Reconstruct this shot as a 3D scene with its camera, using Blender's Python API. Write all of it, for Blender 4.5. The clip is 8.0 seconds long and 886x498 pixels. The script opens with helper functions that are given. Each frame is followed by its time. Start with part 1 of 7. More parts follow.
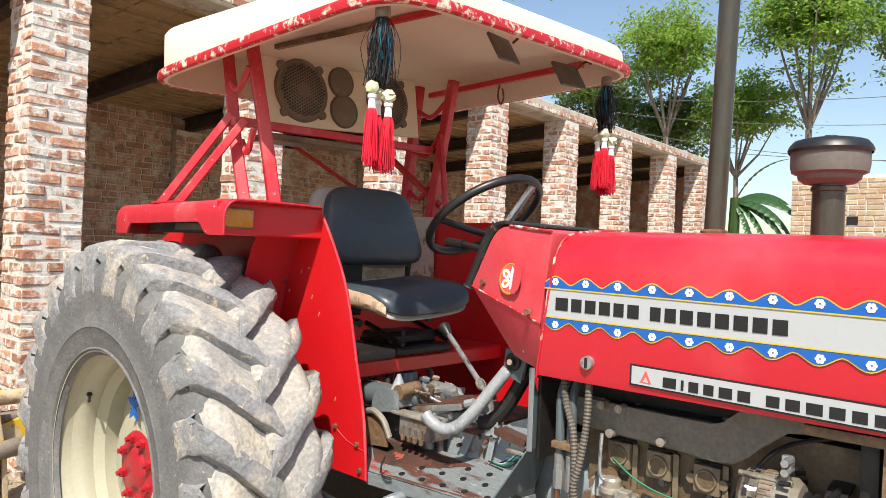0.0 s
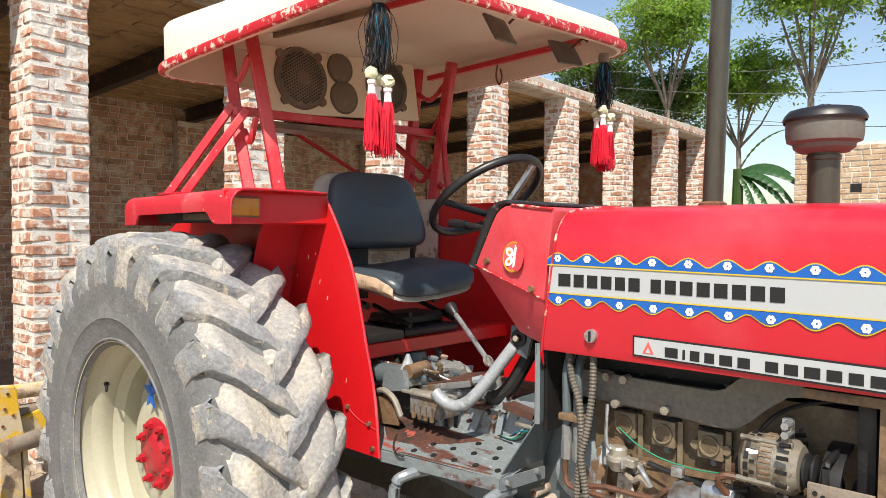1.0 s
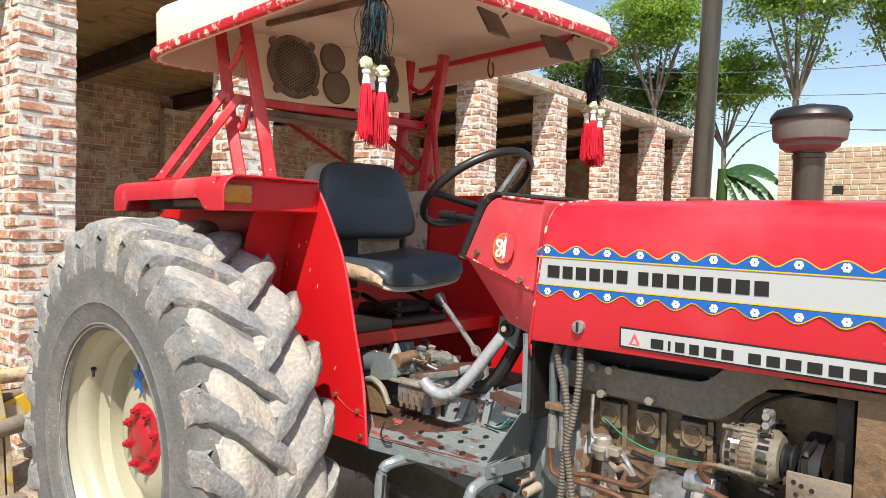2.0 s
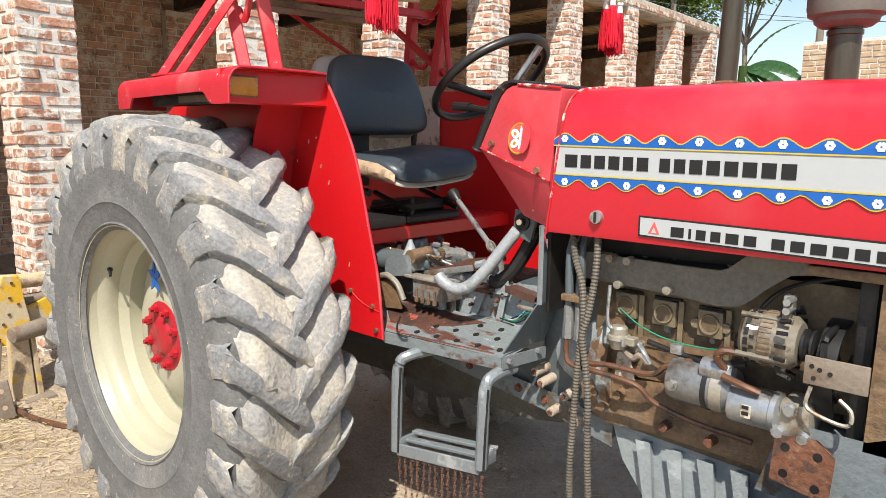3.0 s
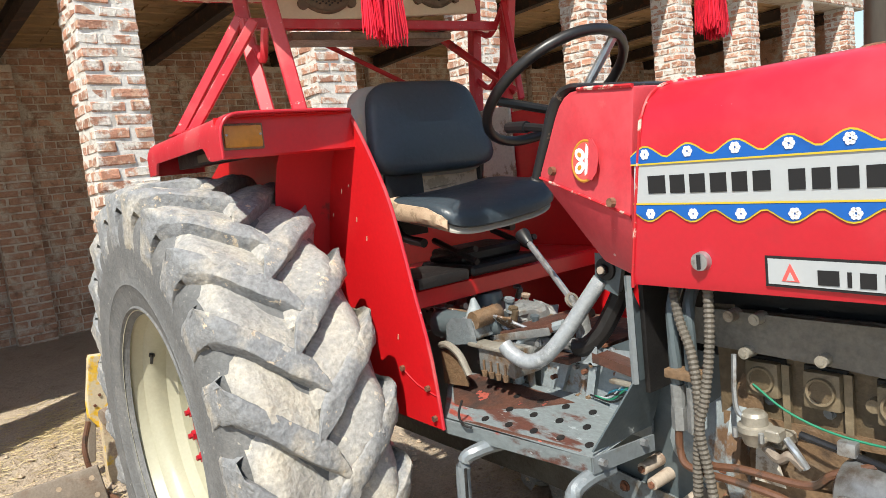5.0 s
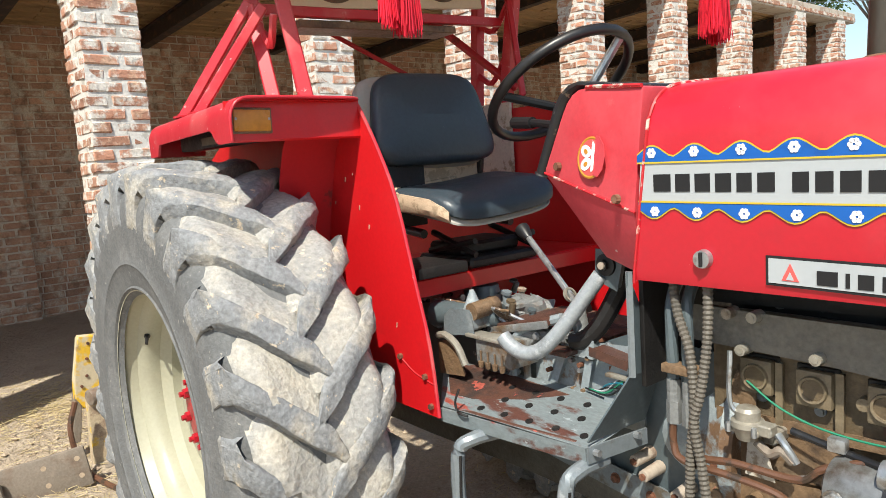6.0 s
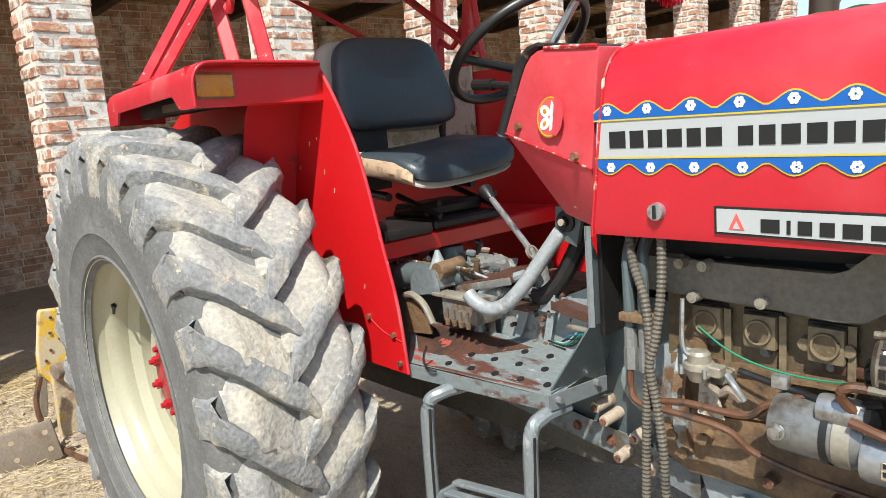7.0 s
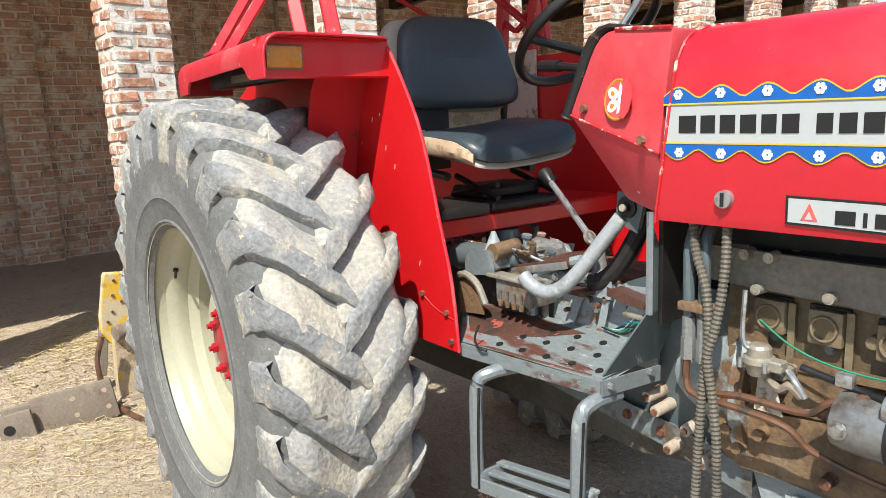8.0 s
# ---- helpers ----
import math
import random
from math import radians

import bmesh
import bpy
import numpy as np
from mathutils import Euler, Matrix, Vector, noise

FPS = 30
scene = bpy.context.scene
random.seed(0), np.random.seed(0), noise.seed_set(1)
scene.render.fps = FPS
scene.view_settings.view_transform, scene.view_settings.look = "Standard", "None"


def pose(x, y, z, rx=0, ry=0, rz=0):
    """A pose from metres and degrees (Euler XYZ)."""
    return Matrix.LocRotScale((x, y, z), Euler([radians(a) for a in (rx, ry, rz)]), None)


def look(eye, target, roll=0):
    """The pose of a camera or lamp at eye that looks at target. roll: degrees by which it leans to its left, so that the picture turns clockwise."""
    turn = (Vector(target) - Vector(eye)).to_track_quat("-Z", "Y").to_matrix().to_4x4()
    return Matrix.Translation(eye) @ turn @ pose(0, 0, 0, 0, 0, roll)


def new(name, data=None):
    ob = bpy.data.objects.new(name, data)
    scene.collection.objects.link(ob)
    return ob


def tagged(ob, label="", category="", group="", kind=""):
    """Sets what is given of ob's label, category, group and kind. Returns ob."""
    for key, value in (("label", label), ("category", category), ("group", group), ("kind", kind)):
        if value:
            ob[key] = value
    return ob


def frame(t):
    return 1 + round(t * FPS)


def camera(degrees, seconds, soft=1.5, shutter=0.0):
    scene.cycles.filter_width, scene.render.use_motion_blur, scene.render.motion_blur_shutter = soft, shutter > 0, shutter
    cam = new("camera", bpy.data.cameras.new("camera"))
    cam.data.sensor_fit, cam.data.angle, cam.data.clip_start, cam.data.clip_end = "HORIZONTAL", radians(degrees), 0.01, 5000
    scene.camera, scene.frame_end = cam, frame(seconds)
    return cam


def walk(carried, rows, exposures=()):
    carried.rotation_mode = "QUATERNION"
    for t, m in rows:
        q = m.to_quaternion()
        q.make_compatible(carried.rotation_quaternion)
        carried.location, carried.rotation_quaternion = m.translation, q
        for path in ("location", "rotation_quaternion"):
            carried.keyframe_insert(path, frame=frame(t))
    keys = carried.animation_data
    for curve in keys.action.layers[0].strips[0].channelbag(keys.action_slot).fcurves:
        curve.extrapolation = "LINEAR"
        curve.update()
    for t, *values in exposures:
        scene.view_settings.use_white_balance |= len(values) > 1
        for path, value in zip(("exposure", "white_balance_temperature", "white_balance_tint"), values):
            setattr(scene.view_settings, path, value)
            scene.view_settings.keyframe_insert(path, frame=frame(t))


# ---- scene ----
cam = camera(64.4, 8.0, soft=0.4)
PATH = [
    (0, (2.324, -1.863, 1.499), (0.967, -0.393, 1.501), 2.2),
    (0.3, (2.33, -1.888, 1.495), (1.008, -0.393, 1.628), 2.5),
    (0.5, (2.341, -1.893, 1.495), (1.005, -0.407, 1.586), 2.1),
    (1, (2.352, -1.889, 1.497), (0.987, -0.429, 1.447), 0.2),
    (1.2, (2.358, -1.901, 1.499), (0.992, -0.44, 1.469), 0.4),
    (2.3, (2.349, -1.916, 1.479), (1.021, -0.423, 1.401), 1.5),
    (2.5, (2.344, -1.912, 1.474), (0.998, -0.437, 1.366), 1.7),
    (3, (2.326, -1.892, 1.44), (0.987, -0.442, 1.114), 0.5),
    (3.5, (2.283, -1.781, 1.45), (0.931, -0.335, 1.165), -1.6),
    (4, (2.188, -1.534, 1.439), (0.746, -0.178, 1.156), -6.2),
    (4.5, (2.136, -1.433, 1.454), (0.571, -0.208, 1.228), -6.7),
    (4.7, (2.13, -1.417, 1.448), (0.531, -0.238, 1.214), -6.7),
    (5.8, (2.105, -1.469, 1.454), (0.552, -0.232, 1.214), -4.4),
    (6, (2.115, -1.474, 1.443), (0.55, -0.254, 1.192), -4.0),
    (6.5, (2.136, -1.495, 1.439), (0.582, -0.268, 1.159), -3.7),
    (7, (2.148, -1.508, 1.429), (0.655, -0.223, 1.083), -4.9),
    (7.5, (2.154, -1.527, 1.421), (0.65, -0.251, 1.088), -3.4),
    (8, (2.139, -1.529, 1.407), (0.562, -0.356, 1.038), -2.6),
]
EXPOSURES = [(0, 0.61, 6650, 10), (1, 0.585, 6700, 10), (3, 0.61, 6650, 10), (4.5, 0.59, 6500, 8), (6.5, 0.60, 6450, 6), (7.5, 0.62, 6400, 6), (8, 0.68, 6400, 6)]
walk(cam, [(t, look(eye, target, roll)) for t, eye, target, roll in PATH], EXPOSURES)

# ---- light ----
SUN_DIR = Vector((0.42, -0.60, 1.0)).normalized()      # towards the sun
sun_data = bpy.data.lights.new("sun", "SUN")
sun_data.energy, sun_data.angle, sun_data.color = 4.85, radians(0.6), (1.0, 0.94, 0.84)
sun = new("sun", sun_data)
sun.matrix_world = look((0, 0, 30), tuple(Vector((0, 0, 30)) - SUN_DIR))
world = bpy.data.worlds.new("sky")
scene.world = world
world.use_nodes = True
wt = world.node_tree
sky = wt.nodes.new("ShaderNodeTexSky")
sky.sky_type = "NISHITA"
sky.sun_disc = False
sky.sun_elevation = math.asin(SUN_DIR.z)
sky.sun_rotation = math.atan2(SUN_DIR.x, SUN_DIR.y)
sky.dust_density = 1.2
sky.air_density = 1.1
wt.links.new(sky.outputs[0], wt.nodes["Background"].inputs[0])
wt.nodes["Background"].inputs[1].default_value = 0.120


# ---- materials ----
def mat(name, color, rough=0.6, metal=0.0, second=None, scale=6.0, amount=0.5, bump=0.0, bump_scale=40.0, coat=0.0,
        grain=0.06, rand=0.0, third=None, third_scale=2.0, third_at=0.58, edge=0.06, stretch=(1, 1, 1), speck=None, speck_scale=70.0, speck_at=0.68, isle=0.0):
    """Paint or body colour with a patchy second colour, a large third one, fine grain and relief."""
    m = bpy.data.materials.new(name)
    m.use_nodes = True
    nt = m.node_tree
    b = nt.nodes["Principled BSDF"]
    b.inputs["Roughness"].default_value = rough
    b.inputs["Metallic"].default_value = metal
    b.inputs["Coat Weight"].default_value = coat
    tc = nt.nodes.new("ShaderNodeNewGeometry")
    mp = nt.nodes.new("ShaderNodeMapping")
    mp.inputs["Scale"].default_value = stretch
    nt.links.new(tc.outputs["Position"], mp.inputs[0])

    def noise_tex(s, detail=5.0, r=0.6):
        n = nt.nodes.new("ShaderNodeTexNoise")
        n.inputs["Scale"].default_value, n.inputs["Detail"].default_value, n.inputs["Roughness"].default_value = s, detail, r
        nt.links.new(mp.outputs[0], n.inputs["Vector"])
        return n.outputs["Fac"]

    def ramp(fac, lo, hi):
        r = nt.nodes.new("ShaderNodeMapRange")
        r.inputs["From Min"].default_value, r.inputs["From Max"].default_value = lo, hi
        nt.links.new(fac, r.inputs["Value"])
        return r.outputs[0]

    def mix(fac, a, c, mode="MIX"):
        x = nt.nodes.new("ShaderNodeMix")
        x.data_type, x.blend_type = "RGBA", mode
        for i, v in ((0, fac), (6, a), (7, c)):
            if isinstance(v, (int, float, tuple)):
                x.inputs[i].default_value = v if not isinstance(v, tuple) else (*v, 1)[:4]
            else:
                nt.links.new(v, x.inputs[i])
        return x.outputs[2]

    out = tuple(color)
    if rand:
        oi = nt.nodes.new("ShaderNodeObjectInfo")
        hs = nt.nodes.new("ShaderNodeHueSaturation")
        hs.inputs["Color"].default_value = (*color, 1)
        mr = nt.nodes.new("ShaderNodeMapRange")
        mr.inputs["To Min"].default_value, mr.inputs["To Max"].default_value = 1 - rand, 1 + rand
        nt.links.new(oi.outputs["Random"], mr.inputs["Value"])
        nt.links.new(mr.outputs[0], hs.inputs["Value"])
        out = hs.outputs[0]
    if isle:
        hs = nt.nodes.new("ShaderNodeHueSaturation")
        hs.inputs["Color"].default_value = (*color, 1)
        mr = nt.nodes.new("ShaderNodeMapRange")
        mr.inputs["To Min"].default_value, mr.inputs["To Max"].default_value = 1 - isle, 1 + isle
        nt.links.new(tc.outputs["Random Per Island"], mr.inputs["Value"])
        nt.links.new(mr.outputs[0], hs.inputs["Value"])
        out = hs.outputs[0]
    if third:
        f3 = noise_tex(third_scale, 6)
        out = mix(ramp(f3, third_at, third_at + edge), out, tuple(third))
    if second:
        f2 = noise_tex(scale, 8, 0.65)
        cut = 0.62 - 0.24 * amount
        out = mix(ramp(f2, cut, cut + edge), out, tuple(second))
    if speck:
        out = mix(ramp(noise_tex(speck_scale, 4, 0.7), speck_at, speck_at + 0.03), out, tuple(speck))
    g = noise_tex(90.0, 3)
    gm = nt.nodes.new("ShaderNodeMapRange")
    gm.inputs["To Min"].default_value, gm.inputs["To Max"].default_value = 1 - 2 * grain, 1 + 2 * grain
    nt.links.new(g, gm.inputs["Value"])
    cmb = nt.nodes.new("ShaderNodeCombineColor")
    for i in range(3):
        nt.links.new(gm.outputs[0], cmb.inputs[i])
    out = mix(1.0, out, cmb.outputs[0], "MULTIPLY")
    nt.links.new(out, b.inputs["Base Color"])
    rr = nt.nodes.new("ShaderNodeMapRange")
    rr.inputs["To Min"].default_value, rr.inputs["To Max"].default_value = max(0.02, rough - 0.12), min(1, rough + 0.12)
    nt.links.new(noise_tex(14.0, 4), rr.inputs["Value"])
    nt.links.new(rr.outputs[0], b.inputs["Roughness"])
    if bump:
        bp = nt.nodes.new("ShaderNodeBump")
        bp.inputs["Strength"].default_value, bp.inputs["Distance"].default_value = 1.0, bump
        nt.links.new(noise_tex(bump_scale, 6), bp.inputs["Height"])
        nt.links.new(bp.outputs[0], b.inputs["Normal"])
    return m


RED = mat("red_paint", (0.5, 0.011, 0.026), 0.34, second=(0.43, 0.016, 0.03), scale=9, amount=0.2, edge=0.2, coat=0.2, grain=0.04, third=(0.53, 0.045, 0.06), third_scale=2.2, third_at=0.52, speck=(0.55, 0.28, 0.26), speck_scale=55, speck_at=0.72)
RED_WORN = mat("worn_red_paint", (0.48, 0.02, 0.034), 0.42, second=(0.6, 0.36, 0.35), scale=14, amount=-0.1, grain=0.06, third=(0.5, 0.075, 0.08), third_scale=3.5, third_at=0.5, edge=0.12, speck=(0.62, 0.45, 0.42), speck_scale=48, speck_at=0.66)
RED_FADED = mat("faded_scuffed_red", (0.54, 0.06, 0.075), 0.42, second=(0.6, 0.22, 0.21), scale=6, amount=0.12, edge=0.2, grain=0.08, third=(0.5, 0.022, 0.036), third_scale=4, third_at=0.52, speck=(0.66, 0.48, 0.46), speck_scale=30, speck_at=0.7)
RED_PANEL = mat("red_panel_paint", (0.52, 0.008, 0.012), 0.36, second=(0.4, 0.008, 0.011), scale=7, amount=0.15, edge=0.25, coat=0.15, grain=0.06, third=(0.55, 0.02, 0.022), third_scale=2.5, third_at=0.54, speck=(0.3, 0.1, 0.07), speck_scale=60, speck_at=0.72)
TORN = mat("torn_beige_foam", (0.5, 0.375, 0.26), 0.9, second=(0.34, 0.25, 0.165), scale=30, amount=0.4, bump=0.003)
HUB_RED = mat("deep_red_hub_paint", (0.36, 0.01, 0.02), 0.4, second=(0.16, 0.03, 0.025), scale=22, amount=0.3, grain=0.1, speck=(0.5, 0.2, 0.18), speck_scale=50, speck_at=0.7)
RED_DULL = mat("dull_red_paint", (0.42, 0.012, 0.018), 0.5, second=(0.2, 0.02, 0.02), scale=14, amount=0.1, grain=0.06)
RED_CHIP = mat("chipped_red_edge", (0.46, 0.014, 0.022), 0.5, second=(0.68, 0.58, 0.48), scale=30, amount=0.40, grain=0.1, edge=0.08, third=(0.3, 0.02, 0.02), third_scale=11, third_at=0.57, speck=(0.16, 0.07, 0.05), speck_scale=45, speck_at=0.68)
CREAM = mat("cream_canopy_paint", (0.72, 0.655, 0.54), 0.5, second=(0.66, 0.57, 0.43), scale=4, amount=0.2, edge=0.2, grain=0.05)
# browner and darker than CREAM: shade under the roof put into the colour
CREAM_SHADE = mat("shaded_cream_paint", (0.62, 0.53, 0.39), 0.6, second=(0.62, 0.54, 0.42), scale=4, amount=0.2, grain=0.05)
RIM = mat("cream_rim_paint", (0.37, 0.355, 0.265), 0.38, second=(0.43, 0.39, 0.28), scale=7, amount=0.1, grain=0.06, speck=(0.2, 0.15, 0.1), speck_scale=30, speck_at=0.74, third=(0.33, 0.31, 0.23), third_scale=3, third_at=0.52, edge=0.15)
RUBBER = mat("dusty_rubber", (0.118, 0.12, 0.12), 0.8, second=(0.23, 0.22, 0.205), scale=3.0, amount=0.3, edge=0.3, bump=0.004, bump_scale=60, grain=0.2, third=(0.17, 0.17, 0.168), third_scale=12, third_at=0.47, speck=(0.3, 0.28, 0.25), speck_scale=45, speck_at=0.66)
LUG_RUB = mat("worn_lug_rubber", (0.2, 0.206, 0.212), 0.8, second=(0.40, 0.365, 0.305), scale=8, amount=0.55, edge=0.18, third=(0.27, 0.27, 0.265), third_scale=5, third_at=0.5, speck=(0.48, 0.4, 0.3), speck_scale=26, speck_at=0.63, bump=0.006, bump_scale=55, grain=0.3)
MUD = mat("dried_mud", (0.29, 0.283, 0.268), 0.95, second=(0.44, 0.40, 0.33), scale=4.5, amount=0.6, edge=0.2, bump=0.007, bump_scale=45, grain=0.26, third=(0.215, 0.218, 0.22), third_scale=7, third_at=0.54, speck=(0.46, 0.41, 0.335), speck_scale=24, speck_at=0.62)
VINYL = mat("dark_vinyl", (0.038, 0.053, 0.067), 0.4, second=(0.058, 0.075, 0.09), scale=5, amount=0.4, edge=0.25, bump=0.003, bump_scale=22, grain=0.1, speck=(0.14, 0.14, 0.135), speck_scale=50, speck_at=0.71)
FOAM = mat("grey_seat_shell", (0.36, 0.345, 0.31), 0.7, second=(0.42, 0.36, 0.28), scale=10, amount=0.35, bump=0.002)
BLACK = mat("black_plastic", (0.012, 0.012, 0.013), 0.4, second=(0.04, 0.04, 0.04), scale=12, amount=0.15, edge=0.2)
BLACK_WORN = mat("chipped_black_trim", (0.014, 0.015, 0.017), 0.45, second=(0.2, 0.15, 0.105), scale=26, amount=0.1, edge=0.06, grain=0.15, speck=(0.3, 0.27, 0.23), speck_scale=60, speck_at=0.68)
# black for greasy parts, and for shade painted into voids, gaps and holes
BLACK_GREASE_SHADE = mat("black_grease_and_shade", (0.009, 0.008, 0.008), 0.55, second=(0.035, 0.03, 0.025), scale=9, amount=0.3, edge=0.2, bump=0.003)
GREY = mat("grey_blue_paint", (0.075, 0.095, 0.103), 0.42, second=(0.11, 0.133, 0.142), scale=9, amount=0.3, edge=0.14, grain=0.12, third=(0.085, 0.065, 0.05), third_scale=7, third_at=0.66, bump=0.001)
PEDAL = mat("worn_silver_paint", (0.27, 0.29, 0.305), 0.4, metal=0.1, second=(0.46, 0.475, 0.485), scale=16, amount=0.35, edge=0.08, grain=0.18, third=(0.16, 0.17, 0.175), third_scale=7, third_at=0.57, bump=0.002)
GREY_RUST = mat("rusty_step_plate", (0.15, 0.174, 0.18), 0.5, second=(0.085, 0.035, 0.026), scale=5.5, amount=0.2, edge=0.05, grain=0.2, third=(0.24, 0.055, 0.04), third_scale=9, third_at=0.63, bump=0.0015, stretch=(0.6, 1.8, 1), speck=(0.25, 0.28, 0.29), speck_scale=40, speck_at=0.64)
STEEL = mat("bare_steel", (0.4, 0.42, 0.435), 0.34, metal=0.7, second=(0.2, 0.17, 0.14), scale=16, amount=0.35, edge=0.12, grain=0.14)
TUBE = mat("grey_step_tube", (0.19, 0.215, 0.23), 0.36, metal=0.25, second=(0.34, 0.36, 0.37), scale=14, amount=0.2, grain=0.12, edge=0.08, third=(0.12, 0.1, 0.08), third_scale=10, third_at=0.62)
ENGINE = mat("oily_engine_casting", (0.115, 0.083, 0.048), 0.5, second=(0.165, 0.13, 0.083), scale=8, amount=0.35, edge=0.12, bump=0.004, bump_scale=45, grain=0.22, third=(0.055, 0.036, 0.024), third_scale=6, third_at=0.53)
ENGINE_GREY = mat("grey_engine_casting", (0.17, 0.175, 0.172), 0.45, second=(0.13, 0.085, 0.05), scale=7, amount=0.4, edge=0.1, bump=0.004, grain=0.2, third=(0.3, 0.3, 0.285), third_scale=13, third_at=0.6)
BROWN_CAST = mat("brown_oily_casting", (0.175, 0.112, 0.064), 0.42, second=(0.085, 0.056, 0.037), scale=7, amount=0.45, edge=0.1, bump=0.005, grain=0.24, third=(0.2, 0.145, 0.095), third_scale=12, third_at=0.56, speck=(0.28, 0.22, 0.15), speck_scale=40, speck_at=0.7)
PORT = mat("tan_port_plate", (0.18, 0.14, 0.088), 0.45, second=(0.1, 0.07, 0.042), scale=18, amount=0.35, edge=0.1, bump=0.003, grain=0.22)
BOSS = mat("tan_dusty_boss", (0.36, 0.3, 0.24), 0.6, second=(0.2, 0.13, 0.09), scale=20, amount=0.4, edge=0.1, grain=0.16)
ALU = mat("dull_aluminium", (0.33, 0.305, 0.255), 0.42, metal=0.4, second=(0.2, 0.155, 0.11), scale=16, amount=0.4, edge=0.12, grain=0.16, third=(0.4, 0.38, 0.33), third_scale=9, third_at=0.55)
ALT = mat("dirty_alternator_metal", (0.24, 0.215, 0.17), 0.4, metal=0.35, second=(0.11, 0.085, 0.058), scale=18, amount=0.42, edge=0.12, grain=0.2, third=(0.34, 0.315, 0.265), third_scale=11, third_at=0.57)
OLIVE = mat("oily_olive_casting", (0.075, 0.072, 0.06), 0.5, second=(0.12, 0.11, 0.09), scale=8, amount=0.35, edge=0.15, bump=0.004, grain=0.22, third=(0.045, 0.035, 0.026), third_scale=6, third_at=0.54)
RUST = mat("rust", (0.15, 0.06, 0.032), 0.85, second=(0.075, 0.038, 0.026), scale=22, amount=0.45, bump=0.005, grain=0.25, third=(0.2, 0.1, 0.06), third_scale=30, third_at=0.55)
COPPER = mat("brown_pipe", (0.13, 0.062, 0.036), 0.38, metal=0.2, second=(0.06, 0.04, 0.028), scale=20, amount=0.35, grain=0.12)
HOSE = mat("grey_corrugated_hose", (0.105, 0.092, 0.074), 0.65, second=(0.055, 0.05, 0.042), scale=14, amount=0.4, edge=0.2, grain=0.18)
EXHAUST = mat("weathered_exhaust", (0.06, 0.056, 0.042), 0.32, metal=0.3, second=(0.105, 0.095, 0.07), scale=5, amount=0.4, edge=0.2, stretch=(1, 1, 0.25), third=(0.16, 0.105, 0.07), third_scale=10, third_at=0.64, grain=0.2)
AIRCAN = mat("grey_brown_can", (0.125, 0.122, 0.105), 0.62, second=(0.17, 0.16, 0.13), scale=6, amount=0.3, edge=0.2, grain=0.12)
ORANGE = mat("amber_lens", (0.52, 0.23, 0.03), 0.3, second=(0.36, 0.15, 0.02), scale=14, amount=0.35, edge=0.2, grain=0.1)
DECAL = mat("silver_decal", (0.40, 0.425, 0.44), 0.4, second=(0.36, 0.385, 0.40), scale=7, amount=0.3, edge=0.2, grain=0.02)
INK = mat("black_ink", (0.007, 0.007, 0.008), 0.75, grain=0.02)
BLUE = mat("blue_decal", (0.006, 0.1, 0.4), 0.4, second=(0.006, 0.08, 0.33), scale=9, amount=0.2, grain=0.02)
YELLOW_D = mat("yellow_decal", (0.56, 0.4, 0.03), 0.45, grain=0.02)
WHITE_D = mat("white_decal", (0.85, 0.82, 0.82), 0.45, grain=0.02)
PINK_D = mat("red_decal", (0.7, 0.1, 0.09), 0.45, grain=0.02)
BRICK = mat("brick_with_mortar_smears", (0.41, 0.205, 0.135), 0.92, second=(0.62, 0.58, 0.525), scale=11, amount=0.6, edge=0.1, bump=0.008, bump_scale=45, grain=0.22, rand=0.3, third=(0.52, 0.33, 0.23), third_scale=14, third_at=0.52)
BRICK_OLD = mat("old_wall_brick", (0.40, 0.225, 0.145), 0.95, second=(0.53, 0.45, 0.355), scale=6, amount=0.56, edge=0.14, bump=0.008, grain=0.28, third=(0.23, 0.13, 0.085), third_scale=9, third_at=0.55, isle=0.25)
BRICK_YARD = mat("weathered_yard_brick", (0.43, 0.31, 0.2), 0.95, second=(0.52, 0.45, 0.34), scale=9, amount=0.5, edge=0.12, bump=0.006, grain=0.2, third=(0.33, 0.2, 0.13), third_scale=7, third_at=0.55)
MORTAR_OLD = mat("earthy_mortar", (0.54, 0.46, 0.37), 0.95, second=(0.27, 0.19, 0.13), scale=9, amount=0.45, edge=0.15, bump=0.004, grain=0.18)
MORTAR = mat("grey_mortar", (0.64, 0.615, 0.575), 0.95, second=(0.46, 0.43, 0.39), scale=14, amount=0.35, bump=0.006, grain=0.12)
CEIL = mat("sooty_clay_tiles", (0.4, 0.26, 0.13), 0.9, second=(0.2, 0.13, 0.08), scale=4, amount=0.4, edge=0.2, grain=0.12, bump=0.002)
GIRDER = mat("dark_steel_girder", (0.05, 0.036, 0.028), 0.7, second=(0.12, 0.06, 0.035), scale=9, amount=0.3)
CONCRETE = mat("rough_concrete", (0.48, 0.43, 0.37), 0.95, second=(0.36, 0.28, 0.22), scale=5, amount=0.4, bump=0.006, grain=0.12)
YELLOW = mat("chipped_yellow_paint", (0.62, 0.38, 0.03), 0.55, second=(0.5, 0.42, 0.28), scale=6, amount=0.45, edge=0.06, grain=0.12, third=(0.28, 0.18, 0.09), third_scale=9, third_at=0.6)
IRON = mat("dusty_iron", (0.2, 0.165, 0.13), 0.7, second=(0.28, 0.23, 0.18), scale=7, amount=0.4, edge=0.2, bump=0.003, grain=0.18, third=(0.14, 0.085, 0.055), third_scale=9, third_at=0.54)
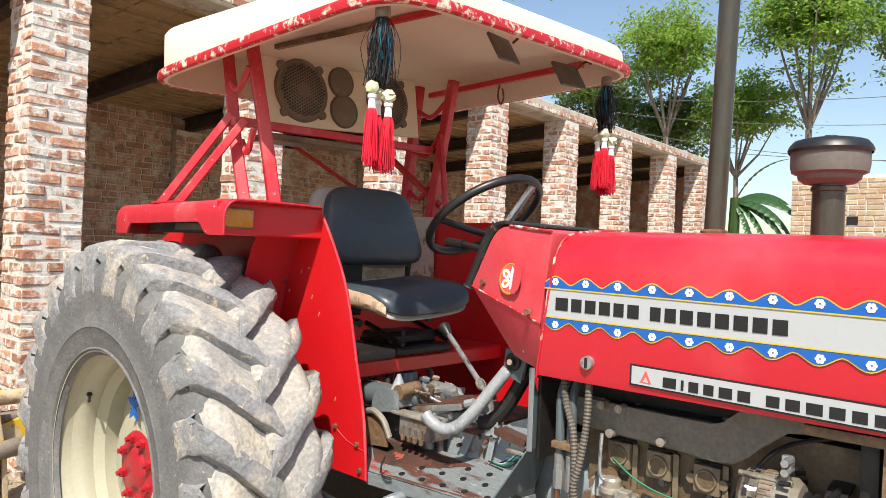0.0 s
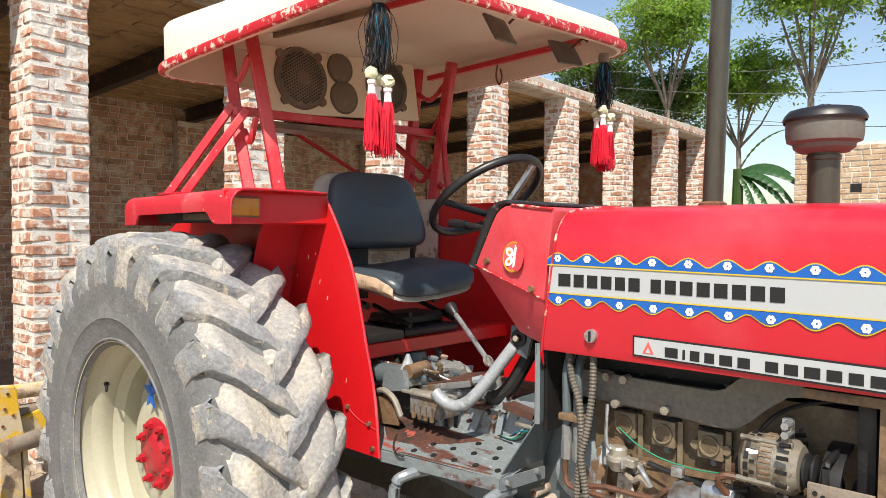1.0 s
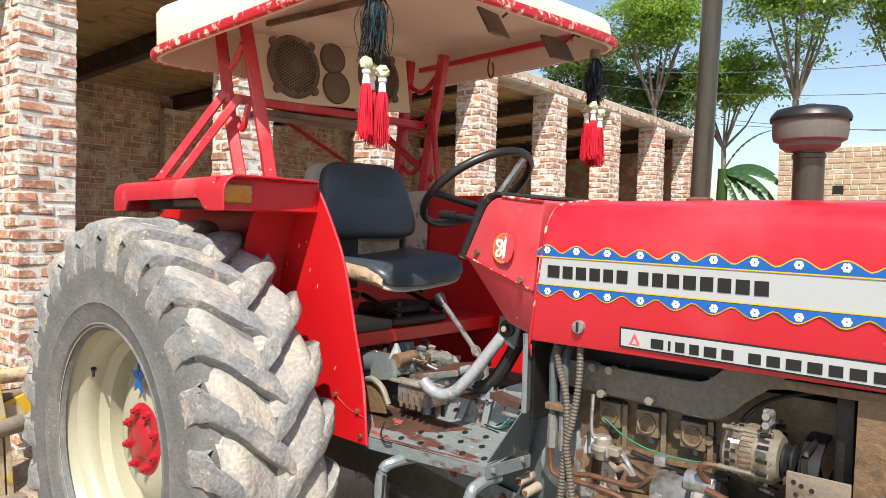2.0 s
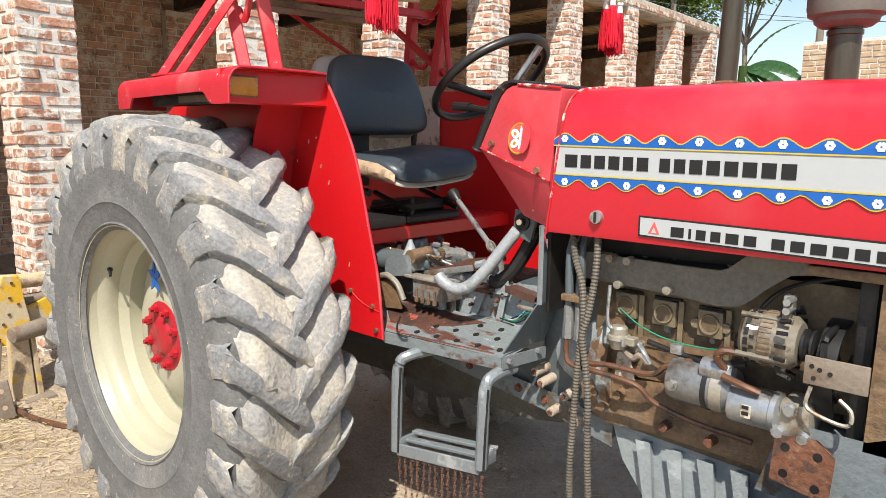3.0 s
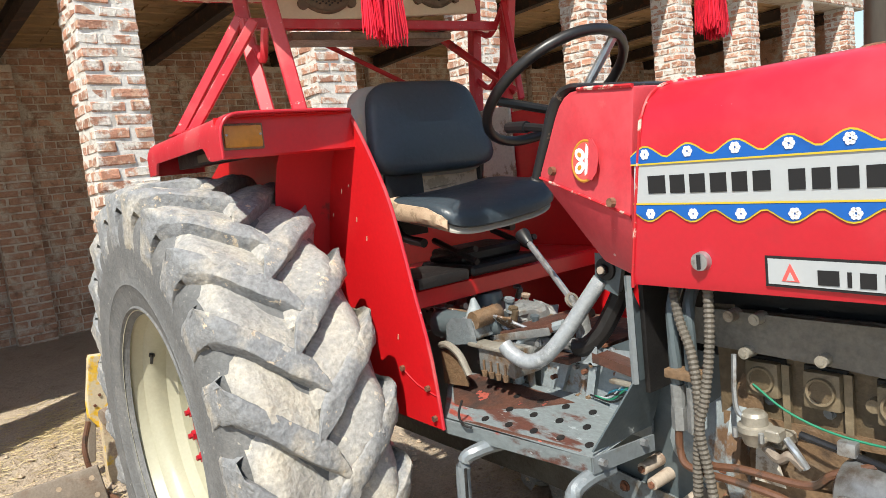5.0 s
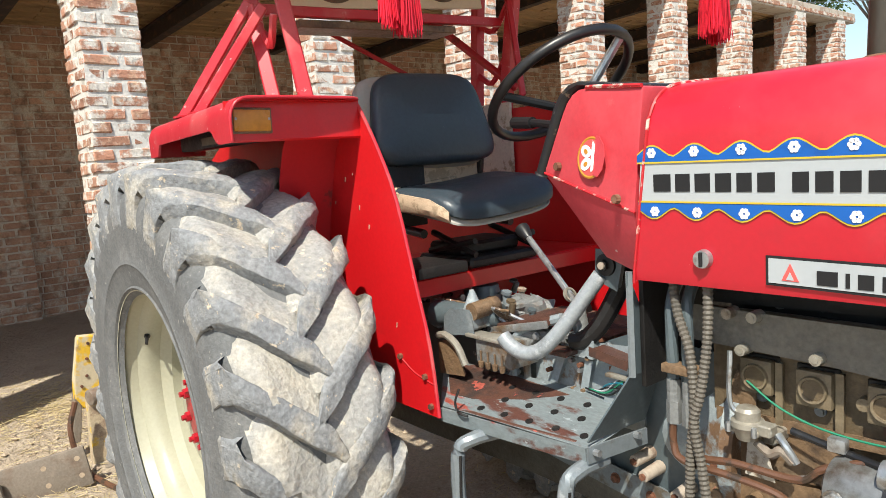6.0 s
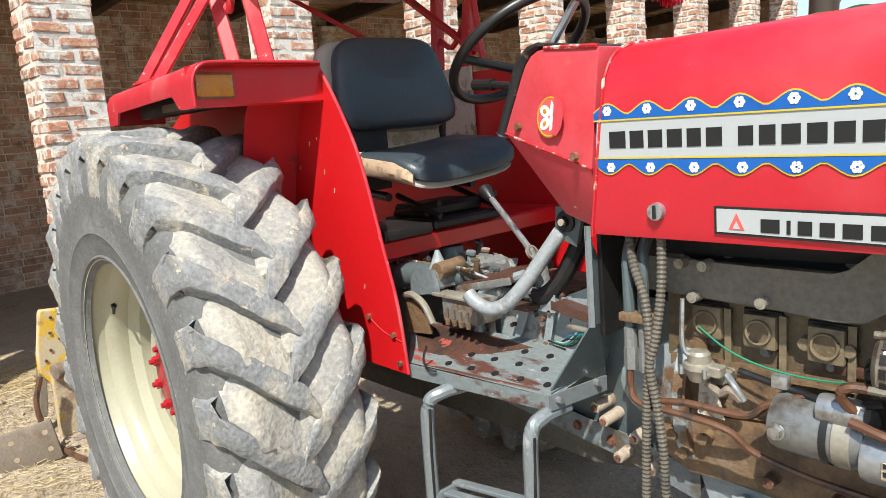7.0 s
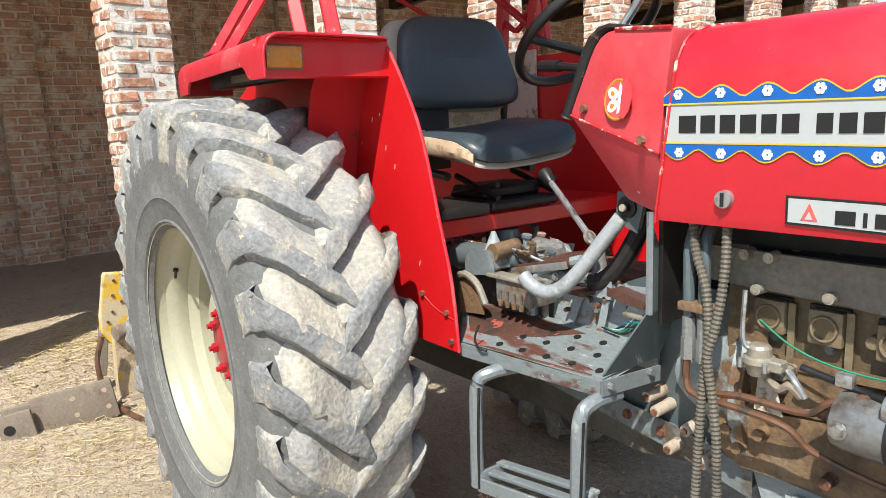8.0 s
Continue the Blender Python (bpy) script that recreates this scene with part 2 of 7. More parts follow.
OLD_TAN = mat("earth_caked_yellow", (0.45, 0.36, 0.24), 0.85, second=(0.6, 0.4, 0.06), scale=7, amount=0.3, edge=0.05, grain=0.16, bump=0.004, third=(0.3, 0.22, 0.15), third_scale=9, third_at=0.56)
RED_THREAD = mat("red_thread", (0.7, 0.012, 0.04), 0.8, grain=0.12, rand=0.2)
BLACK_THREAD = mat("black_thread", (0.012, 0.012, 0.014), 0.7, grain=0.2)
GREEN_THREAD = mat("pale_green_pompom", (0.6, 0.63, 0.42), 0.9, grain=0.2)
TINSEL = mat("blue_tinsel", (0.05, 0.3, 0.42), 0.3, metal=0.6)
SUMP = mat("pale_blue_grey_sump", (0.25, 0.285, 0.3), 0.5, second=(0.16, 0.095, 0.055), scale=6, amount=0.22, edge=0.05, grain=0.14, bump=0.003, third=(0.33, 0.37, 0.385), third_scale=11, third_at=0.58)
BELL = mat("blue_grey_bell_housing", (0.15, 0.175, 0.188), 0.48, second=(0.09, 0.07, 0.05), scale=7, amount=0.38, edge=0.08, grain=0.14, bump=0.003, third=(0.22, 0.245, 0.255), third_scale=9, third_at=0.57)
MANIFOLD = mat("grey_manifold_casting", (0.13, 0.122, 0.104), 0.38, second=(0.175, 0.16, 0.13), scale=6, amount=0.4, edge=0.2, bump=0.004, grain=0.24, third=(0.085, 0.082, 0.078), third_scale=5, third_at=0.56)
STARTER = mat("stained_starter_case", (0.2, 0.205, 0.205), 0.33, metal=0.4, second=(0.075, 0.055, 0.038), scale=9, amount=0.35, edge=0.14, grain=0.16, third=(0.36, 0.355, 0.34), third_scale=14, third_at=0.58)
DARK_RUST = mat("dark_oily_rust", (0.085, 0.038, 0.026), 0.5, second=(0.04, 0.026, 0.022), scale=9, amount=0.4, edge=0.1, grain=0.22, bump=0.003, speck=(0.3, 0.07, 0.05), speck_scale=18, speck_at=0.62)
DIRTY_WHITE = mat("flaking_white_board", (0.52, 0.48, 0.41), 0.75, second=(0.26, 0.2, 0.14), scale=14, amount=0.35, edge=0.06, grain=0.12)
SPEAKER = mat("brown_speaker_mesh", (0.13, 0.1, 0.07), 0.7, second=(0.24, 0.18, 0.12), scale=12, amount=0.3, edge=0.2)
LEAF = mat("fresh_leaf", (0.13, 0.235, 0.045), 0.45, second=(0.19, 0.29, 0.055), scale=0.9, amount=0.3, edge=0.2, isle=0.45)
LEAF_D = mat("dark_leaf", (0.045, 0.085, 0.024), 0.4, second=(0.075, 0.13, 0.035), scale=2, amount=0.4, edge=0.2, isle=0.45)
BANANA = mat("banana_leaf", (0.03, 0.085, 0.03), 0.4, second=(0.05, 0.12, 0.04), scale=3, amount=0.4, edge=0.2)
BARK = mat("grey_bark", (0.2, 0.17, 0.14), 0.95, second=(0.12, 0.1, 0.08), scale=6, amount=0.4, bump=0.01, bump_scale=12, stretch=(1, 1, 0.3))
STRAW = mat("straw", (0.5, 0.4, 0.22), 0.9, grain=0.2, rand=0.3)
CLOD = mat("dry_clod", (0.4, 0.31, 0.22), 0.95, second=(0.3, 0.23, 0.16), scale=20, amount=0.4, bump=0.004, grain=0.15)
DIRT = mat("dry_yard_earth", (0.41, 0.335, 0.25), 0.95, second=(0.3, 0.235, 0.165), scale=5, amount=0.45, edge=0.2, bump=0.035, bump_scale=26, grain=0.22, third=(0.25, 0.195, 0.135), third_scale=0.9, third_at=0.47)
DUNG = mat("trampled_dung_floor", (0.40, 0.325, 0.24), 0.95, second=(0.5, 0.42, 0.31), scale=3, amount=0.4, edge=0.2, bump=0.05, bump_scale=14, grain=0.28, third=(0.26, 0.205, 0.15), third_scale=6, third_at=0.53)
CABLE = mat("overhead_cable", (0.1, 0.11, 0.11), 0.6)
GLASS_D = mat("dark_mirror_back", (0.1, 0.085, 0.07), 0.35, second=(0.16, 0.13, 0.1), scale=9, amount=0.3, edge=0.2)
GREENWIRE = mat("green_wire", (0.02, 0.2, 0.11), 0.5)


def let_light_through(m, color, weight):
    """Leaves pass part of the light."""
    nt = m.node_tree
    b = nt.nodes["Principled BSDF"]
    tr = nt.nodes.new("ShaderNodeBsdfTranslucent")
    tr.inputs["Color"].default_value = (*color, 1)
    mx = nt.nodes.new("ShaderNodeMixShader")
    mx.inputs[0].default_value = weight
    nt.links.new(b.outputs[0], mx.inputs[1])
    nt.links.new(tr.outputs[0], mx.inputs[2])
    nt.links.new(mx.outputs[0], nt.nodes["Material Output"].inputs[0])


let_light_through(LEAF, (0.34, 0.52, 0.07), 0.45)
let_light_through(LEAF_D, (0.2, 0.33, 0.04), 0.4)
let_light_through(BANANA, (0.12, 0.3, 0.05), 0.2)


# ---- mesh helpers ----
def part(name, bm, material, parent=None, label="", smooth=True, angle=35):
    """Links a bmesh as one mesh object, under parent if given."""
    me = bpy.data.meshes.new(name)
    bmesh.ops.recalc_face_normals(bm, faces=bm.faces)
    bm.to_mesh(me)
    bm.free()
    if smooth:
        me.polygons.foreach_set("use_smooth", [True] * len(me.polygons))
        me.set_sharp_from_angle(angle=radians(angle))
    me.materials.append(material)
    ob = new(name, me)
    if parent:
        ob.parent = parent
    if label:
        ob["label"] = label
    return ob


def empty(name, m=None, label="", category="", group="", kind=""):
    ob = new(name)
    if m is not None:
        ob.matrix_basis = m
    return tagged(ob, label, category, group, kind)


def box(bm, lo, hi, bevel=0.0, m=None, seg=1):
    """A box from corner lo to corner hi, bevelled, moved by m."""
    c = [(a + b) / 2 for a, b in zip(lo, hi)]
    s = [abs(b - a) for a, b in zip(lo, hi)]
    mm = Matrix.Translation(c) @ Matrix.Diagonal((*s, 1))
    if m is not None:
        mm = m @ mm
    g = bmesh.ops.create_cube(bm, size=1.0, matrix=mm)
    if bevel:
        es = {e for v in g["verts"] for e in v.link_edges}
        bmesh.ops.bevel(bm, geom=list(es), offset=bevel, segments=seg, affect="EDGES", profile=0.6)
    return bm


def cyl(bm, a, b, r, r2=None, n=16, caps=True):
    """A cylinder or cone from a to b."""
    a, b = Vector(a), Vector(b)
    d = b - a
    m = Matrix.Translation((a + b) / 2) @ d.to_track_quat("Z", "Y").to_matrix().to_4x4()
    bmesh.ops.create_cone(bm, cap_ends=caps, segments=n, radius1=r, radius2=r if r2 is None else r2, depth=d.length, matrix=m)
    return bm


def lathe(bm, prof, axis_m, n=32, close=False):
    """Turns a profile of (radius, height) round the z axis of axis_m."""
    rings = []
    for r, h in prof:
        rings.append([bm.verts.new(axis_m @ Vector((r * math.cos(2 * math.pi * k / n), r * math.sin(2 * math.pi * k / n), h))) for k in range(n)])
    pairs = list(zip(rings, rings[1:])) + ([(rings[-1], rings[0])] if close else [])
    for a, b in pairs:
        for k in range(n):
            bm.faces.new((a[k], a[(k + 1) % n], b[(k + 1) % n], b[k]))
    return bm


def smooth_path(pts, steps=6):
    """Points along a soft curve through pts."""
    p = [Vector(q) for q in pts]
    p = [2 * p[0] - p[1], *p, 2 * p[-1] - p[-2]]
    out = []
    for i in range(1, len(p) - 2):
        for k in range(steps):
            t = k / steps
            out.append(0.5 * (2 * p[i] + (p[i + 1] - p[i - 1]) * t + (2 * p[i - 1] - 5 * p[i] + 4 * p[i + 1] - p[i + 2]) * t * t + (3 * p[i] - p[i - 1] - 3 * p[i + 1] + p[i + 2]) * t ** 3))
    out.append(p[-2])
    return out


def tube(bm, pts, r, n=8, steps=6, soft=True, ridges=0):
    """A tube of radius r along pts; ridges: a corrugated hose with that many rings a metre."""
    path = smooth_path(pts, steps) if soft and len(pts) > 2 else [Vector(q) for q in pts]
    if ridges:
        length = sum((b - a).length for a, b in zip(path, path[1:]))
        count = int(length * ridges) * 2
        cum = [0.0]
        for a, b in zip(path, path[1:]):
            cum.append(cum[-1] + (b - a).length)
        fine, j = [], 0
        for k in range(count + 1):
            s = length * k / count
            while j < len(cum) - 2 and cum[j + 1] < s:
                j += 1
            fine.append(path[j].lerp(path[j + 1], (s - cum[j]) / max(1e-6, cum[j + 1] - cum[j])))
        path = fine
    rings, up = [], Vector((0.31, 0.17, 0.93))
    for i, q in enumerate(path):
        d = (path[min(i + 1, len(path) - 1)] - path[max(i - 1, 0)]).normalized()
        x = d.cross(up)
        if x.length < 0.05:
            x = d.cross(Vector((1, 0, 0)))
        x.normalize()
        y = d.cross(x)
        rr = r * (1.0 if not ridges or i % 2 else 0.8)
        rings.append([bm.verts.new(q + rr * (x * math.cos(2 * math.pi * k / n) + y * math.sin(2 * math.pi * k / n))) for k in range(n)])
    for a, b in zip(rings, rings[1:]):
        for k in range(n):
            bm.faces.new((a[k], a[(k + 1) % n], b[(k + 1) % n], b[k]))
    for ring in (rings[0], rings[-1]):
        bm.faces.new(ring)
    return bm


def prism(bm, outline, lo, hi, axis="y", m=None):
    """Extrudes a 2D outline between lo and hi along an axis. Outline in (x, z) for y, (x, y) for z, (y, z) for x."""
    def at(p, h):
        v = {"y": (p[0], h, p[1]), "z": (p[0], p[1], h), "x": (h, p[0], p[1])}[axis]
        return (m @ Vector(v)) if m is not None else Vector(v)
    a = [bm.verts.new(at(p, lo)) for p in outline]
    b = [bm.verts.new(at(p, hi)) for p in outline]
    n = len(outline)
    bm.faces.new(a)
    bm.faces.new(b)
    for k in range(n):
        bm.faces.new((a[k], a[(k + 1) % n], b[(k + 1) % n], b[k]))
    return bm


def soften(bm, offset, seg=2, limit=40):
    """Rounds the sharp edges of a bmesh."""
    bm.normal_update()
    es = [e for e in bm.edges if len(e.link_faces) == 2 and e.calc_face_angle(0) > radians(limit)]
    bmesh.ops.bevel(bm, geom=es, offset=offset, segments=seg, affect="EDGES", profile=0.6, clamp_overlap=True)
    return bm


def B():
    return bmesh.new()


# ---- ground ----
def ground_height(x, y):
    inside = min(1.0, max(0.0, (-1.72 - 0.06 * (y + 0.23) - x) / 0.75)) if y < 12.5 and y > -5 else 0.0
    bank = 0.165 * inside * inside * (3 - 2 * inside)     # the yard rises to the shed's floor
    h = 0.035 * noise.noise(Vector((x * 0.5, y * 0.5, 3.0))) + 0.014 * noise.noise(Vector((x * 2.6, y * 2.6, 7.0)))
    near = min(1.0, max(0.0, (math.hypot(x - 0.3, y) - 1.3) / 1.2))
    return h * near - 0.039 + bank


def make_ground():
    def axis():
        v = [-3000, -900, -300, -120, -60, -30, -20, -14]
        v += [-10 + 0.12 * k for k in range(int(14 / 0.12))]
        v += [5, 7, 10, 15, 22, 35, 60, 120, 300, 900, 3000]
        return v
    xs, ys = axis(), [q + 4 if abs(q) < 50 else q for q in axis()]
    verts = [(x, y, ground_height(x, y) if abs(x) < 40 and abs(y) < 40 else -0.039) for x in xs for y in ys]
    n = len(ys)
    faces = [(i * n + j, (i + 1) * n + j, (i + 1) * n + j + 1, i * n + j + 1) for i in range(len(xs) - 1) for j in range(n - 1)]
    me = bpy.data.meshes.new("ground")
    me.from_pydata(verts, [], faces)
    me.polygons.foreach_set("use_smooth", [True] * len(me.polygons))
    me.materials.append(DIRT)
    return tagged(new("ground", me), "dry trampled earth of a farmyard", "ground", kind="structure")


ground = make_ground()


# ---- shed: brick pillars, lintel, roof, back wall ----
SHED = pose(-2.23, -0.23, 0, 0, 0, 93.43)              # x along the pillars, y into the shed
PILLAR_RIGHT = [-1.42, 0.04, 1.53, 3.05, 4.61, 6.23, 7.86, 9.6, 11.15]
PW, PD, COURSE, LINTEL_Z, LINTEL_TOP, DEPTH = 0.335, 0.33, 0.0755, 3.19, 3.345, 3.75


def brick_mesh(name, sx, sy, sz, seed, material):
    """One worn brick, centred, with rounded and uneven edges."""
    r = random.Random(seed)
    bm = box(B(), (-sx / 2, -sy / 2, -sz / 2), (sx / 2, sy / 2, sz / 2), 0.008)
    kx, kz = r.uniform(-0.06, 0.06), r.uniform(-0.10, 0.03)
    for v in bm.verts:
        v.co = Vector((v.co.x * (1 + kx * (1 if sx > 0.1 else 0)), v.co.y, v.co.z * (1 + kz) + 0.02 * r.uniform(-1, 1) * v.co.x))
        v.co += Vector((r.uniform(-1, 1), r.uniform(-1, 1), r.uniform(-1, 1))) * 0.0034
    me = bpy.data.meshes.new(name)
    bm.to_mesh(me)
    bm.free()
    me.materials.append(material)
    return me


def piece(name, me, parent, m):
    ob = new(name, me)
    ob.parent = parent
    ob.matrix_basis = m
    return ob


def make_pillars():
    """Square piers of one and a half bricks, laid in alternate courses."""
    L, W = PW * 2 / 3, PW / 3
    hs = COURSE - 0.015
    stock = [brick_mesh("brick", L - 0.022, W - 0.002, hs, k, BRICK) for k in range(8)]
    rnd = random.Random(5)
    for n, right in enumerate(PILLAR_RIGHT):
        bm = box(B(), (-PW + 0.006, 0.006, -0.1), (-0.006, PD - 0.006, LINTEL_Z), 0.0)
        root = part("brick_pillar", bm, MORTAR, None, smooth=False)
        lab = "brick pillar with grey mortar smeared over the courses"
        tagged(root, lab, "pillar", "pillars along the shed front", "structure")
        root.matrix_basis = SHED @ pose(right, 0, 0)
        for c in range(int(LINTEL_Z / COURSE) + 1):
            z = (c + 0.5) * COURSE - 0.02
            if z > LINTEL_Z - 0.03:
                continue
            spots = [(L / 2 - 0.010, W / 2, 0), (PW - W / 2, L / 2 - 0.010, 90), (PW - L / 2 + 0.010, PD - W / 2, 0), (W / 2, PD - L / 2 + 0.010, 90)]
            for k, (x, y, a) in enumerate(spots):
                if c % 2:
                    x = PW - x
                out = Vector((x - PW / 2, y - PD / 2, 0)).normalized() * rnd.uniform(-0.003, 0.005)
                piece("brick", stock[rnd.randrange(8)], root, pose(-PW + x + out.x, y + out.y, z + rnd.uniform(-0.003, 0.003), rnd.uniform(-1.5, 1.5), rnd.uniform(-2, 2), a + rnd.uniform(-2.5, 2.5) + rnd.choice((0, 180))))


def brick_sheet(name, x0, x1, z0, z1, material, parent, L=0.223, H=0.0755, seed=1, proud=0.01):
    """Many bricks of a wall face (x, z), looking to -y, joined."""
    r = random.Random(seed)
    verts, faces = [], []
    rows = int((z1 - z0) / H)
    for c in range(rows):
        z = z0 + c * H
        x = x0 - (L / 2 if c % 2 else 0) - L * r.random() * 0.3
        while x < x1:
            w = L if r.random() < 0.75 else L / 2
            a, b = max(x0, x + 0.006), min(x1, x + w - 0.006)
            x += w
            if b - a < 0.03:
                continue
            y = -proud + r.uniform(-0.005, 0.004)
            za, zb = z + 0.006 + r.uniform(-0.003, 0.003), z + H - 0.006 + r.uniform(-0.003, 0.003)
            e = 0.006
            k = len(verts)
            verts += [(a, 0, za), (b, 0, za), (b, 0, zb), (a, 0, zb), (a + e, y, za + e), (b - e, y, za + e), (b - e, y, zb - e), (a + e, y, zb - e)]
            faces += [(k + 4, k + 5, k + 6, k + 7), (k, k + 1, k + 5, k + 4), (k + 1, k + 2, k + 6, k + 5), (k + 2, k + 3, k + 7, k + 6), (k + 3, k, k + 4, k + 7)]
    me = bpy.data.meshes.new(name)
    me.from_pydata(verts, [], faces)
    me.materials.append(material)
    ob = new(name, me)
    ob.parent = parent
    ob["kind"] = "stuff"
    return ob


OLD_BRICKS = [[brick_mesh("brick", 0.108, 0.03, COURSE - 0.014, 50 + q, BRICK_OLD) for q in range(4)], [brick_mesh("brick", 0.222, 0.03, COURSE - 0.014, 60 + q, BRICK_OLD) for q in range(4)]]


def make_shed():
    x0, x1 = -4.2, 11.6
    # back wall with shallow piers
    wall = part("wall_back", box(B(), (x0, DEPTH, -0.1), (x1, DEPTH + 0.23, LINTEL_Z + 0.1)), MORTAR_OLD, None, smooth=False)
    tagged(wall, "shaded brick back wall of the open shed", "wall", kind="structure")
    wall.matrix_basis = SHED
    s = brick_sheet("brickwork", x0, x1, 0, LINTEL_Z - 0.01, BRICK_OLD, wall, seed=3)
    s.matrix_basis = pose(0, DEPTH, 0)
    for k, x in enumerate([q - 0.17 for q in PILLAR_RIGHT] + [-3.2]):
        p = part("wall_pier", box(B(), (-0.18, -0.11, -0.1), (0.18, 0.0, LINTEL_Z - 0.33), 0.008), MORTAR_OLD, None, smooth=False)
        tagged(p, "shallow brick pier against the shed's back wall", "pier", "piers of the back wall", "structure")
        p.matrix_basis = SHED @ pose(x, DEPTH - 0.012, 0)
        for cse in range(int((LINTEL_Z - 0.34) / COURSE)):
            zc = (cse + 0.5) * COURSE
            for long_, xc in (((1, -0.065), (0, 0.122)) if cse % 2 else ((0, -0.122), (1, 0.065))):
                piece("brick", OLD_BRICKS[long_][(cse * 7 + k) % 4], p, pose(xc, -0.108, zc, 0, 0, 0.8 * math.sin(cse * 3.1 + k)))
    for name, x, t in (("wall_end_far", x1, 0.23), ("wall_end_near", x0 - 0.23, 0.23)):
        w = part(name, box(B(), (x, 0.36, -0.1), (x + t, DEPTH, LINTEL_Z)), BRICK_OLD, None, smooth=False)
        tagged(w, "brick end wall of the shed", "wall", kind="structure")
        w.matrix_basis = SHED
    # lintel: rough beam with bricks on edge
    lin = part("lintel", box(B(), (x0, 0.012, LINTEL_Z), (x1, PD, LINTEL_TOP), 0.01), CONCRETE, None, smooth=False)
    tagged(lin, "crumbling brick and concrete lintel above the pillars", "lintel", kind="structure")
    lin.matrix_basis = SHED
    b = brick_sheet("brickwork", x0, x1, LINTEL_Z + 0.02, LINTEL_TOP, BRICK, lin, L=0.21, H=0.07, seed=9, proud=0.012)
    b.matrix_basis = pose(0, 0.012, 0)
    # roof of clay tiles laid on steel tees, seen from below
    bm = box(B(), (x0, PD, LINTEL_Z + 0.06), (x1, DEPTH + 0.23, LINTEL_TOP - 0.02))
    rnd = random.Random(8)
    pitch = 0.145
    for k in range(int((DEPTH - PD) / pitch) + 1):
        y = PD + k * pitch
        x = x0
        while x < x1:
            w = 0.3
            drop = rnd.uniform(0.0, 0.012)
            box(bm, (x + 0.004, y + 0.018, LINTEL_Z + 0.03 - drop), (min(x1, x + w) - 0.004, min(DEPTH, y + pitch) - 0.012, LINTEL_Z + 0.062))
            x += w
        if k % 2 == 0:
            box(bm, (x0, y - 0.014, LINTEL_Z + 0.008), (x1, y + 0.014, LINTEL_Z + 0.05))
    roof = part("ceiling", bm, CEIL, None, smooth=False)
    tagged(roof, "smoky clay tile ceiling on steel tees", "ceiling", kind="structure")
    fall = Matrix.Translation((0, PD, LINTEL_Z)) @ Matrix.Rotation(radians(-2.9), 4, "X") @ Matrix.Translation((0, -PD, -LINTEL_Z))
    roof.matrix_basis = SHED @ fall
    for right in PILLAR_RIGHT:
        bm = B()
        box(bm, (-0.05, PD, LINTEL_Z - 0.17), (0.05, DEPTH, LINTEL_Z - 0.155), 0.002)
        box(bm, (-0.05, PD, LINTEL_Z - 0.015), (0.05, DEPTH, LINTEL_Z), 0.002)
        box(bm, (-0.008, PD, LINTEL_Z - 0.16), (0.008, DEPTH, LINTEL_Z - 0.01))
        g = part("roof_girder", bm, GIRDER, None, smooth=False)
        tagged(g, "dark rusty steel roof girder", "girder", "girders under the shed roof", "structure")
        g.matrix_basis = SHED @ fall @ pose(right - PW / 2, 0, 0)


make_shed()


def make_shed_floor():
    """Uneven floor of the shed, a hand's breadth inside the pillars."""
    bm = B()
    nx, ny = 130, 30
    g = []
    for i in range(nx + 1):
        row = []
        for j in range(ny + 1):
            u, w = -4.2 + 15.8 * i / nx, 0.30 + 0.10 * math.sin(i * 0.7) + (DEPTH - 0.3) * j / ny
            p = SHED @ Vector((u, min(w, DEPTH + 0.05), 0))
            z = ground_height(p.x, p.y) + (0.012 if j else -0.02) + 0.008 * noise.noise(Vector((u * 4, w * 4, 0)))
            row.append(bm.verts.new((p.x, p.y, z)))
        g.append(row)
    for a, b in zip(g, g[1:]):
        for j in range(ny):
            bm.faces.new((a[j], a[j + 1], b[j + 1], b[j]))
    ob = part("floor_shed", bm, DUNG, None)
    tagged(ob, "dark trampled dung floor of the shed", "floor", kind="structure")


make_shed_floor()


# ---- yard wall ----
def make_yard_wall():
    w = part("wall_yard", box(B(), (0, 0, -0.1), (9, 0.23, 2.75)), MORTAR, None, smooth=False)
    tagged(w, "old brick yard wall with putlog holes", "wall", kind="structure")
    w.matrix_basis = pose(-0.95, 9.2, 0, 0, 0, -2)
    b = brick_sheet("brickwork", 0, 9, 0, 2.72, BRICK_YARD, w, seed=77)
    b.matrix_basis = pose(0, 0, 0)
    for x, z in ((0.81, 2.12), (1.9, 2.12)):
        # a black block on the face paints the shade inside the hole
        bm = box(B(), (x - 0.07, -0.014, z - 0.06), (x + 0.07, 0.0, z + 0.06))
        part("hole", bm, BLACK_GREASE_SHADE, w, "black block that paints the shade of a putlog hole", smooth=False)


make_yard_wall()


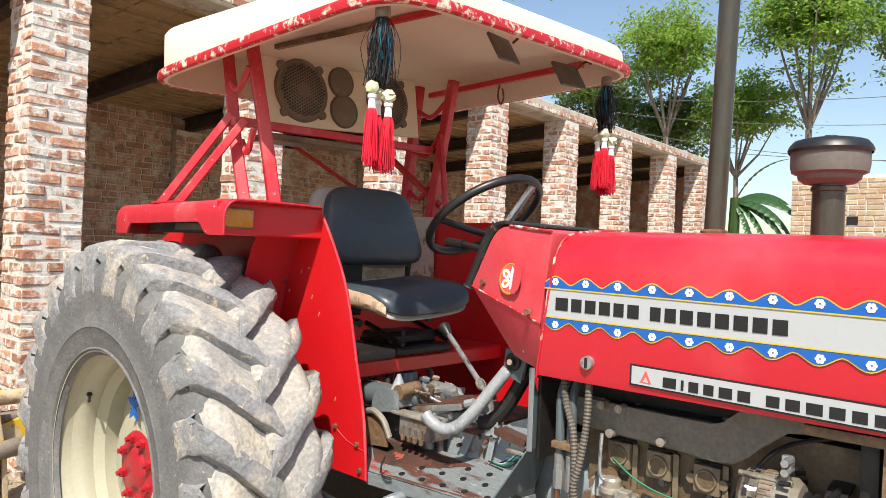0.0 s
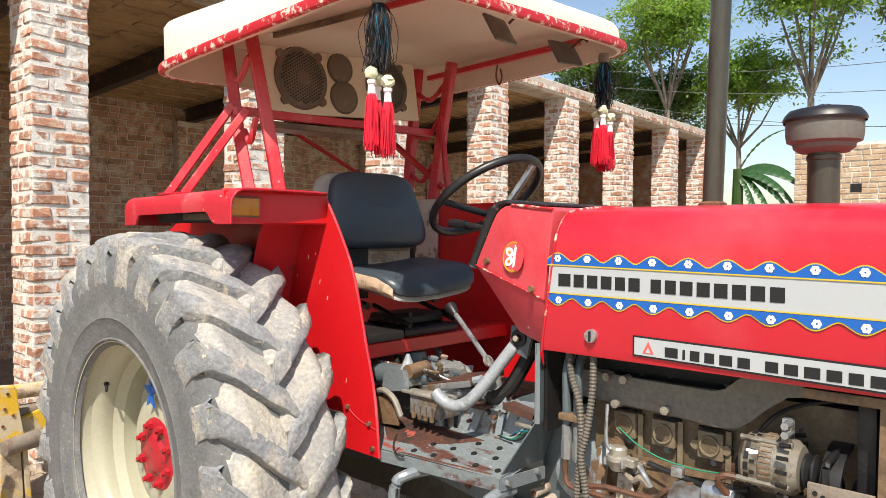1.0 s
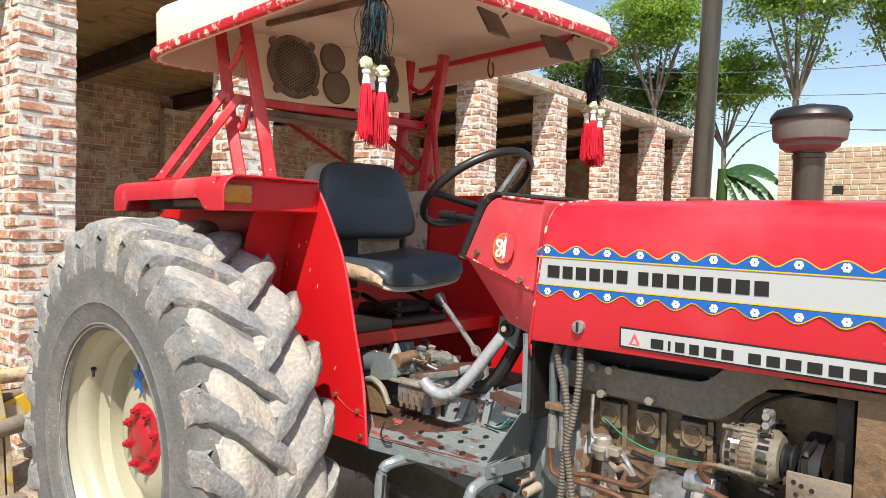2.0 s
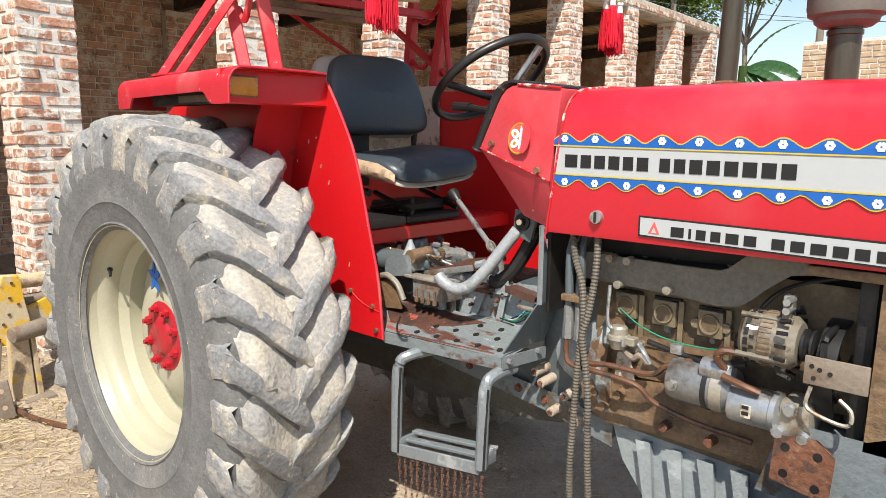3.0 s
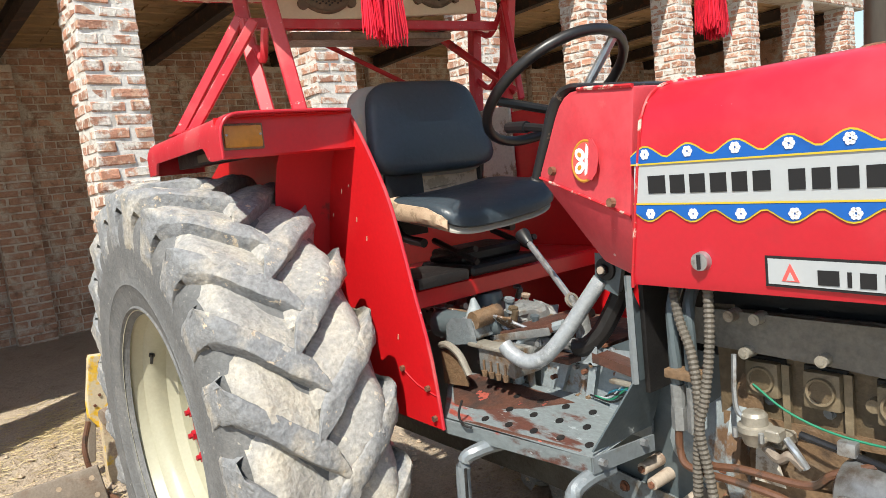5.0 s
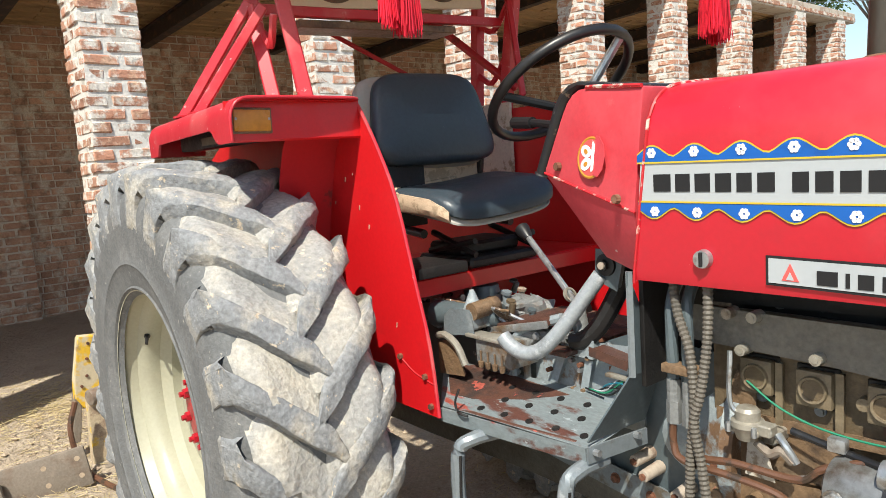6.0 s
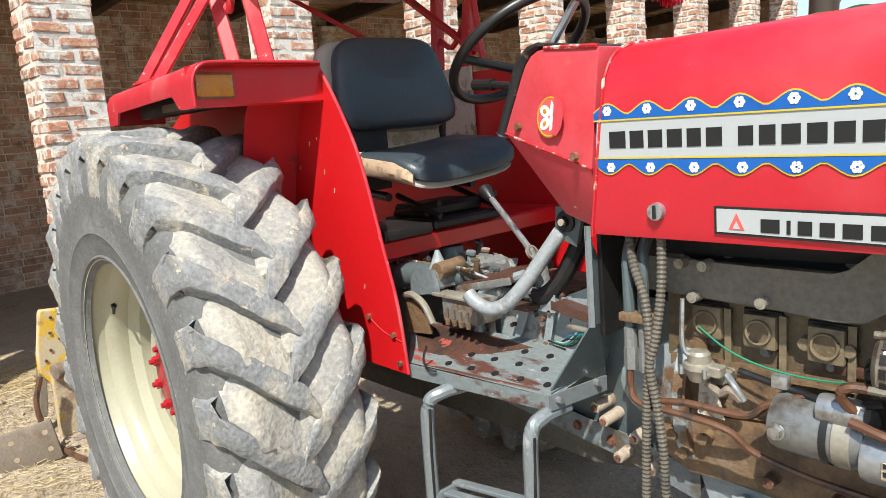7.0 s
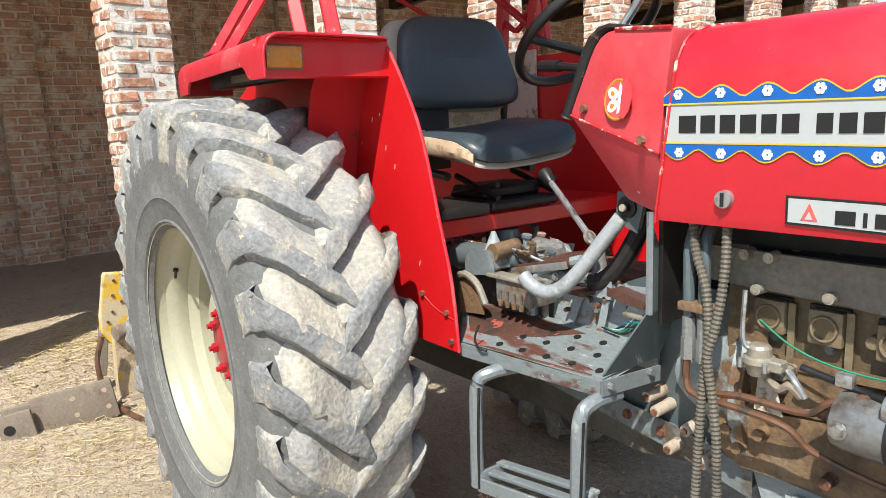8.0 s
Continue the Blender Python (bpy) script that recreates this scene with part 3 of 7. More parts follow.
# ---- trees ----
def make_tree(m, fork, crown, radii, seed, clumps, leaf, material, trunk_r=0.08, pad=0.42, per=100, lean=0.4, label=""):
    """Tapered trunk that forks at a height, curved limbs, and flattened uneven pads of leaf sprigs in a loose crown round the point crown."""
    r = random.Random(seed)
    root = empty("tree", m, label or "feathery green tree with thin grey branches", "tree")
    bm = B()
    crown, base = Vector(crown), Vector((0, 0, -0.1))
    top = Vector((crown.x * lean, crown.y * lean, fork))
    bend = base.lerp(top, 0.55) + Vector((r.uniform(-0.12, 0.12), r.uniform(-0.12, 0.12), 0))
    cyl(bm, base, bend, trunk_r * 1.15, trunk_r * 0.92, 9)
    cyl(bm, bend, top, trunk_r * 0.92, trunk_r * 0.75, 9)
    limbs = []
    for k in range(8):
        a = 2 * math.pi * (k + r.random() * 0.7) / 8
        u = Vector((math.cos(a) * radii[0], math.sin(a) * radii[1], r.uniform(-0.35, 0.75) * radii[2])) * r.uniform(0.45, 0.7)
        end = crown + u
        mid = top.lerp(end, 0.5) + Vector((0, 0, -0.10 * radii[2] + r.uniform(-0.1, 0.2)))
        cyl(bm, top, mid, trunk_r * 0.5, trunk_r * 0.3, 6)
        cyl(bm, mid, end, trunk_r * 0.3, trunk_r * 0.14, 5)
        limbs += [(mid, trunk_r * 0.2), (end, trunk_r * 0.14), (mid.lerp(end, 0.5), trunk_r * 0.16)]
    verts, faces = [], []
    for c in range(clumps):
        d = Vector((r.gauss(0, 1), r.gauss(0, 1), r.gauss(0, 1))).normalized() * r.random() ** 0.4
        d *= 0.72 + 0.75 * noise.noise(d.normalized() * 1.6 + Vector((seed, 0, 0)))
        p = crown + Vector((d.x * radii[0], d.y * radii[1], d.z * radii[2]))
        start, rad = min(limbs, key=lambda q: (q[0] - p).length)
        knee = start.lerp(p, 0.5) + Vector((r.uniform(-0.1, 0.1), r.uniform(-0.1, 0.1), r.uniform(0, 0.12)))
        cyl(bm, start, knee, rad * 0.8, rad * 0.5, 4)
        cyl(bm, knee, p, rad * 0.5, rad * 0.2, 4)
        size = pad * r.uniform(0.55, 1.2)
        tilt = Matrix.Rotation(r.uniform(-0.45, 0.45), 3, "X") @ Matrix.Rotation(r.uniform(-0.45, 0.45), 3, "Y")
        for q in range(int(per * size / pad)):
            e = Vector((r.gauss(0, 0.5), r.gauss(0, 0.5), r.gauss(0, 0.17))) * size
            o = p + tilt @ e
            ax = Vector((e.x + r.gauss(0, 0.3), e.y + r.gauss(0, 0.3), r.uniform(-0.5, 0.25))).normalized()
            w = ax.cross(Vector((r.gauss(0, 0.5), r.gauss(0, 0.5), 1))).normalized()
            l = leaf * r.uniform(0.6, 1.3)
            i = len(verts)
            verts += [o, o + ax * l * 0.45 + w * l * 0.24, o + ax * l, o + ax * l * 0.45 - w * l * 0.24]
            faces.append((i, i + 1, i + 2, i + 3))
    part("trunk", bm, BARK, root)
    me = bpy.data.meshes.new("crown")
    me.from_pydata([tuple(v) for v in verts], [], faces)
    me.materials.append(material)
    ob = new("crown", me)
    ob.parent = root
    return root


make_tree(pose(-4.95, 13.5, 0), 4.3, (-0.1, 0, 6.35), (1.45, 1.3, 1.25), 11, 165, 0.10, LEAF)
make_tree(pose(-1.95, 13.5, 0), 4.2, (0, 0, 6.55), (1.65, 1.4, 1.65), 12, 190, 0.10, LEAF, trunk_r=0.085)
make_tree(pose(-0.1, 14.0, 0), 4.0, (0, 0, 6.2), (1.45, 1.4, 1.5), 14, 160, 0.10, LEAF)
make_tree(pose(2.2, 14.6, 0), 4.0, (0, 0, 6.3), (1.7, 1.4, 1.7), 19, 120, 0.11, LEAF)
make_tree(pose(-3.7, 14.4, 0), 3.4, (0, 0, 4.95), (1.35, 1.2, 1.0), 15, 150, 0.10, LEAF, trunk_r=0.07)
make_tree(pose(-5.6, 14.8, 0), 3.2, (0, 0, 4.9), (1.3, 1.2, 1.0), 21, 120, 0.11, LEAF_D)
make_tree(pose(-7.3, 14.6, 0), 3.6, (0, 0, 5.6), (1.5, 1.3, 1.2), 18, 120, 0.11, LEAF_D, trunk_r=0.1)
make_tree(pose(-7.0, 4.1, 0), 5.8, (-0.3, 2.0, 7.9), (2.1, 4.6, 2.5), 16, 340, 0.15, LEAF_D, trunk_r=0.25, pad=0.6, per=120, lean=0.03, label="large dark-leaved tree with a thick pale trunk")

def make_cables():
    for k, (za, zb, x0) in enumerate(((4.75, 4.2, -5.2), (4.45, 3.75, -5.0), (4.1, 3.0, -4.8), (3.9, 3.3, -4.6))):
        pts = []
        for i in range(9):
            u = i / 8
            pts.append((x0 + 9.5 * u, 10.6 + 0.4 * k, za + (zb - za) * u - 0.35 * 4 * u * (1 - u)))
        c = part("overhead_cable", tube(B(), pts, 0.006, 5, 3), CABLE)
        tagged(c, "thin sagging overhead cable before the trees", "cable", "overhead cables")


make_cables()


def make_banana(m):
    root = empty("banana_plant", m, "banana plant with broad torn green leaves", "plant")
    part("stem", cyl(B(), (0, 0, -0.05), (0.05, 0, 2.6), 0.13, 0.08, 10), LEAF_D, root)
    r = random.Random(4)
    for k, (az, up, ln) in enumerate(((4, 68, 1.15), (0, 26, 1.25), (350, 10, 1.25), (12, -4, 1.2), (355, -22, 1.05), (20, 40, 0.9), (340, -40, 0.9), (30, 15, 0.8))):
        verts, faces = [], []
        d0 = Vector((math.cos(radians(az)) * math.cos(radians(up)), math.sin(radians(az)) * math.cos(radians(up)), math.sin(radians(up))))
        side = d0.cross(Vector((0, 0, 1))).normalized()
        p, d = Vector((0.05, 0, 2.55)), d0.copy()
        n = 22
        for i in range(n + 1):
            t = i / n
            w = (0.095 if up < 60 else 0.08) * math.sin(math.pi * min(1, t * 1.02 + 0.03)) ** 0.6 if t > 0.08 else 0.015
            droop = Vector((0, 0, -(1.3 if up < 60 else 0.2) * w))
            gap = (0.3 if i % 2 else 1.0) if i > 4 else 0.9
            verts += [p + side * w * gap + droop, p, p - side * w * gap + droop]
            d = (d + Vector((0, 0, -0.075 if up < 70 else -0.01))).normalized()
            p = p + d * ln / n
        for i in range(n):
            a, b = 3 * i, 3 * i + 3
            faces += [(a, a + 1, b + 1, b), (a + 1, a + 2, b + 2, b + 1)]
        me = bpy.data.meshes.new("leaf")
        me.from_pydata([tuple(v) for v in verts], [], faces)
        me.polygons.foreach_set("use_smooth", [True] * len(me.polygons))
        me.materials.append(BANANA)
        ob = new("leaf", me)
        ob.parent = root
    return root


make_banana(pose(-2.0, 9.7, -0.08))


# ---- tractor ----
tractor = empty("tractor", label="red farm tractor with cream canopy and muddy tyres", category="tractor")


def tyre_profile():
    half = [(0.385, 0.165), (0.402, 0.183), (0.408, 0.190), (0.414, 0.186), (0.45, 0.196), (0.476, 0.200), (0.480, 0.203), (0.486, 0.200), (0.54, 0.204), (0.59, 0.2035), (0.615, 0.2025), (0.64, 0.199), (0.665, 0.192), (0.685, 0.182), (0.70, 0.170), (0.716, 0.135), (0.726, 0.06)]
    return [(r, -h) for r, h in half] + [(0.728, 0.0)] + [(r, h) for r, h in reversed(half)]


# tread bar: distance from the middle, radius of its top, of its foot, and degrees that it lags behind
BAR = [(0.2025, 0.592, 0.57, -0.8), (0.2062, 0.624, 0.60, -0.6), (0.2068, 0.662, 0.63, -0.3), (0.2045, 0.698, 0.65, 0.2), (0.1985, 0.728, 0.60, 0.9), (0.190, 0.748, 0.61, 1.7), (0.172, 0.758, 0.66, 3.1), (0.14, 0.764, 0.70, 5.5),
       (0.10, 0.767, 0.71, 8.3), (0.06, 0.769, 0.715, 11.0), (0.01, 0.770, 0.716, 14.2), (-0.022, 0.769, 0.716, 16.0)]


def bar_lag(h):
    """Degrees by which a tread bar lags at the distance h from the middle."""
    pts = sorted((b[0], b[3]) for b in BAR[5:])
    for (a, u), (b, w) in zip(pts, pts[1:]):
        if h <= b:
            return u + (w - u) * (h - a) / (b - a)
    return pts[-1][1]


def lug_mesh(side):
    """One broad slanting tread bar, from the shoulder to just past the middle, with a square nose."""
    bm = B()
    rings = []
    for k, (h, rt, rb, a) in enumerate(BAR):
        rt -= 0.006
        wide = (0.088, 0.074, 0.065, 0.062, 0.061, 0.061, 0.064, 0.068, 0.071, 0.072, 0.071, 0.065)[k]
        ring = []
        # on the sidewall the bar's foot lies inwards, on the tread it lies below
        turn_in = max(0.0, min(1.0, (5 - k) / 2))
        foot = rb + (rt - rb) * turn_in
        for w, r, dh in ((-wide - 0.008, foot, 0.03), (-wide, rt - 0.002 * (1 - turn_in), 0.002), (-wide * 0.4, rt, 0.0), (wide * 0.35, rt, 0.0), (wide * 0.95, rt - 0.003 * (1 - turn_in), 0.002), (wide + 0.006, rt - 0.010 * (1 - turn_in), 0.008), (wide + 0.024, foot, 0.03)):
            ang = -radians(a) + w * 0.8 / 0.75
            hh = side * (h - dh * turn_in + w * (0.34 if k > 6 else 0.10 * (k - 3) if k > 3 else 0.0))
            ring.append(bm.verts.new((r * math.cos(ang), hh, r * math.sin(ang))))
        rings.append(ring)
    for a, b in zip(rings, rings[1:]):
        for i in range(6):
            bm.faces.new((a[i], a[i + 1], b[i + 1], b[i]))
    bm.faces.new(rings[0])
    bm.faces.new(rings[-1])
    bmesh.ops.recalc_face_normals(bm, faces=bm.faces)
    bmesh.ops.subdivide_edges(bm, edges=[e for e in bm.edges if e.calc_length() > 0.03], cuts=1, use_grid_fill=True)
    bm.normal_update()
    tops = [e for e in bm.edges if len(e.link_faces) == 2 and e.calc_face_angle(0) > radians(35)]
    bmesh.ops.bevel(bm, geom=tops, offset=0.003, segments=1, affect="EDGES", clamp_overlap=True)
    for v in bm.verts:
        n = noise.noise(v.co * 18 + Vector((side * 9, 0, 0)))
        v.co += v.co.normalized() * 0.004 * n + Vector((noise.noise(v.co * 30), noise.noise(v.co * 30 + Vector((5, 0, 0))), noise.noise(v.co * 30 + Vector((0, 5, 0))))) * 0.006
    me = bpy.data.meshes.new("lug")
    bm.to_mesh(me)
    bm.free()
    me.polygons.foreach_set("use_smooth", [True] * len(me.polygons))
    me.set_sharp_from_angle(angle=radians(38))
    me.materials.append(LUG_RUB)
    return me


LUGS = {1: lug_mesh(1), -1: lug_mesh(-1)}


def make_wheel(yc, out):
    """Rear wheel with its middle at y = yc; out: -1 where its dish looks to -y."""
    at = pose(0, yc, 0.73)
    turn = pose(0, 0, 0, -90 if out < 0 else 90)        # profile heights run inwards
    tyre = part("tyre", lathe(B(), tyre_profile(), turn, 72), RUBBER, tractor, "dusty black tractor tyre caked with dried mud")
    tyre.matrix_basis = at
    mud = lathe(B(), [(0.735, 0.176 * (q / 11)) for q in range(-11, 12)], turn, 240)
    for v in mud.verts:
        h = abs(v.co.y)
        side = 1 if v.co.y > 0 else -1
        ang = math.degrees(math.atan2(v.co.z, v.co.x)) + bar_lag(h) - (0.0 if side > 0 else 7.5)
        ph = (ang % 15.0) / 15.0                       # caked high behind one bar, low before the next
        fill = 1.0 - min(1.0, max(0.0, (ph - 0.22) / 0.6))
        n = noise.noise(v.co * 9) + 0.6 * noise.noise(v.co * 22) + 0.3 * noise.noise(v.co * 55)
        r = 0.722 + 0.036 * fill + 0.006 * n - 26.0 * max(0.0, h - 0.125) ** 2 * 0.7
        d = Vector((v.co.x, 0, v.co.z)).normalized()
        v.co = d * r + Vector((0, v.co.y, 0))
    part("dried_mud", mud, MUD, tyre, "pale dried mud between the lugs", angle=60)
    for k in range(24):
        for s in (1, -1):
            ang = 15.0 * k + (0.0 if s > 0 else 7.5)
            piece("lug", LUGS[s], tyre, pose(0, 0, 0, 0, -ang, 0))
    prof = [(0.398, -0.182), (0.409, -0.184), (0.412, -0.176), (0.40, -0.168), (0.392, -0.15), (0.384, -0.125), (0.362, -0.11), (0.352, -0.085), (0.352, -0.06),
            (0.34, -0.045), (0.326, -0.03), (0.326, 0.03), (0.345, 0.05), (0.352, 0.10), (0.385, 0.13), (0.40, 0.17), (0.412, 0.178)]
    rim = part("rim", lathe(B(), prof, turn, 64), RIM, tractor, "cream painted steel rim")
    rim.matrix_basis = at
    disc = [(0.085, -0.052), (0.15, -0.052), (0.19, -0.044), (0.235, -0.012), (0.262, 0.018), (0.30, 0.03), (0.327, 0.026)]
    part("wheel_disc", lathe(B(), disc + [(r, h + 0.012) for r, h in reversed(disc)], turn, 48), RIM, rim, "cream dished wheel disc")
    hub = B()
    lathe(hub, [(0.0, -0.068), (0.05, -0.068), (0.062, -0.062), (0.07, -0.056), (0.118, -0.056), (0.128, -0.05), (0.128, -0.04)], turn, 32)
    part("hub", hub, HUB_RED, rim, "red hub flange with eight studs")
    for k in range(8):
        a = radians(45 * k + 20)
        c = Vector((0.1 * math.cos(a), 0, 0.1 * math.sin(a)))
        ax = Vector((0, out, 0))
        bm = cyl(B(), c + ax * 0.05, c + ax * 0.070, 0.0165, 0.0165, 6)
        cyl(bm, c + ax * 0.070, c + ax * 0.082, 0.009, 0.009, 8)
        part("stud_nut", bm, HUB_RED, rim, smooth=False)
    if out < 0:
        cyl_b = cyl(B(), (-0.30, -0.10, 0.21), (-0.265, -0.115, 0.185), 0.006, 0.005, 8)
        cyl(cyl_b, (-0.305, -0.10, 0.213), (-0.29, -0.104, 0.203), 0.01, 0.01, 8)
        part("valve", cyl_b, BLACK, rim, "black tyre valve")
        bm = B()
        for k in range(5):
            a = radians(90 + 72 * k)
            b = [(0.0, 0.0), (0.02 * math.cos(a - 0.5), 0.03 * math.sin(a - 0.5)), (0.055 * math.cos(a), 0.055 * math.sin(a)), (0.02 * math.cos(a + 0.5), 0.03 * math.sin(a + 0.5))]
            prism(bm, [(0.0 + p[0] * 0.9, 0.215 + p[1] * 1.1) for p in b], -0.075, -0.07)
        part("ornament", bm, BLUE, rim, "small blue star-shaped paper ornament", smooth=False)
    return rim


make_wheel(-0.755, -1)
make_wheel(0.755, 1)


def make_fender(s):
    """Mudguard: inner side panel, top shelf with a deep rounded lip notched for a lamp, front face with an amber lamp. s: -1 for the right-hand one."""
    f = new("mudguard")
    f.parent = tractor
    y0 = 0.455 * s
    edge = [(0.746, 0.800), (0.728, 0.975), (0.688, 1.13), (0.628, 1.35), (0.568, 1.472), (0.502, 1.575), (0.47, 1.612)]
    outline = edge + [(0.44, 1.620), (-0.35, 1.620), (-0.62, 1.50), (-0.84, 1.20), (-0.86, 0.95), (-0.60, 0.80), (0.0, 0.62), (0.55, 0.80)]
    bm = prism(B(), outline, y0 - 0.003, y0 + 0.003)
    part("side_panel", bm, RED_PANEL, f, smooth=False)
    bm = tube(B(), [(x, y0, z) for x, z in edge] + [(0.455, y0 + 0.012 * s, 1.6225)], 0.005, 8, 3)
    part("edge_bead", bm, RED_WORN, f, "worn rolled edge")
    # the lip runs along the outer side, turns round the rear tip and comes back inwards
    side_y = lambda x: 0.832 - (0.5 - x) * 0.088
    path = [(x, side_y(x)) for x in (0.532, 0.49, 0.45, 0.425, 0.408, 0.395, 0.382, 0.368, 0.35, 0.30, 0.15, 0.0, -0.12, -0.20, -0.222, -0.236, -0.247, -0.258, -0.30, -0.36)]
    cx, cy = -0.36, side_y(-0.36) - 0.038
    path += [(cx - 0.038 * math.sin(radians(q)), cy + 0.038 * math.cos(radians(q))) for q in (22, 45, 68, 90)]
    path += [(-0.398, 0.64), (-0.398, 0.56)]
    steps = ((0.44, 0.0), (0.425, 0.002), (0.408, 0.008), (0.395, 0.018), (0.382, 0.030), (0.368, 0.037), (0.35, 0.039), (-0.222, 0.036), (-0.236, 0.026), (-0.247, 0.012), (-0.258, 0.0))
    def notch(x):
        """How far the lip's lower edge is cut away for the marker lamp."""
        for (xa, ha), (xb, hb) in zip(steps, steps[1:]):
            if xb <= x <= xa:
                return ha + (hb - ha) * (xa - x) / (xa - xb)
        return 0.0
    lip = B()
    rings = []
    for i, (x, y) in enumerate(path):
        p0, p1 = path[max(0, i - 1)], path[min(len(path) - 1, i + 1)]
        d = Vector((p1[0] - p0[0], p1[1] - p0[1], 0)).normalized()
        nrm = Vector((d.y, -d.x, 0))
        low = 1.516 + notch(x)
        sec = [(0.0, low), (0.001, 1.575), (-0.003, 1.592), (-0.012, 1.609), (-0.026, 1.619), (-0.042, 1.622), (-0.042, 1.616), (-0.024, 1.612), (-0.012, 1.602), (-0.007, 1.585), (-0.007, low)]
        rings.append([lip.verts.new((x + nrm.x * o, s * (y + nrm.y * o), z)) for o, z in sec])
    for a, b in zip(rings, rings[1:]):
        for k in range(11):
            lip.faces.new((a[k], a[(k + 1) % 11], b[(k + 1) % 11], b[k]))
    lip.faces.new(rings[0])
    lip.faces.new(rings[-1])
    part("outer_lip", lip, RED_WORN, f, "chipped red outer lip", angle=50)
    shelf = prism(B(), [(0.478, y0), (0.512, y0 + 0.03 * s), (0.526, 0.79 * s), (-0.36, 0.716 * s), (-0.39, 0.68 * s), (-0.39, y0)], 1.6135, 1.6195, "z")
    part("top_shelf", soften(shelf, 0.002, 1), RED_PANEL, f)
    part("front_bead", tube(B(), [(0.478, y0, 1.6165), (0.512, y0 + 0.03 * s, 1.6185), (0.522, 0.60 * s, 1.620), (0.531, 0.77 * s, 1.6195), (0.533, 0.806 * s, 1.613), (0.533, 0.824 * s, 1.596), (0.533, 0.832 * s, 1.57), (0.532, 0.832 * s, 1.518)], 0.0042, 8, 4), RED_WORN, f, "worn rolled front edge")
    # lamp behind the notch
    a, b = sorted((0.66 * s, 0.715 * s))
    part("slot_lamp", soften(box(B(), (-0.18, a, 1.524), (0.34, b, 1.575)), 0.004), BLACK_GREASE_SHADE, f, "dark dirty marker lamp in the notch")
    bm = soften(box(B(), (0.02, -0.003, 1.532), (0.25, 0.003, 1.555)), 0.002)
    bmesh.ops.transform(bm, matrix=Matrix.Translation((0, 0.7165 * s, 0)), verts=bm.verts)
    part("lamp_lens", bm, SPEAKER, f, "dirty lens strip")
    # upright front face with the amber lamp, folded back along its lower edge
    face = [(0.485, 1.615), (0.489, 1.522), (0.482, 1.517), (0.40, 1.548), (0.40, 1.553), (0.480, 1.524), (0.484, 1.528), (0.480, 1.615)]
    part("front_face", prism(B(), face, min(y0, 0.825 * s), max(y0, 0.825 * s)), RED_PANEL, f, smooth=False)
    Q = Matrix.Translation((0.4925, 0.7625 * s, 1.568)) @ pose(0, 0, 0, 1.0 * s, 0, 0)
    part("amber_lamp", box(B(), (-0.004, -0.047, -0.026), (0.006, 0.047, 0.026), 0.004, Q, seg=2), ORANGE, f, "amber turn lamp lens")
    part("lamp_frame", box(B(), (-0.005, -0.052, -0.031), (0.001, 0.052, 0.031), 0.002, Q), BROWN_CAST, f)
    for dy in (-0.042, 0.042):
        part("lens_screw", cyl(B(), Q @ Vector((0.004, dy, 0.004)), Q @ Vector((0.0075, dy, 0.004)), 0.0035, 0.003, 8), STEEL, f)
    # inner liner that curves down behind the tyre
    lin = B()
    rr = []
    for q in range(9):
        u = q / 8
        x, z = 0.40 - 0.16 * u ** 0.6, 1.549 - 0.46 * u
        rr.append([lin.verts.new((x + dx, yy, z)) for dx, yy in ((0, y0), (0, y0 + s * 0.17), (-0.004, y0 + s * 0.17), (-0.004, y0))])
    for a, b in zip(rr, rr[1:]):
        for k in range(4):
            lin.faces.new((a[k], a[(k + 1) % 4], b[(k + 1) % 4], b[k]))
    lin.faces.new(rr[0])
    lin.faces.new(rr[-1])
    part("liner", lin, RED_DULL, f, "dull red inner liner")
    rnd = random.Random(12)
    for k in range(9):
        x, z, l = rnd.uniform(0.30, 0.62), rnd.uniform(0.98, 1.5), rnd.uniform(0.006, 0.016)
        part("paint_chip", tube(B(), [(x, y0 + 0.0035 * s, z), (x + 0.25 * l, y0 + 0.0035 * s, z + l)], 0.0014, 5, soft=False), TORN, f, "pale paint chip")
    if s < 0:
        for x, z in ((0.705, 0.90), (0.722, 0.825), (0.60, 0.935)):
            part("bolt", cyl(B(), (x, y0 - 0.012, z), (x, y0, z), 0.008, 0.008, 6), RUST, f, smooth=False)
        part("seam", tube(B(), [(0.600, y0 - 0.003, 0.93), (0.66, y0 - 0.003, 0.90), (0.735, y0 - 0.003, 0.885)], 0.0025, 5, 3), RED_DULL, f)
    return f


make_fender(-1)
make_fender(1)


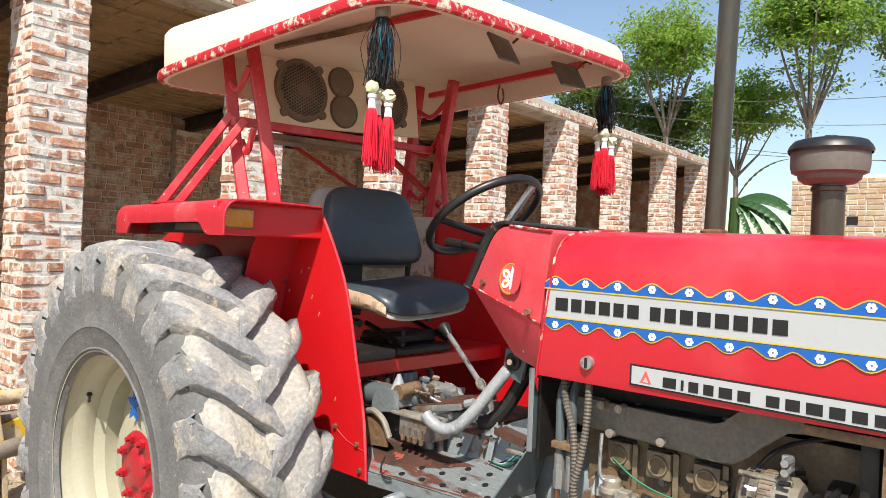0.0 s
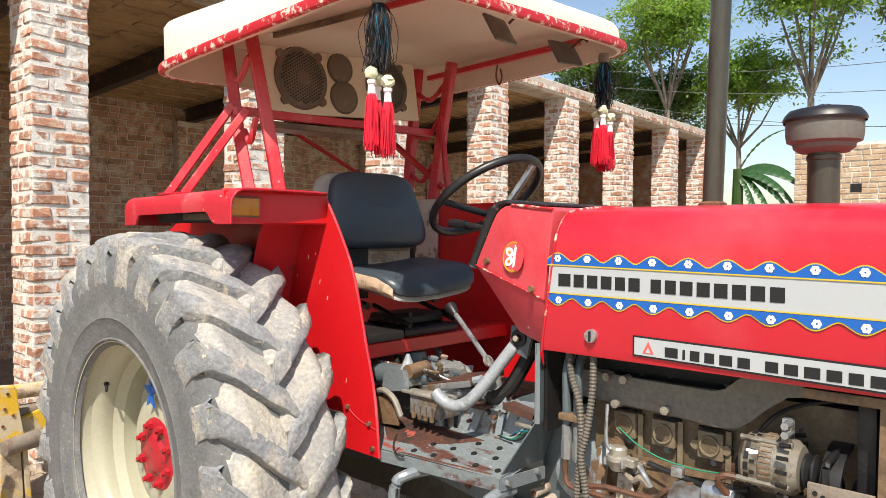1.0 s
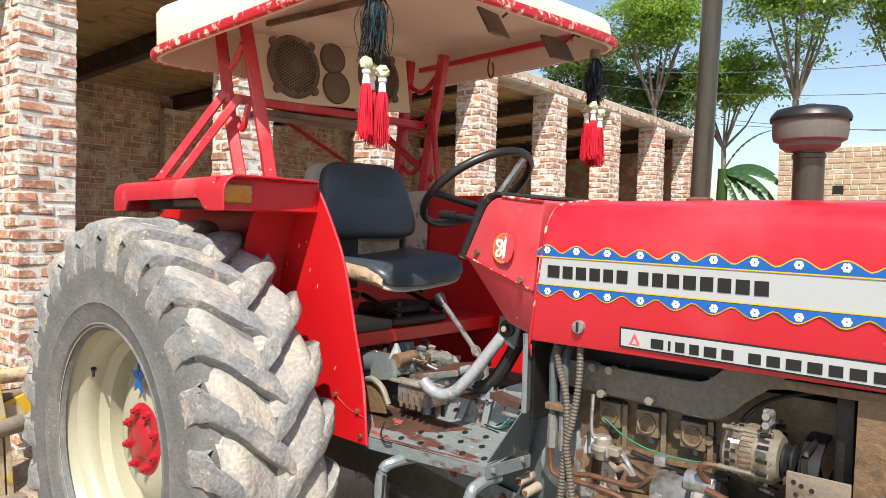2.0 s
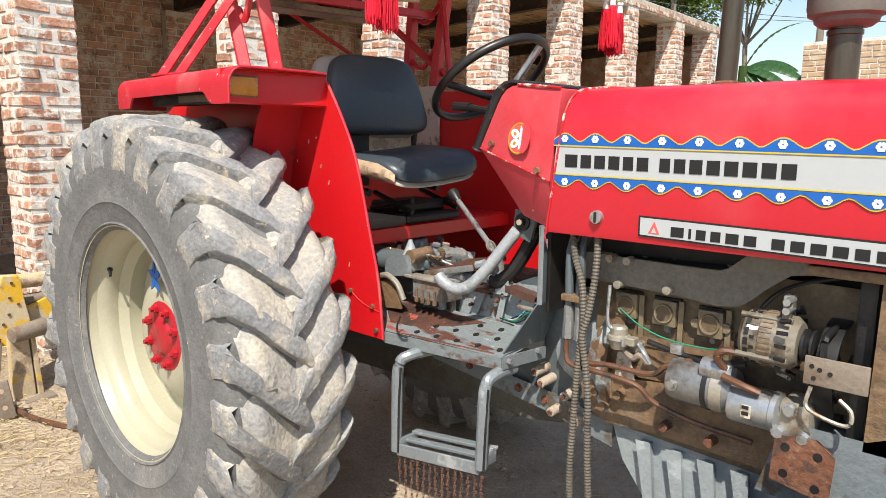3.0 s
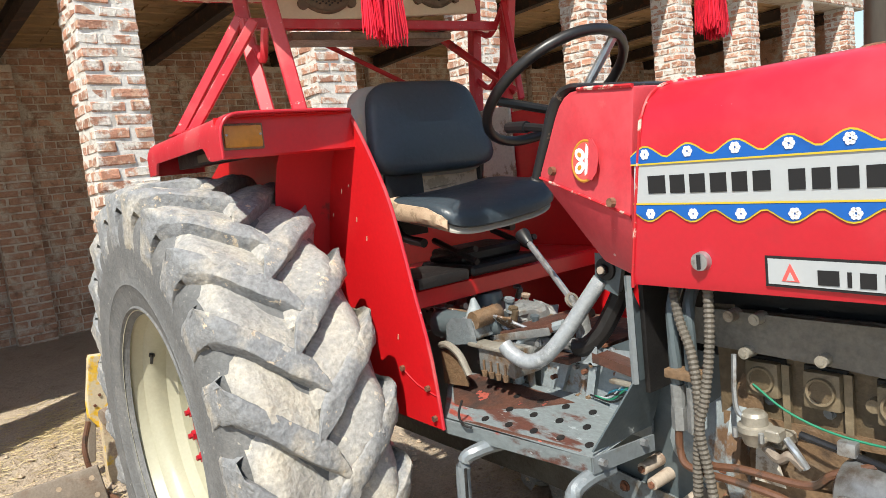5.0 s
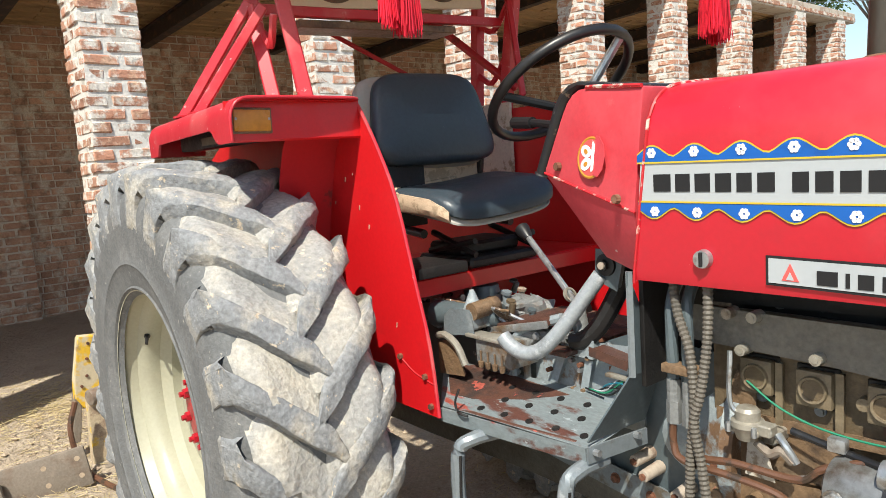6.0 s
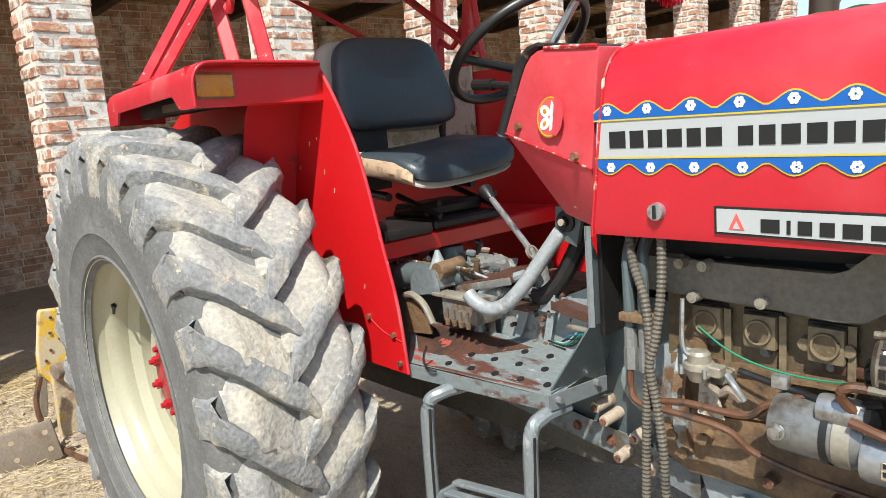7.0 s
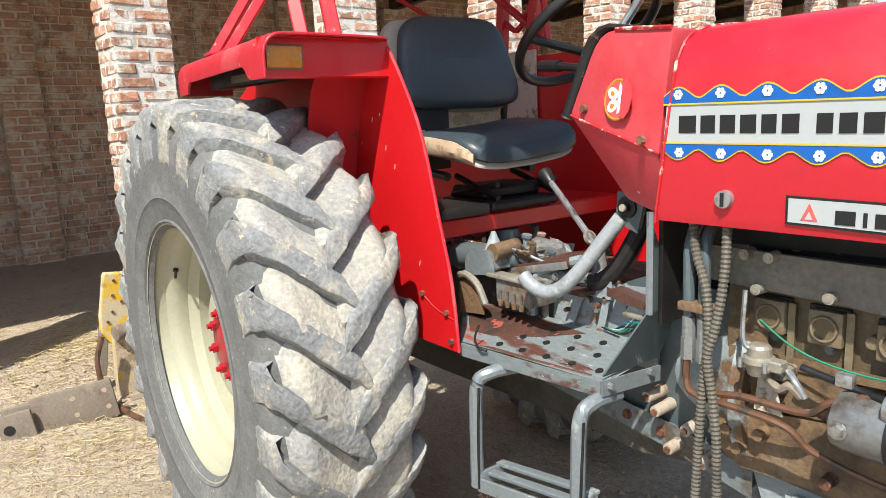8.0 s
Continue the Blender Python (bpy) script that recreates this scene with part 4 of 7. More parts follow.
# seat
def make_seat():
    seat = new("seat")
    seat.parent = tractor
    m = pose(0.285, -0.06, 1.578, 0, -14, -4)
    def cushion(sx, sy, sz, corner, puff):
        bm = B()
        def outline(k, inset):
            a = 2 * math.pi * k / 48
            c, d = math.cos(a), math.sin(a)
            e = 0.38
            return (abs(c) ** e * math.copysign(1, c) * (sx / 2 - inset), abs(d) ** e * math.copysign(1, d) * (sy / 2 - inset))
        rings = []
        for z, inset in ((-sz / 2, 0.012), (-sz / 2 + 0.012, 0.0), (sz / 2 - 0.02, 0.0), (sz / 2 - 0.006, 0.008), (sz / 2, 0.025), (sz / 2 + puff * 0.6, 0.08), (sz / 2 + puff, 0.15)):
            rings.append([bm.verts.new((*outline(k, inset), z)) for k in range(48)])
        for a, b in zip(rings, rings[1:]):
            for k in range(48):
                bm.faces.new((a[k], a[(k + 1) % 48], b[(k + 1) % 48], b[k]))
        bm.faces.new(rings[0])
        bm.faces.new(rings[-1])
        return bm
    back = cushion(0.30, 0.43, 0.055, 0.05, 0.016)
    for v in back.verts:
        v.co.y *= 1 + 0.87 * v.co.x
    bmesh.ops.transform(back, matrix=m @ pose(0, 0, 0, 0, 90, 0), verts=back.verts)
    part("backrest", back, VINYL, seat, "dark vinyl backrest", angle=60)
    sh = cushion(0.312, 0.475, 0.04, 0.05, 0.0)
    for v in sh.verts:
        v.co.y *= 1 + 0.75 * v.co.x
    bmesh.ops.transform(sh, matrix=m @ pose(-0.042, -0.024, 0.002, 0, 90, 0), verts=sh.verts)
    part("backrest_shell", sh, FOAM, seat, "worn grey backrest shell", angle=60)
    cu = cushion(0.36, 0.43, 0.05, 0.05, 0.012)
    for v in cu.verts:
        if v.co.x > 0.06:
            v.co.z -= 2.4 * (v.co.x - 0.06) ** 2
        v.co.z += 0.25 * v.co.y ** 2
    bmesh.ops.transform(cu, matrix=pose(0.462, -0.055, 1.338, 4.5, 4, -3), verts=cu.verts)
    part("cushion", cu, VINYL, seat, "dark worn vinyl seat cushion", angle=60)
    sh = cushion(0.345, 0.425, 0.026, 0.05, 0.0)
    for v in sh.verts:
        if v.co.x > 0.06:
            v.co.z -= 2.4 * (v.co.x - 0.06) ** 2
        v.co.z += 0.25 * v.co.y ** 2
    bmesh.ops.transform(sh, matrix=pose(0.458, -0.058, 1.306, 4.5, 4, -3), verts=sh.verts)
    part("cushion_shell", sh, FOAM, seat, "torn beige edge of the cushion", angle=60)
    tear = B()
    rows = []
    for q in range(27):
        a = radians(176 + 5 * q)
        c, d = math.cos(a), math.sin(a)
        u = q / 26
        top = 0.030 - 0.034 * u ** 1.6 + 0.004 * noise.noise(Vector((q * 0.9, 0, 0)))
        col = []
        for w, out in ((0.0, -0.008), (0.0, 0.004), (0.35, 0.010), (0.7, 0.008), (1.0, 0.003), (1.0, -0.012)):
            z = -0.048 + 0.012 * u + (top + 0.048 - 0.012 * u) * w
            x, y = [abs(e) ** 0.38 * math.copysign(1, e) * (h + out) for e, h in ((c, 0.18), (d, 0.215))]
            wob = 0.004 * noise.noise(Vector((x * 30, y * 30, z * 40)))
            zz = z + 0.25 * y * y - (2.4 * (x - 0.06) ** 2 if x > 0.06 else 0.0)
            col.append(tear.verts.new((x + wob, y - wob, zz)))
        rows.append(col)
    for a, b in zip(rows, rows[1:]):
        for k in range(6):
            tear.faces.new((a[k], a[(k + 1) % 6], b[(k + 1) % 6], b[k]))
    tear.faces.new(rows[0])
    tear.faces.new(rows[-1])
    bmesh.ops.transform(tear, matrix=pose(0.462, -0.055, 1.338, 4.5, 4, -3), verts=tear.verts)
    part("torn_corner", tear, TORN, seat, "beige foam showing at the torn corner")
    part("back_carrier", soften(box(B(), (0.283, -0.25, 1.24), (0.297, -0.11, 1.47)), 0.004), BLACK_GREASE_SHADE, seat, "black steel backrest carrier")
    part("back_board", soften(box(B(), (0.270, -0.11, 1.33), (0.282, 0.13, 1.48)), 0.003), TORN, seat, "bare tan board under the backrest")
    br = B()
    tube(br, [(0.30, -0.22, 1.50), (0.275, -0.22, 1.36), (0.30, -0.22, 1.25), (0.42, -0.22, 1.225)], 0.014, 8)
    part("back_bracket", br, BLACK, seat)
    br = B()
    tube(br, [(0.30, 0.14, 1.50), (0.275, 0.14, 1.36), (0.30, 0.14, 1.25), (0.42, 0.14, 1.225)], 0.014, 8)
    part("back_bracket", br, BLACK, seat)
    base = B()
    box(base, (0.30, -0.16, 1.12), (0.56, 0.12, 1.15), 0.008)
    box(base, (0.33, -0.14, 1.15), (0.50, 0.10, 1.19), 0.01)
    for y in (-0.14, 0.10):
        tube(base, [(0.34, y, 1.16), (0.56, y, 1.20)], 0.010, 6)
        tube(base, [(0.56, y, 1.16), (0.36, y, 1.22)], 0.010, 6)
    part("suspension_base", base, BLACK_GREASE_SHADE, seat, "greasy black seat suspension")
    part("tool_box", soften(box(B(), (0.36, -0.36, 1.118), (0.57, -0.18, 1.15)), 0.008), BLACK_GREASE_SHADE, seat, "black greasy tray beside the seat base")


make_seat()

bm = B()
box(bm, (0.06, -0.45, 1.095), (0.535, 0.45, 1.115), 0.004)
box(bm, (0.525, -0.45, 1.062), (0.54, 0.45, 1.112), 0.003)
part("seat_platform", bm, RED_PANEL, tractor, "scratched red platform under the seat")
part("rear_board", box(B(), (-0.09, 0.435, 1.36), (0.14, 0.449, 1.645), 0.003), DIRTY_WHITE, tractor, "flaking white board on the far mudguard")
part("rear_rail", box(B(), (-0.20, -0.45, 1.635), (-0.17, 0.45, 1.665), 0.004), RED_WORN, tractor)


# steering wheel and console
def make_steering():
    sw = new("steering_wheel")
    sw.parent = tractor
    sw.matrix_basis = pose(0.793, 0, 1.617, 0, -36.2, 0)
    bm = B()
    R, r, n, k = 0.207, 0.0128, 56, 12
    vs = [[bm.verts.new(((R + (r + (0.0015 if i % 2 else 0)) * math.cos(2 * math.pi * j / k)) * math.cos(2 * math.pi * i / n), (R + r * math.cos(2 * math.pi * j / k)) * math.sin(2 * math.pi * i / n), r * 1.15 * math.sin(2 * math.pi * j / k))) for j in range(k)] for i in range(n)]
    for i in range(n):
        for j in range(k):
            bm.faces.new((vs[i][j], vs[(i + 1) % n][j], vs[(i + 1) % n][(j + 1) % k], vs[i][(j + 1) % k]))
    part("wheel_ring", bm, BLACK, sw)
    for a in (20, 140, 260):
        c, d = math.cos(radians(a)), math.sin(radians(a))
        part("spoke", tube(B(), [(0.03 * c, 0.03 * d, -0.075), (0.11 * c, 0.11 * d, -0.04), (0.2 * c, 0.2 * d, 0.0)], 0.012, 8), BLACK if a != 20 else STEEL, sw)
    hub = lathe(B(), [(0.0, -0.05), (0.03, -0.052), (0.042, -0.065), (0.042, -0.09), (0.03, -0.10), (0.0, -0.10)], Matrix(), 20)
    part("boss", hub, BLACK, sw)
    part("column", cyl(B(), (0, 0, -0.09), (0, 0, -0.34), 0.03, 0.036, 14), BLACK, sw)


make_steering()


def make_console():
    c = new("console")
    c.parent = tractor
    bm = B()
    # side face with a rounded rear shoulder, crease, lower chamfer
    top_f, low_f, low_r, toe_f, toe_r = Vector((1.298, 0.335, 1.555)), Vector((1.27, 0.338, 1.312)), Vector((0.985, 0.285, 1.398)), Vector((1.258, 0.300, 1.182)), Vector((1.125, 0.25, 1.205))
    corner = Vector((1.075, 0.285, 1.578))
    u0, u1 = corner.lerp(low_r, 0.30), corner.lerp(top_f, 0.24)
    arc = [u0.lerp(corner, t).lerp(corner.lerp(u1, t), t) for t in (0, 0.25, 0.5, 0.75, 1)]
    flip = lambda p, sgn: Vector((p.x, sgn * p.y, p.z))
    P = {}
    for sgn in (-1, 1):
        P[sgn] = [bm.verts.new(flip(p, sgn)) for p in [low_r] + arc + [top_f, low_f, toe_f, toe_r]]
        a = P[sgn]
        bm.faces.new(a[:8])
        bm.faces.new((a[0], a[7], a[8], a[9]))
    l, r = P[-1], P[1]
    for k in range(6):
        bm.faces.new((l[k], l[k + 1], r[k + 1], r[k]))
    bm.faces.new((l[0], l[9], r[9], r[0]))
    bm.faces.new((l[9], l[8], r[8], r[9]))
    bm.faces.new((l[6], l[7], l[8], r[8], r[7], r[6]))
    bmesh.ops.recalc_face_normals(bm, faces=bm.faces)
    soften(bm, 0.008, 2, 20)
    part("console_body", bm, RED_FADED, c, "scuffed red steering console")
    for sgn in (-1, 1):
        wear = tube(B(), [(1.13, 0.297 * sgn, 1.572), (1.16, 0.304 * sgn, 1.570), (1.22, 0.318 * sgn, 1.564), (1.294, 0.334 * sgn, 1.556)], 0.0045, 6, 3)
        part("worn_edge", wear, RED_CHIP, c, "top edge worn to pale primer")
        wear = tube(B(), [(1.272, 0.338 * sgn, 1.315), (1.18, 0.323 * sgn, 1.342), (1.08, 0.303 * sgn, 1.37), (0.99, 0.287 * sgn, 1.397)], 0.003, 6, 3)
        part("worn_edge", wear, RED_CHIP, c)
    # black dash facing the driver
    ring = [low_r - Vector((0.004, 0, 0.012))] + arc
    bm = B()
    cols = []
    for k, p in enumerate(ring):
        d = (ring[min(k + 1, 5)] - ring[max(k - 1, 0)]).normalized()
        o = Vector((-d.z, 0, d.x)).normalized()
        wide = (0.030, 0.034, 0.032, 0.026, 0.018, 0.010)[k]
        cols.append([bm.verts.new(flip(p + o * w + Vector((0, dy, 0)), sgn)) for sgn, w, dy in ((-1, 0.003, -0.006), (-1, wide * 0.5, 0.003), (-1, wide, -0.006), (1, wide, -0.006), (1, wide * 0.5, 0.003), (1, 0.003, -0.006))])
    for a, b in zip(cols, cols[1:]):
        for k in range(6):
            bm.faces.new((a[k], a[(k + 1) % 6], b[(k + 1) % 6], b[k]))
    bm.faces.new(cols[0])
    bm.faces.new(cols[-1])
    part("dash_panel", soften(bm, 0.004, 2), BLACK_WORN, c, "black dashboard panel with a worn edge")
    bm = B()
    tube(bm, [(0.80, -0.19, 1.524), (0.88, -0.205, 1.518)], 0.0145, 10, soft=False)
    tube(bm, [(0.88, -0.205, 1.518), (1.01, -0.235, 1.50)], 0.010, 8, soft=False)
    part("stalk", bm, BLACK, c, "black indicator stalk")
    n = (Vector((1.298, -0.335, 1.555)) - Vector((1.075, -0.285, 1.578))).cross(Vector((0.985, -0.285, 1.398)) - Vector((1.075, -0.285, 1.578))).normalized()
    if n.y > 0:
        n = -n
    q = n.to_track_quat("Z", "Y").to_matrix().to_4x4()
    def on_face(x, z, lift):
        t = (n.dot(Vector((1.075, -0.285, 1.578))) - n.x * x - n.z * z) / n.y
        return Vector((x, t, z)) + n * lift
    cx, cz = 1.152, 1.426
    part("round_sticker", cyl(B(), on_face(cx, cz, 0.0), on_face(cx, cz, 0.002), 0.041, 0.041, 28), PINK_D, c, "round red sticker with an orange rim, half torn off")
    part("sticker_rim", lathe(B(), [(0.038, 0), (0.041, 0.001), (0.044, 0)], Matrix.Translation(on_face(cx, cz, 0.002)) @ q, 28), ORANGE, c)
    def print_on(pts, lift, m_):
        bm = B()
        o = [on_face(cx + x, cz + z, lift) for x, z in pts]
        a, b = [bm.verts.new(v) for v in o], [bm.verts.new(v - n * 0.0012) for v in o]
        bm.faces.new(a)
        bm.faces.new(b)
        for k in range(len(o)):
            bm.faces.new((a[k], a[(k + 1) % len(o)], b[(k + 1) % len(o)], b[k]))
        part("sticker_print", bm, m_, c, smooth=False)
    for dz, tilt in ((0.013, -0.5), (-0.013, 0.5)):
        for r, lift, m_ in ((0.013, 0.0034, WHITE_D), (0.005, 0.0044, ORANGE)):
            print_on([(-0.013 + r * 1.25 * math.cos(a), dz + r * math.sin(a) + tilt * r * 0.5 * math.cos(a)) for a in [2 * math.pi * k / 14 for k in range(14)]], lift, m_)
    print_on([(0.003, -0.030), (0.010, -0.026), (0.013, 0.0), (0.014, 0.026), (0.008, 0.034), (0.004, 0.012)], 0.0034, WHITE_D)
    print_on([(0.010, -0.036), (0.026, -0.040), (0.040, -0.026), (0.047, 0.0), (0.043, 0.024), (0.028, 0.042), (0.017, 0.044), (0.019, 0.02), (0.014, 0.004), (0.017, -0.018)], 0.0042, RED_FADED)
    for x, z in ((1.235, 1.342), (1.04, 1.41)):
        part("screw", cyl(B(), on_face(x, z, -0.002), on_face(x, z, 0.008), 0.010, 0.009, 10), RUST, c)


make_console()


# bonnet with its decals
def make_bonnet():
    bo = tractor
    x0, x1 = 1.262, 2.62
    sec = [(-0.336, 1.182), (-0.341, 1.20), (-0.341, 1.46), (-0.337, 1.495), (-0.322, 1.525), (-0.295, 1.545), (-0.25, 1.556), (-0.12, 1.566), (0.0, 1.569)]
    sec = sec + [(-y, z) for y, z in reversed(sec[:-1])]
    inner = [(y * 0.975, z - (0.006 if z > 1.4 else 0.0)) for y, z in sec]
    bm = B()
    stations = [(x0, 0.0), (x0 + 0.01, 0.0), (1.8, 0.0), (2.3, 0.012), (2.5, 0.03), (2.6, 0.07)]
    rings = []
    for x, d in stations:
        rings.append([bm.verts.new((x + (0.055 * max(0, (z - 1.18) / 0.38) if x < 1.3 else 0.0), y * (1 - d * 0.6), z - d * max(0, (z - 1.25)) * 2)) for y, z in sec])
    ringi = [[bm.verts.new((x + (0.055 * max(0, (z - 1.18) / 0.38) if x < 1.3 else 0.0), y * (1 - d * 0.6), z - d * max(0, (z - 1.25)) * 2)) for y, z in inner] for x, d in stations]
    for rr in (rings, ringi):
        for a, b in zip(rr, rr[1:]):
            for k in range(len(sec) - 1):
                bm.faces.new((a[k], a[k + 1], b[k + 1], b[k]))
    for a, b in ((rings[0], ringi[0]), (rings[-1], ringi[-1])):
        for k in range(len(sec) - 1):
            bm.faces.new((a[k], a[k + 1], b[k + 1], b[k]))
    for k in (0, len(sec) - 1):
        for i in range(len(stations) - 1):
            bm.faces.new((rings[i][k], rings[i + 1][k], ringi[i + 1][k], ringi[i][k]))
    nose = box(B(), (2.585, -0.30, 1.19), (2.6, 0.30, 1.47), 0.004)
    part("nose_panel", nose, BLACK, bo)
    body = part("bonnet", bm, RED, bo, "glossy red bonnet with light dust", angle=30)
    tube_b = tube(B(), [(x0 + 0.004 + 0.055 * max(0, (z - 1.18) / 0.38), y * 1.003, z + 0.001) for y, z in sec[:9]], 0.0035, 6, 2)
    part("bonnet_edge", tube_b, RED_CHIP, bo, "worn bonnet edge with bare white primer")
    yf = -0.341
    def flat(name, pts, mat_, lift, parent, label=""):
        bm = prism(B(), pts, yf - lift, yf - lift + 0.0012)
        return part(name, bm, mat_, parent, label, smooth=False)
    # silver band with blue scallops
    band = flat("silver_band", [(1.285, 1.336), (2.45, 1.325), (2.45, 1.399), (1.292, 1.412)], DECAL, 0.0018, bo, "silver decal band")
    for top in (True, False):
        z_of = lambda x: (1.412 - 0.0112 * (x - 1.29)) if top else (1.336 - 0.0094 * (x - 1.29))
        sgn = 1 if top else -1
        up, yel = [], []
        nst = 118
        for i in range(nst + 1):
            x = 1.285 + 1.165 * i / nst
            w = 0.5 + 0.5 * math.cos(2 * math.pi * (x - 1.318) / 0.088)
            h = 0.008 + 0.021 * w ** 0.8
            up.append((x, z_of(x) + sgn * h))
        base = [(x, z_of(x) - sgn * 0.001) for x, _ in up]
        yel = [(x, z + sgn * 0.003) for x, z in up]
        for nm, ol, m_, lift in (("scallop_edge", yel, YELLOW_D, 0.0024), ("blue_scallop", up, BLUE, 0.003)):
            bm = B()
            for i in range(nst):
                q = [(ol[i][0], ol[i][1]), (ol[i + 1][0], ol[i + 1][1]), (base[i + 1][0], base[i + 1][1]), (base[i][0], base[i][1])]
                bm.faces.new([bm.verts.new((x, yf - lift, z)) for x, z in q])
            bmesh.ops.remove_doubles(bm, verts=bm.verts, dist=1e-5)
            part(nm, bm, m_, band, smooth=False)
        strip = [(1.285, z_of(1.285) - sgn * 0.003), (2.45, z_of(2.45) - sgn * 0.003), (2.45, z_of(2.45)), (1.285, z_of(1.285))]
        flat("yellow_line", strip, YELLOW_D, 0.0038, band)
        for i in range(13):
            x = 1.318 + 0.088 * i + (0.0 if top else 0.004)
            z = z_of(x) + sgn * 0.0165
            bm = B()
            for k in range(6):
                a = radians(60 * k)
                cyl(bm, (x + 0.0058 * math.cos(a), yf - 0.0035, z + 0.0058 * math.sin(a)), (x + 0.0058 * math.cos(a), yf - 0.0044, z + 0.0058 * math.sin(a)), 0.0042, 0.0042, 8)
            fl = part("flower", bm, WHITE_D, band, smooth=False)
    # the two rows of block letters, as plain dark bars
    def bars(x, z, h, widths, gap, parent, slope, lift):
        for w in widths:
            if w > 0:
                zz = z - slope * (x - 1.3)
                bm = B()
                th = h * 0.24
                prism(bm, [(x + 0.002, zz + 0.002), (x + w - 0.002, zz + 0.002), (x + w - 0.002, zz + h - 0.002), (x + 0.002, zz + h - 0.002)], yf - lift, yf - lift + 0.0012)
                part("dark_bar", bm, INK, parent, smooth=False)
                x += w + gap
            else:
                x -= w
        return x
    W = 0.0335
    bars(1.318, 1.3545, 0.036, [0.0405, W, W, W, 0.0305, 0.033, -0.0185, 0.0295, 0.0305, W, W, W, W, W, W], 0.0059, band, 0.0105, 0.0032)
    # lower name plate
    lab = flat("name_plate", [(1.533, 1.199), (2.27, 1.186), (2.27, 1.238), (1.533, 1.249)], INK, 0.0018, bo, "long silver name plate with a black border")
    flat("plate_face", [(1.538, 1.2035), (2.265, 1.1905), (2.265, 1.2335), (1.538, 1.2445)], DECAL, 0.0028, lab)
    tri = [(1.560, 1.209), (1.588, 1.2085), (1.574, 1.238)]
    flat("red_mark", tri, PINK_D, 0.0038, lab, "small red triangular mark")
    flat("red_mark", [(1.5675, 1.2105), (1.5805, 1.2105), (1.574, 1.224)], DECAL, 0.0044, lab)
    bars(1.614, 1.2095, 0.027, [0.035, 0.010, 0.026, 0.026, 0.032, 0.03, -0.02, 0.03, 0.031, 0.034, 0.032, 0.03, 0.034, 0.031, 0.03], 0.0075, lab, 0.0165, 0.004)
    # turn catch
    part("catch_plate", cyl(B(), (1.42, yf, 1.235), (1.42, yf - 0.012, 1.235), 0.0175, 0.016, 20), STEEL, body, "steel turn catch")
    part("catch_slot", box(B(), (1.417, yf - 0.016, 1.222), (1.423, yf - 0.011, 1.248), 0.001), INK, body)


make_bonnet()


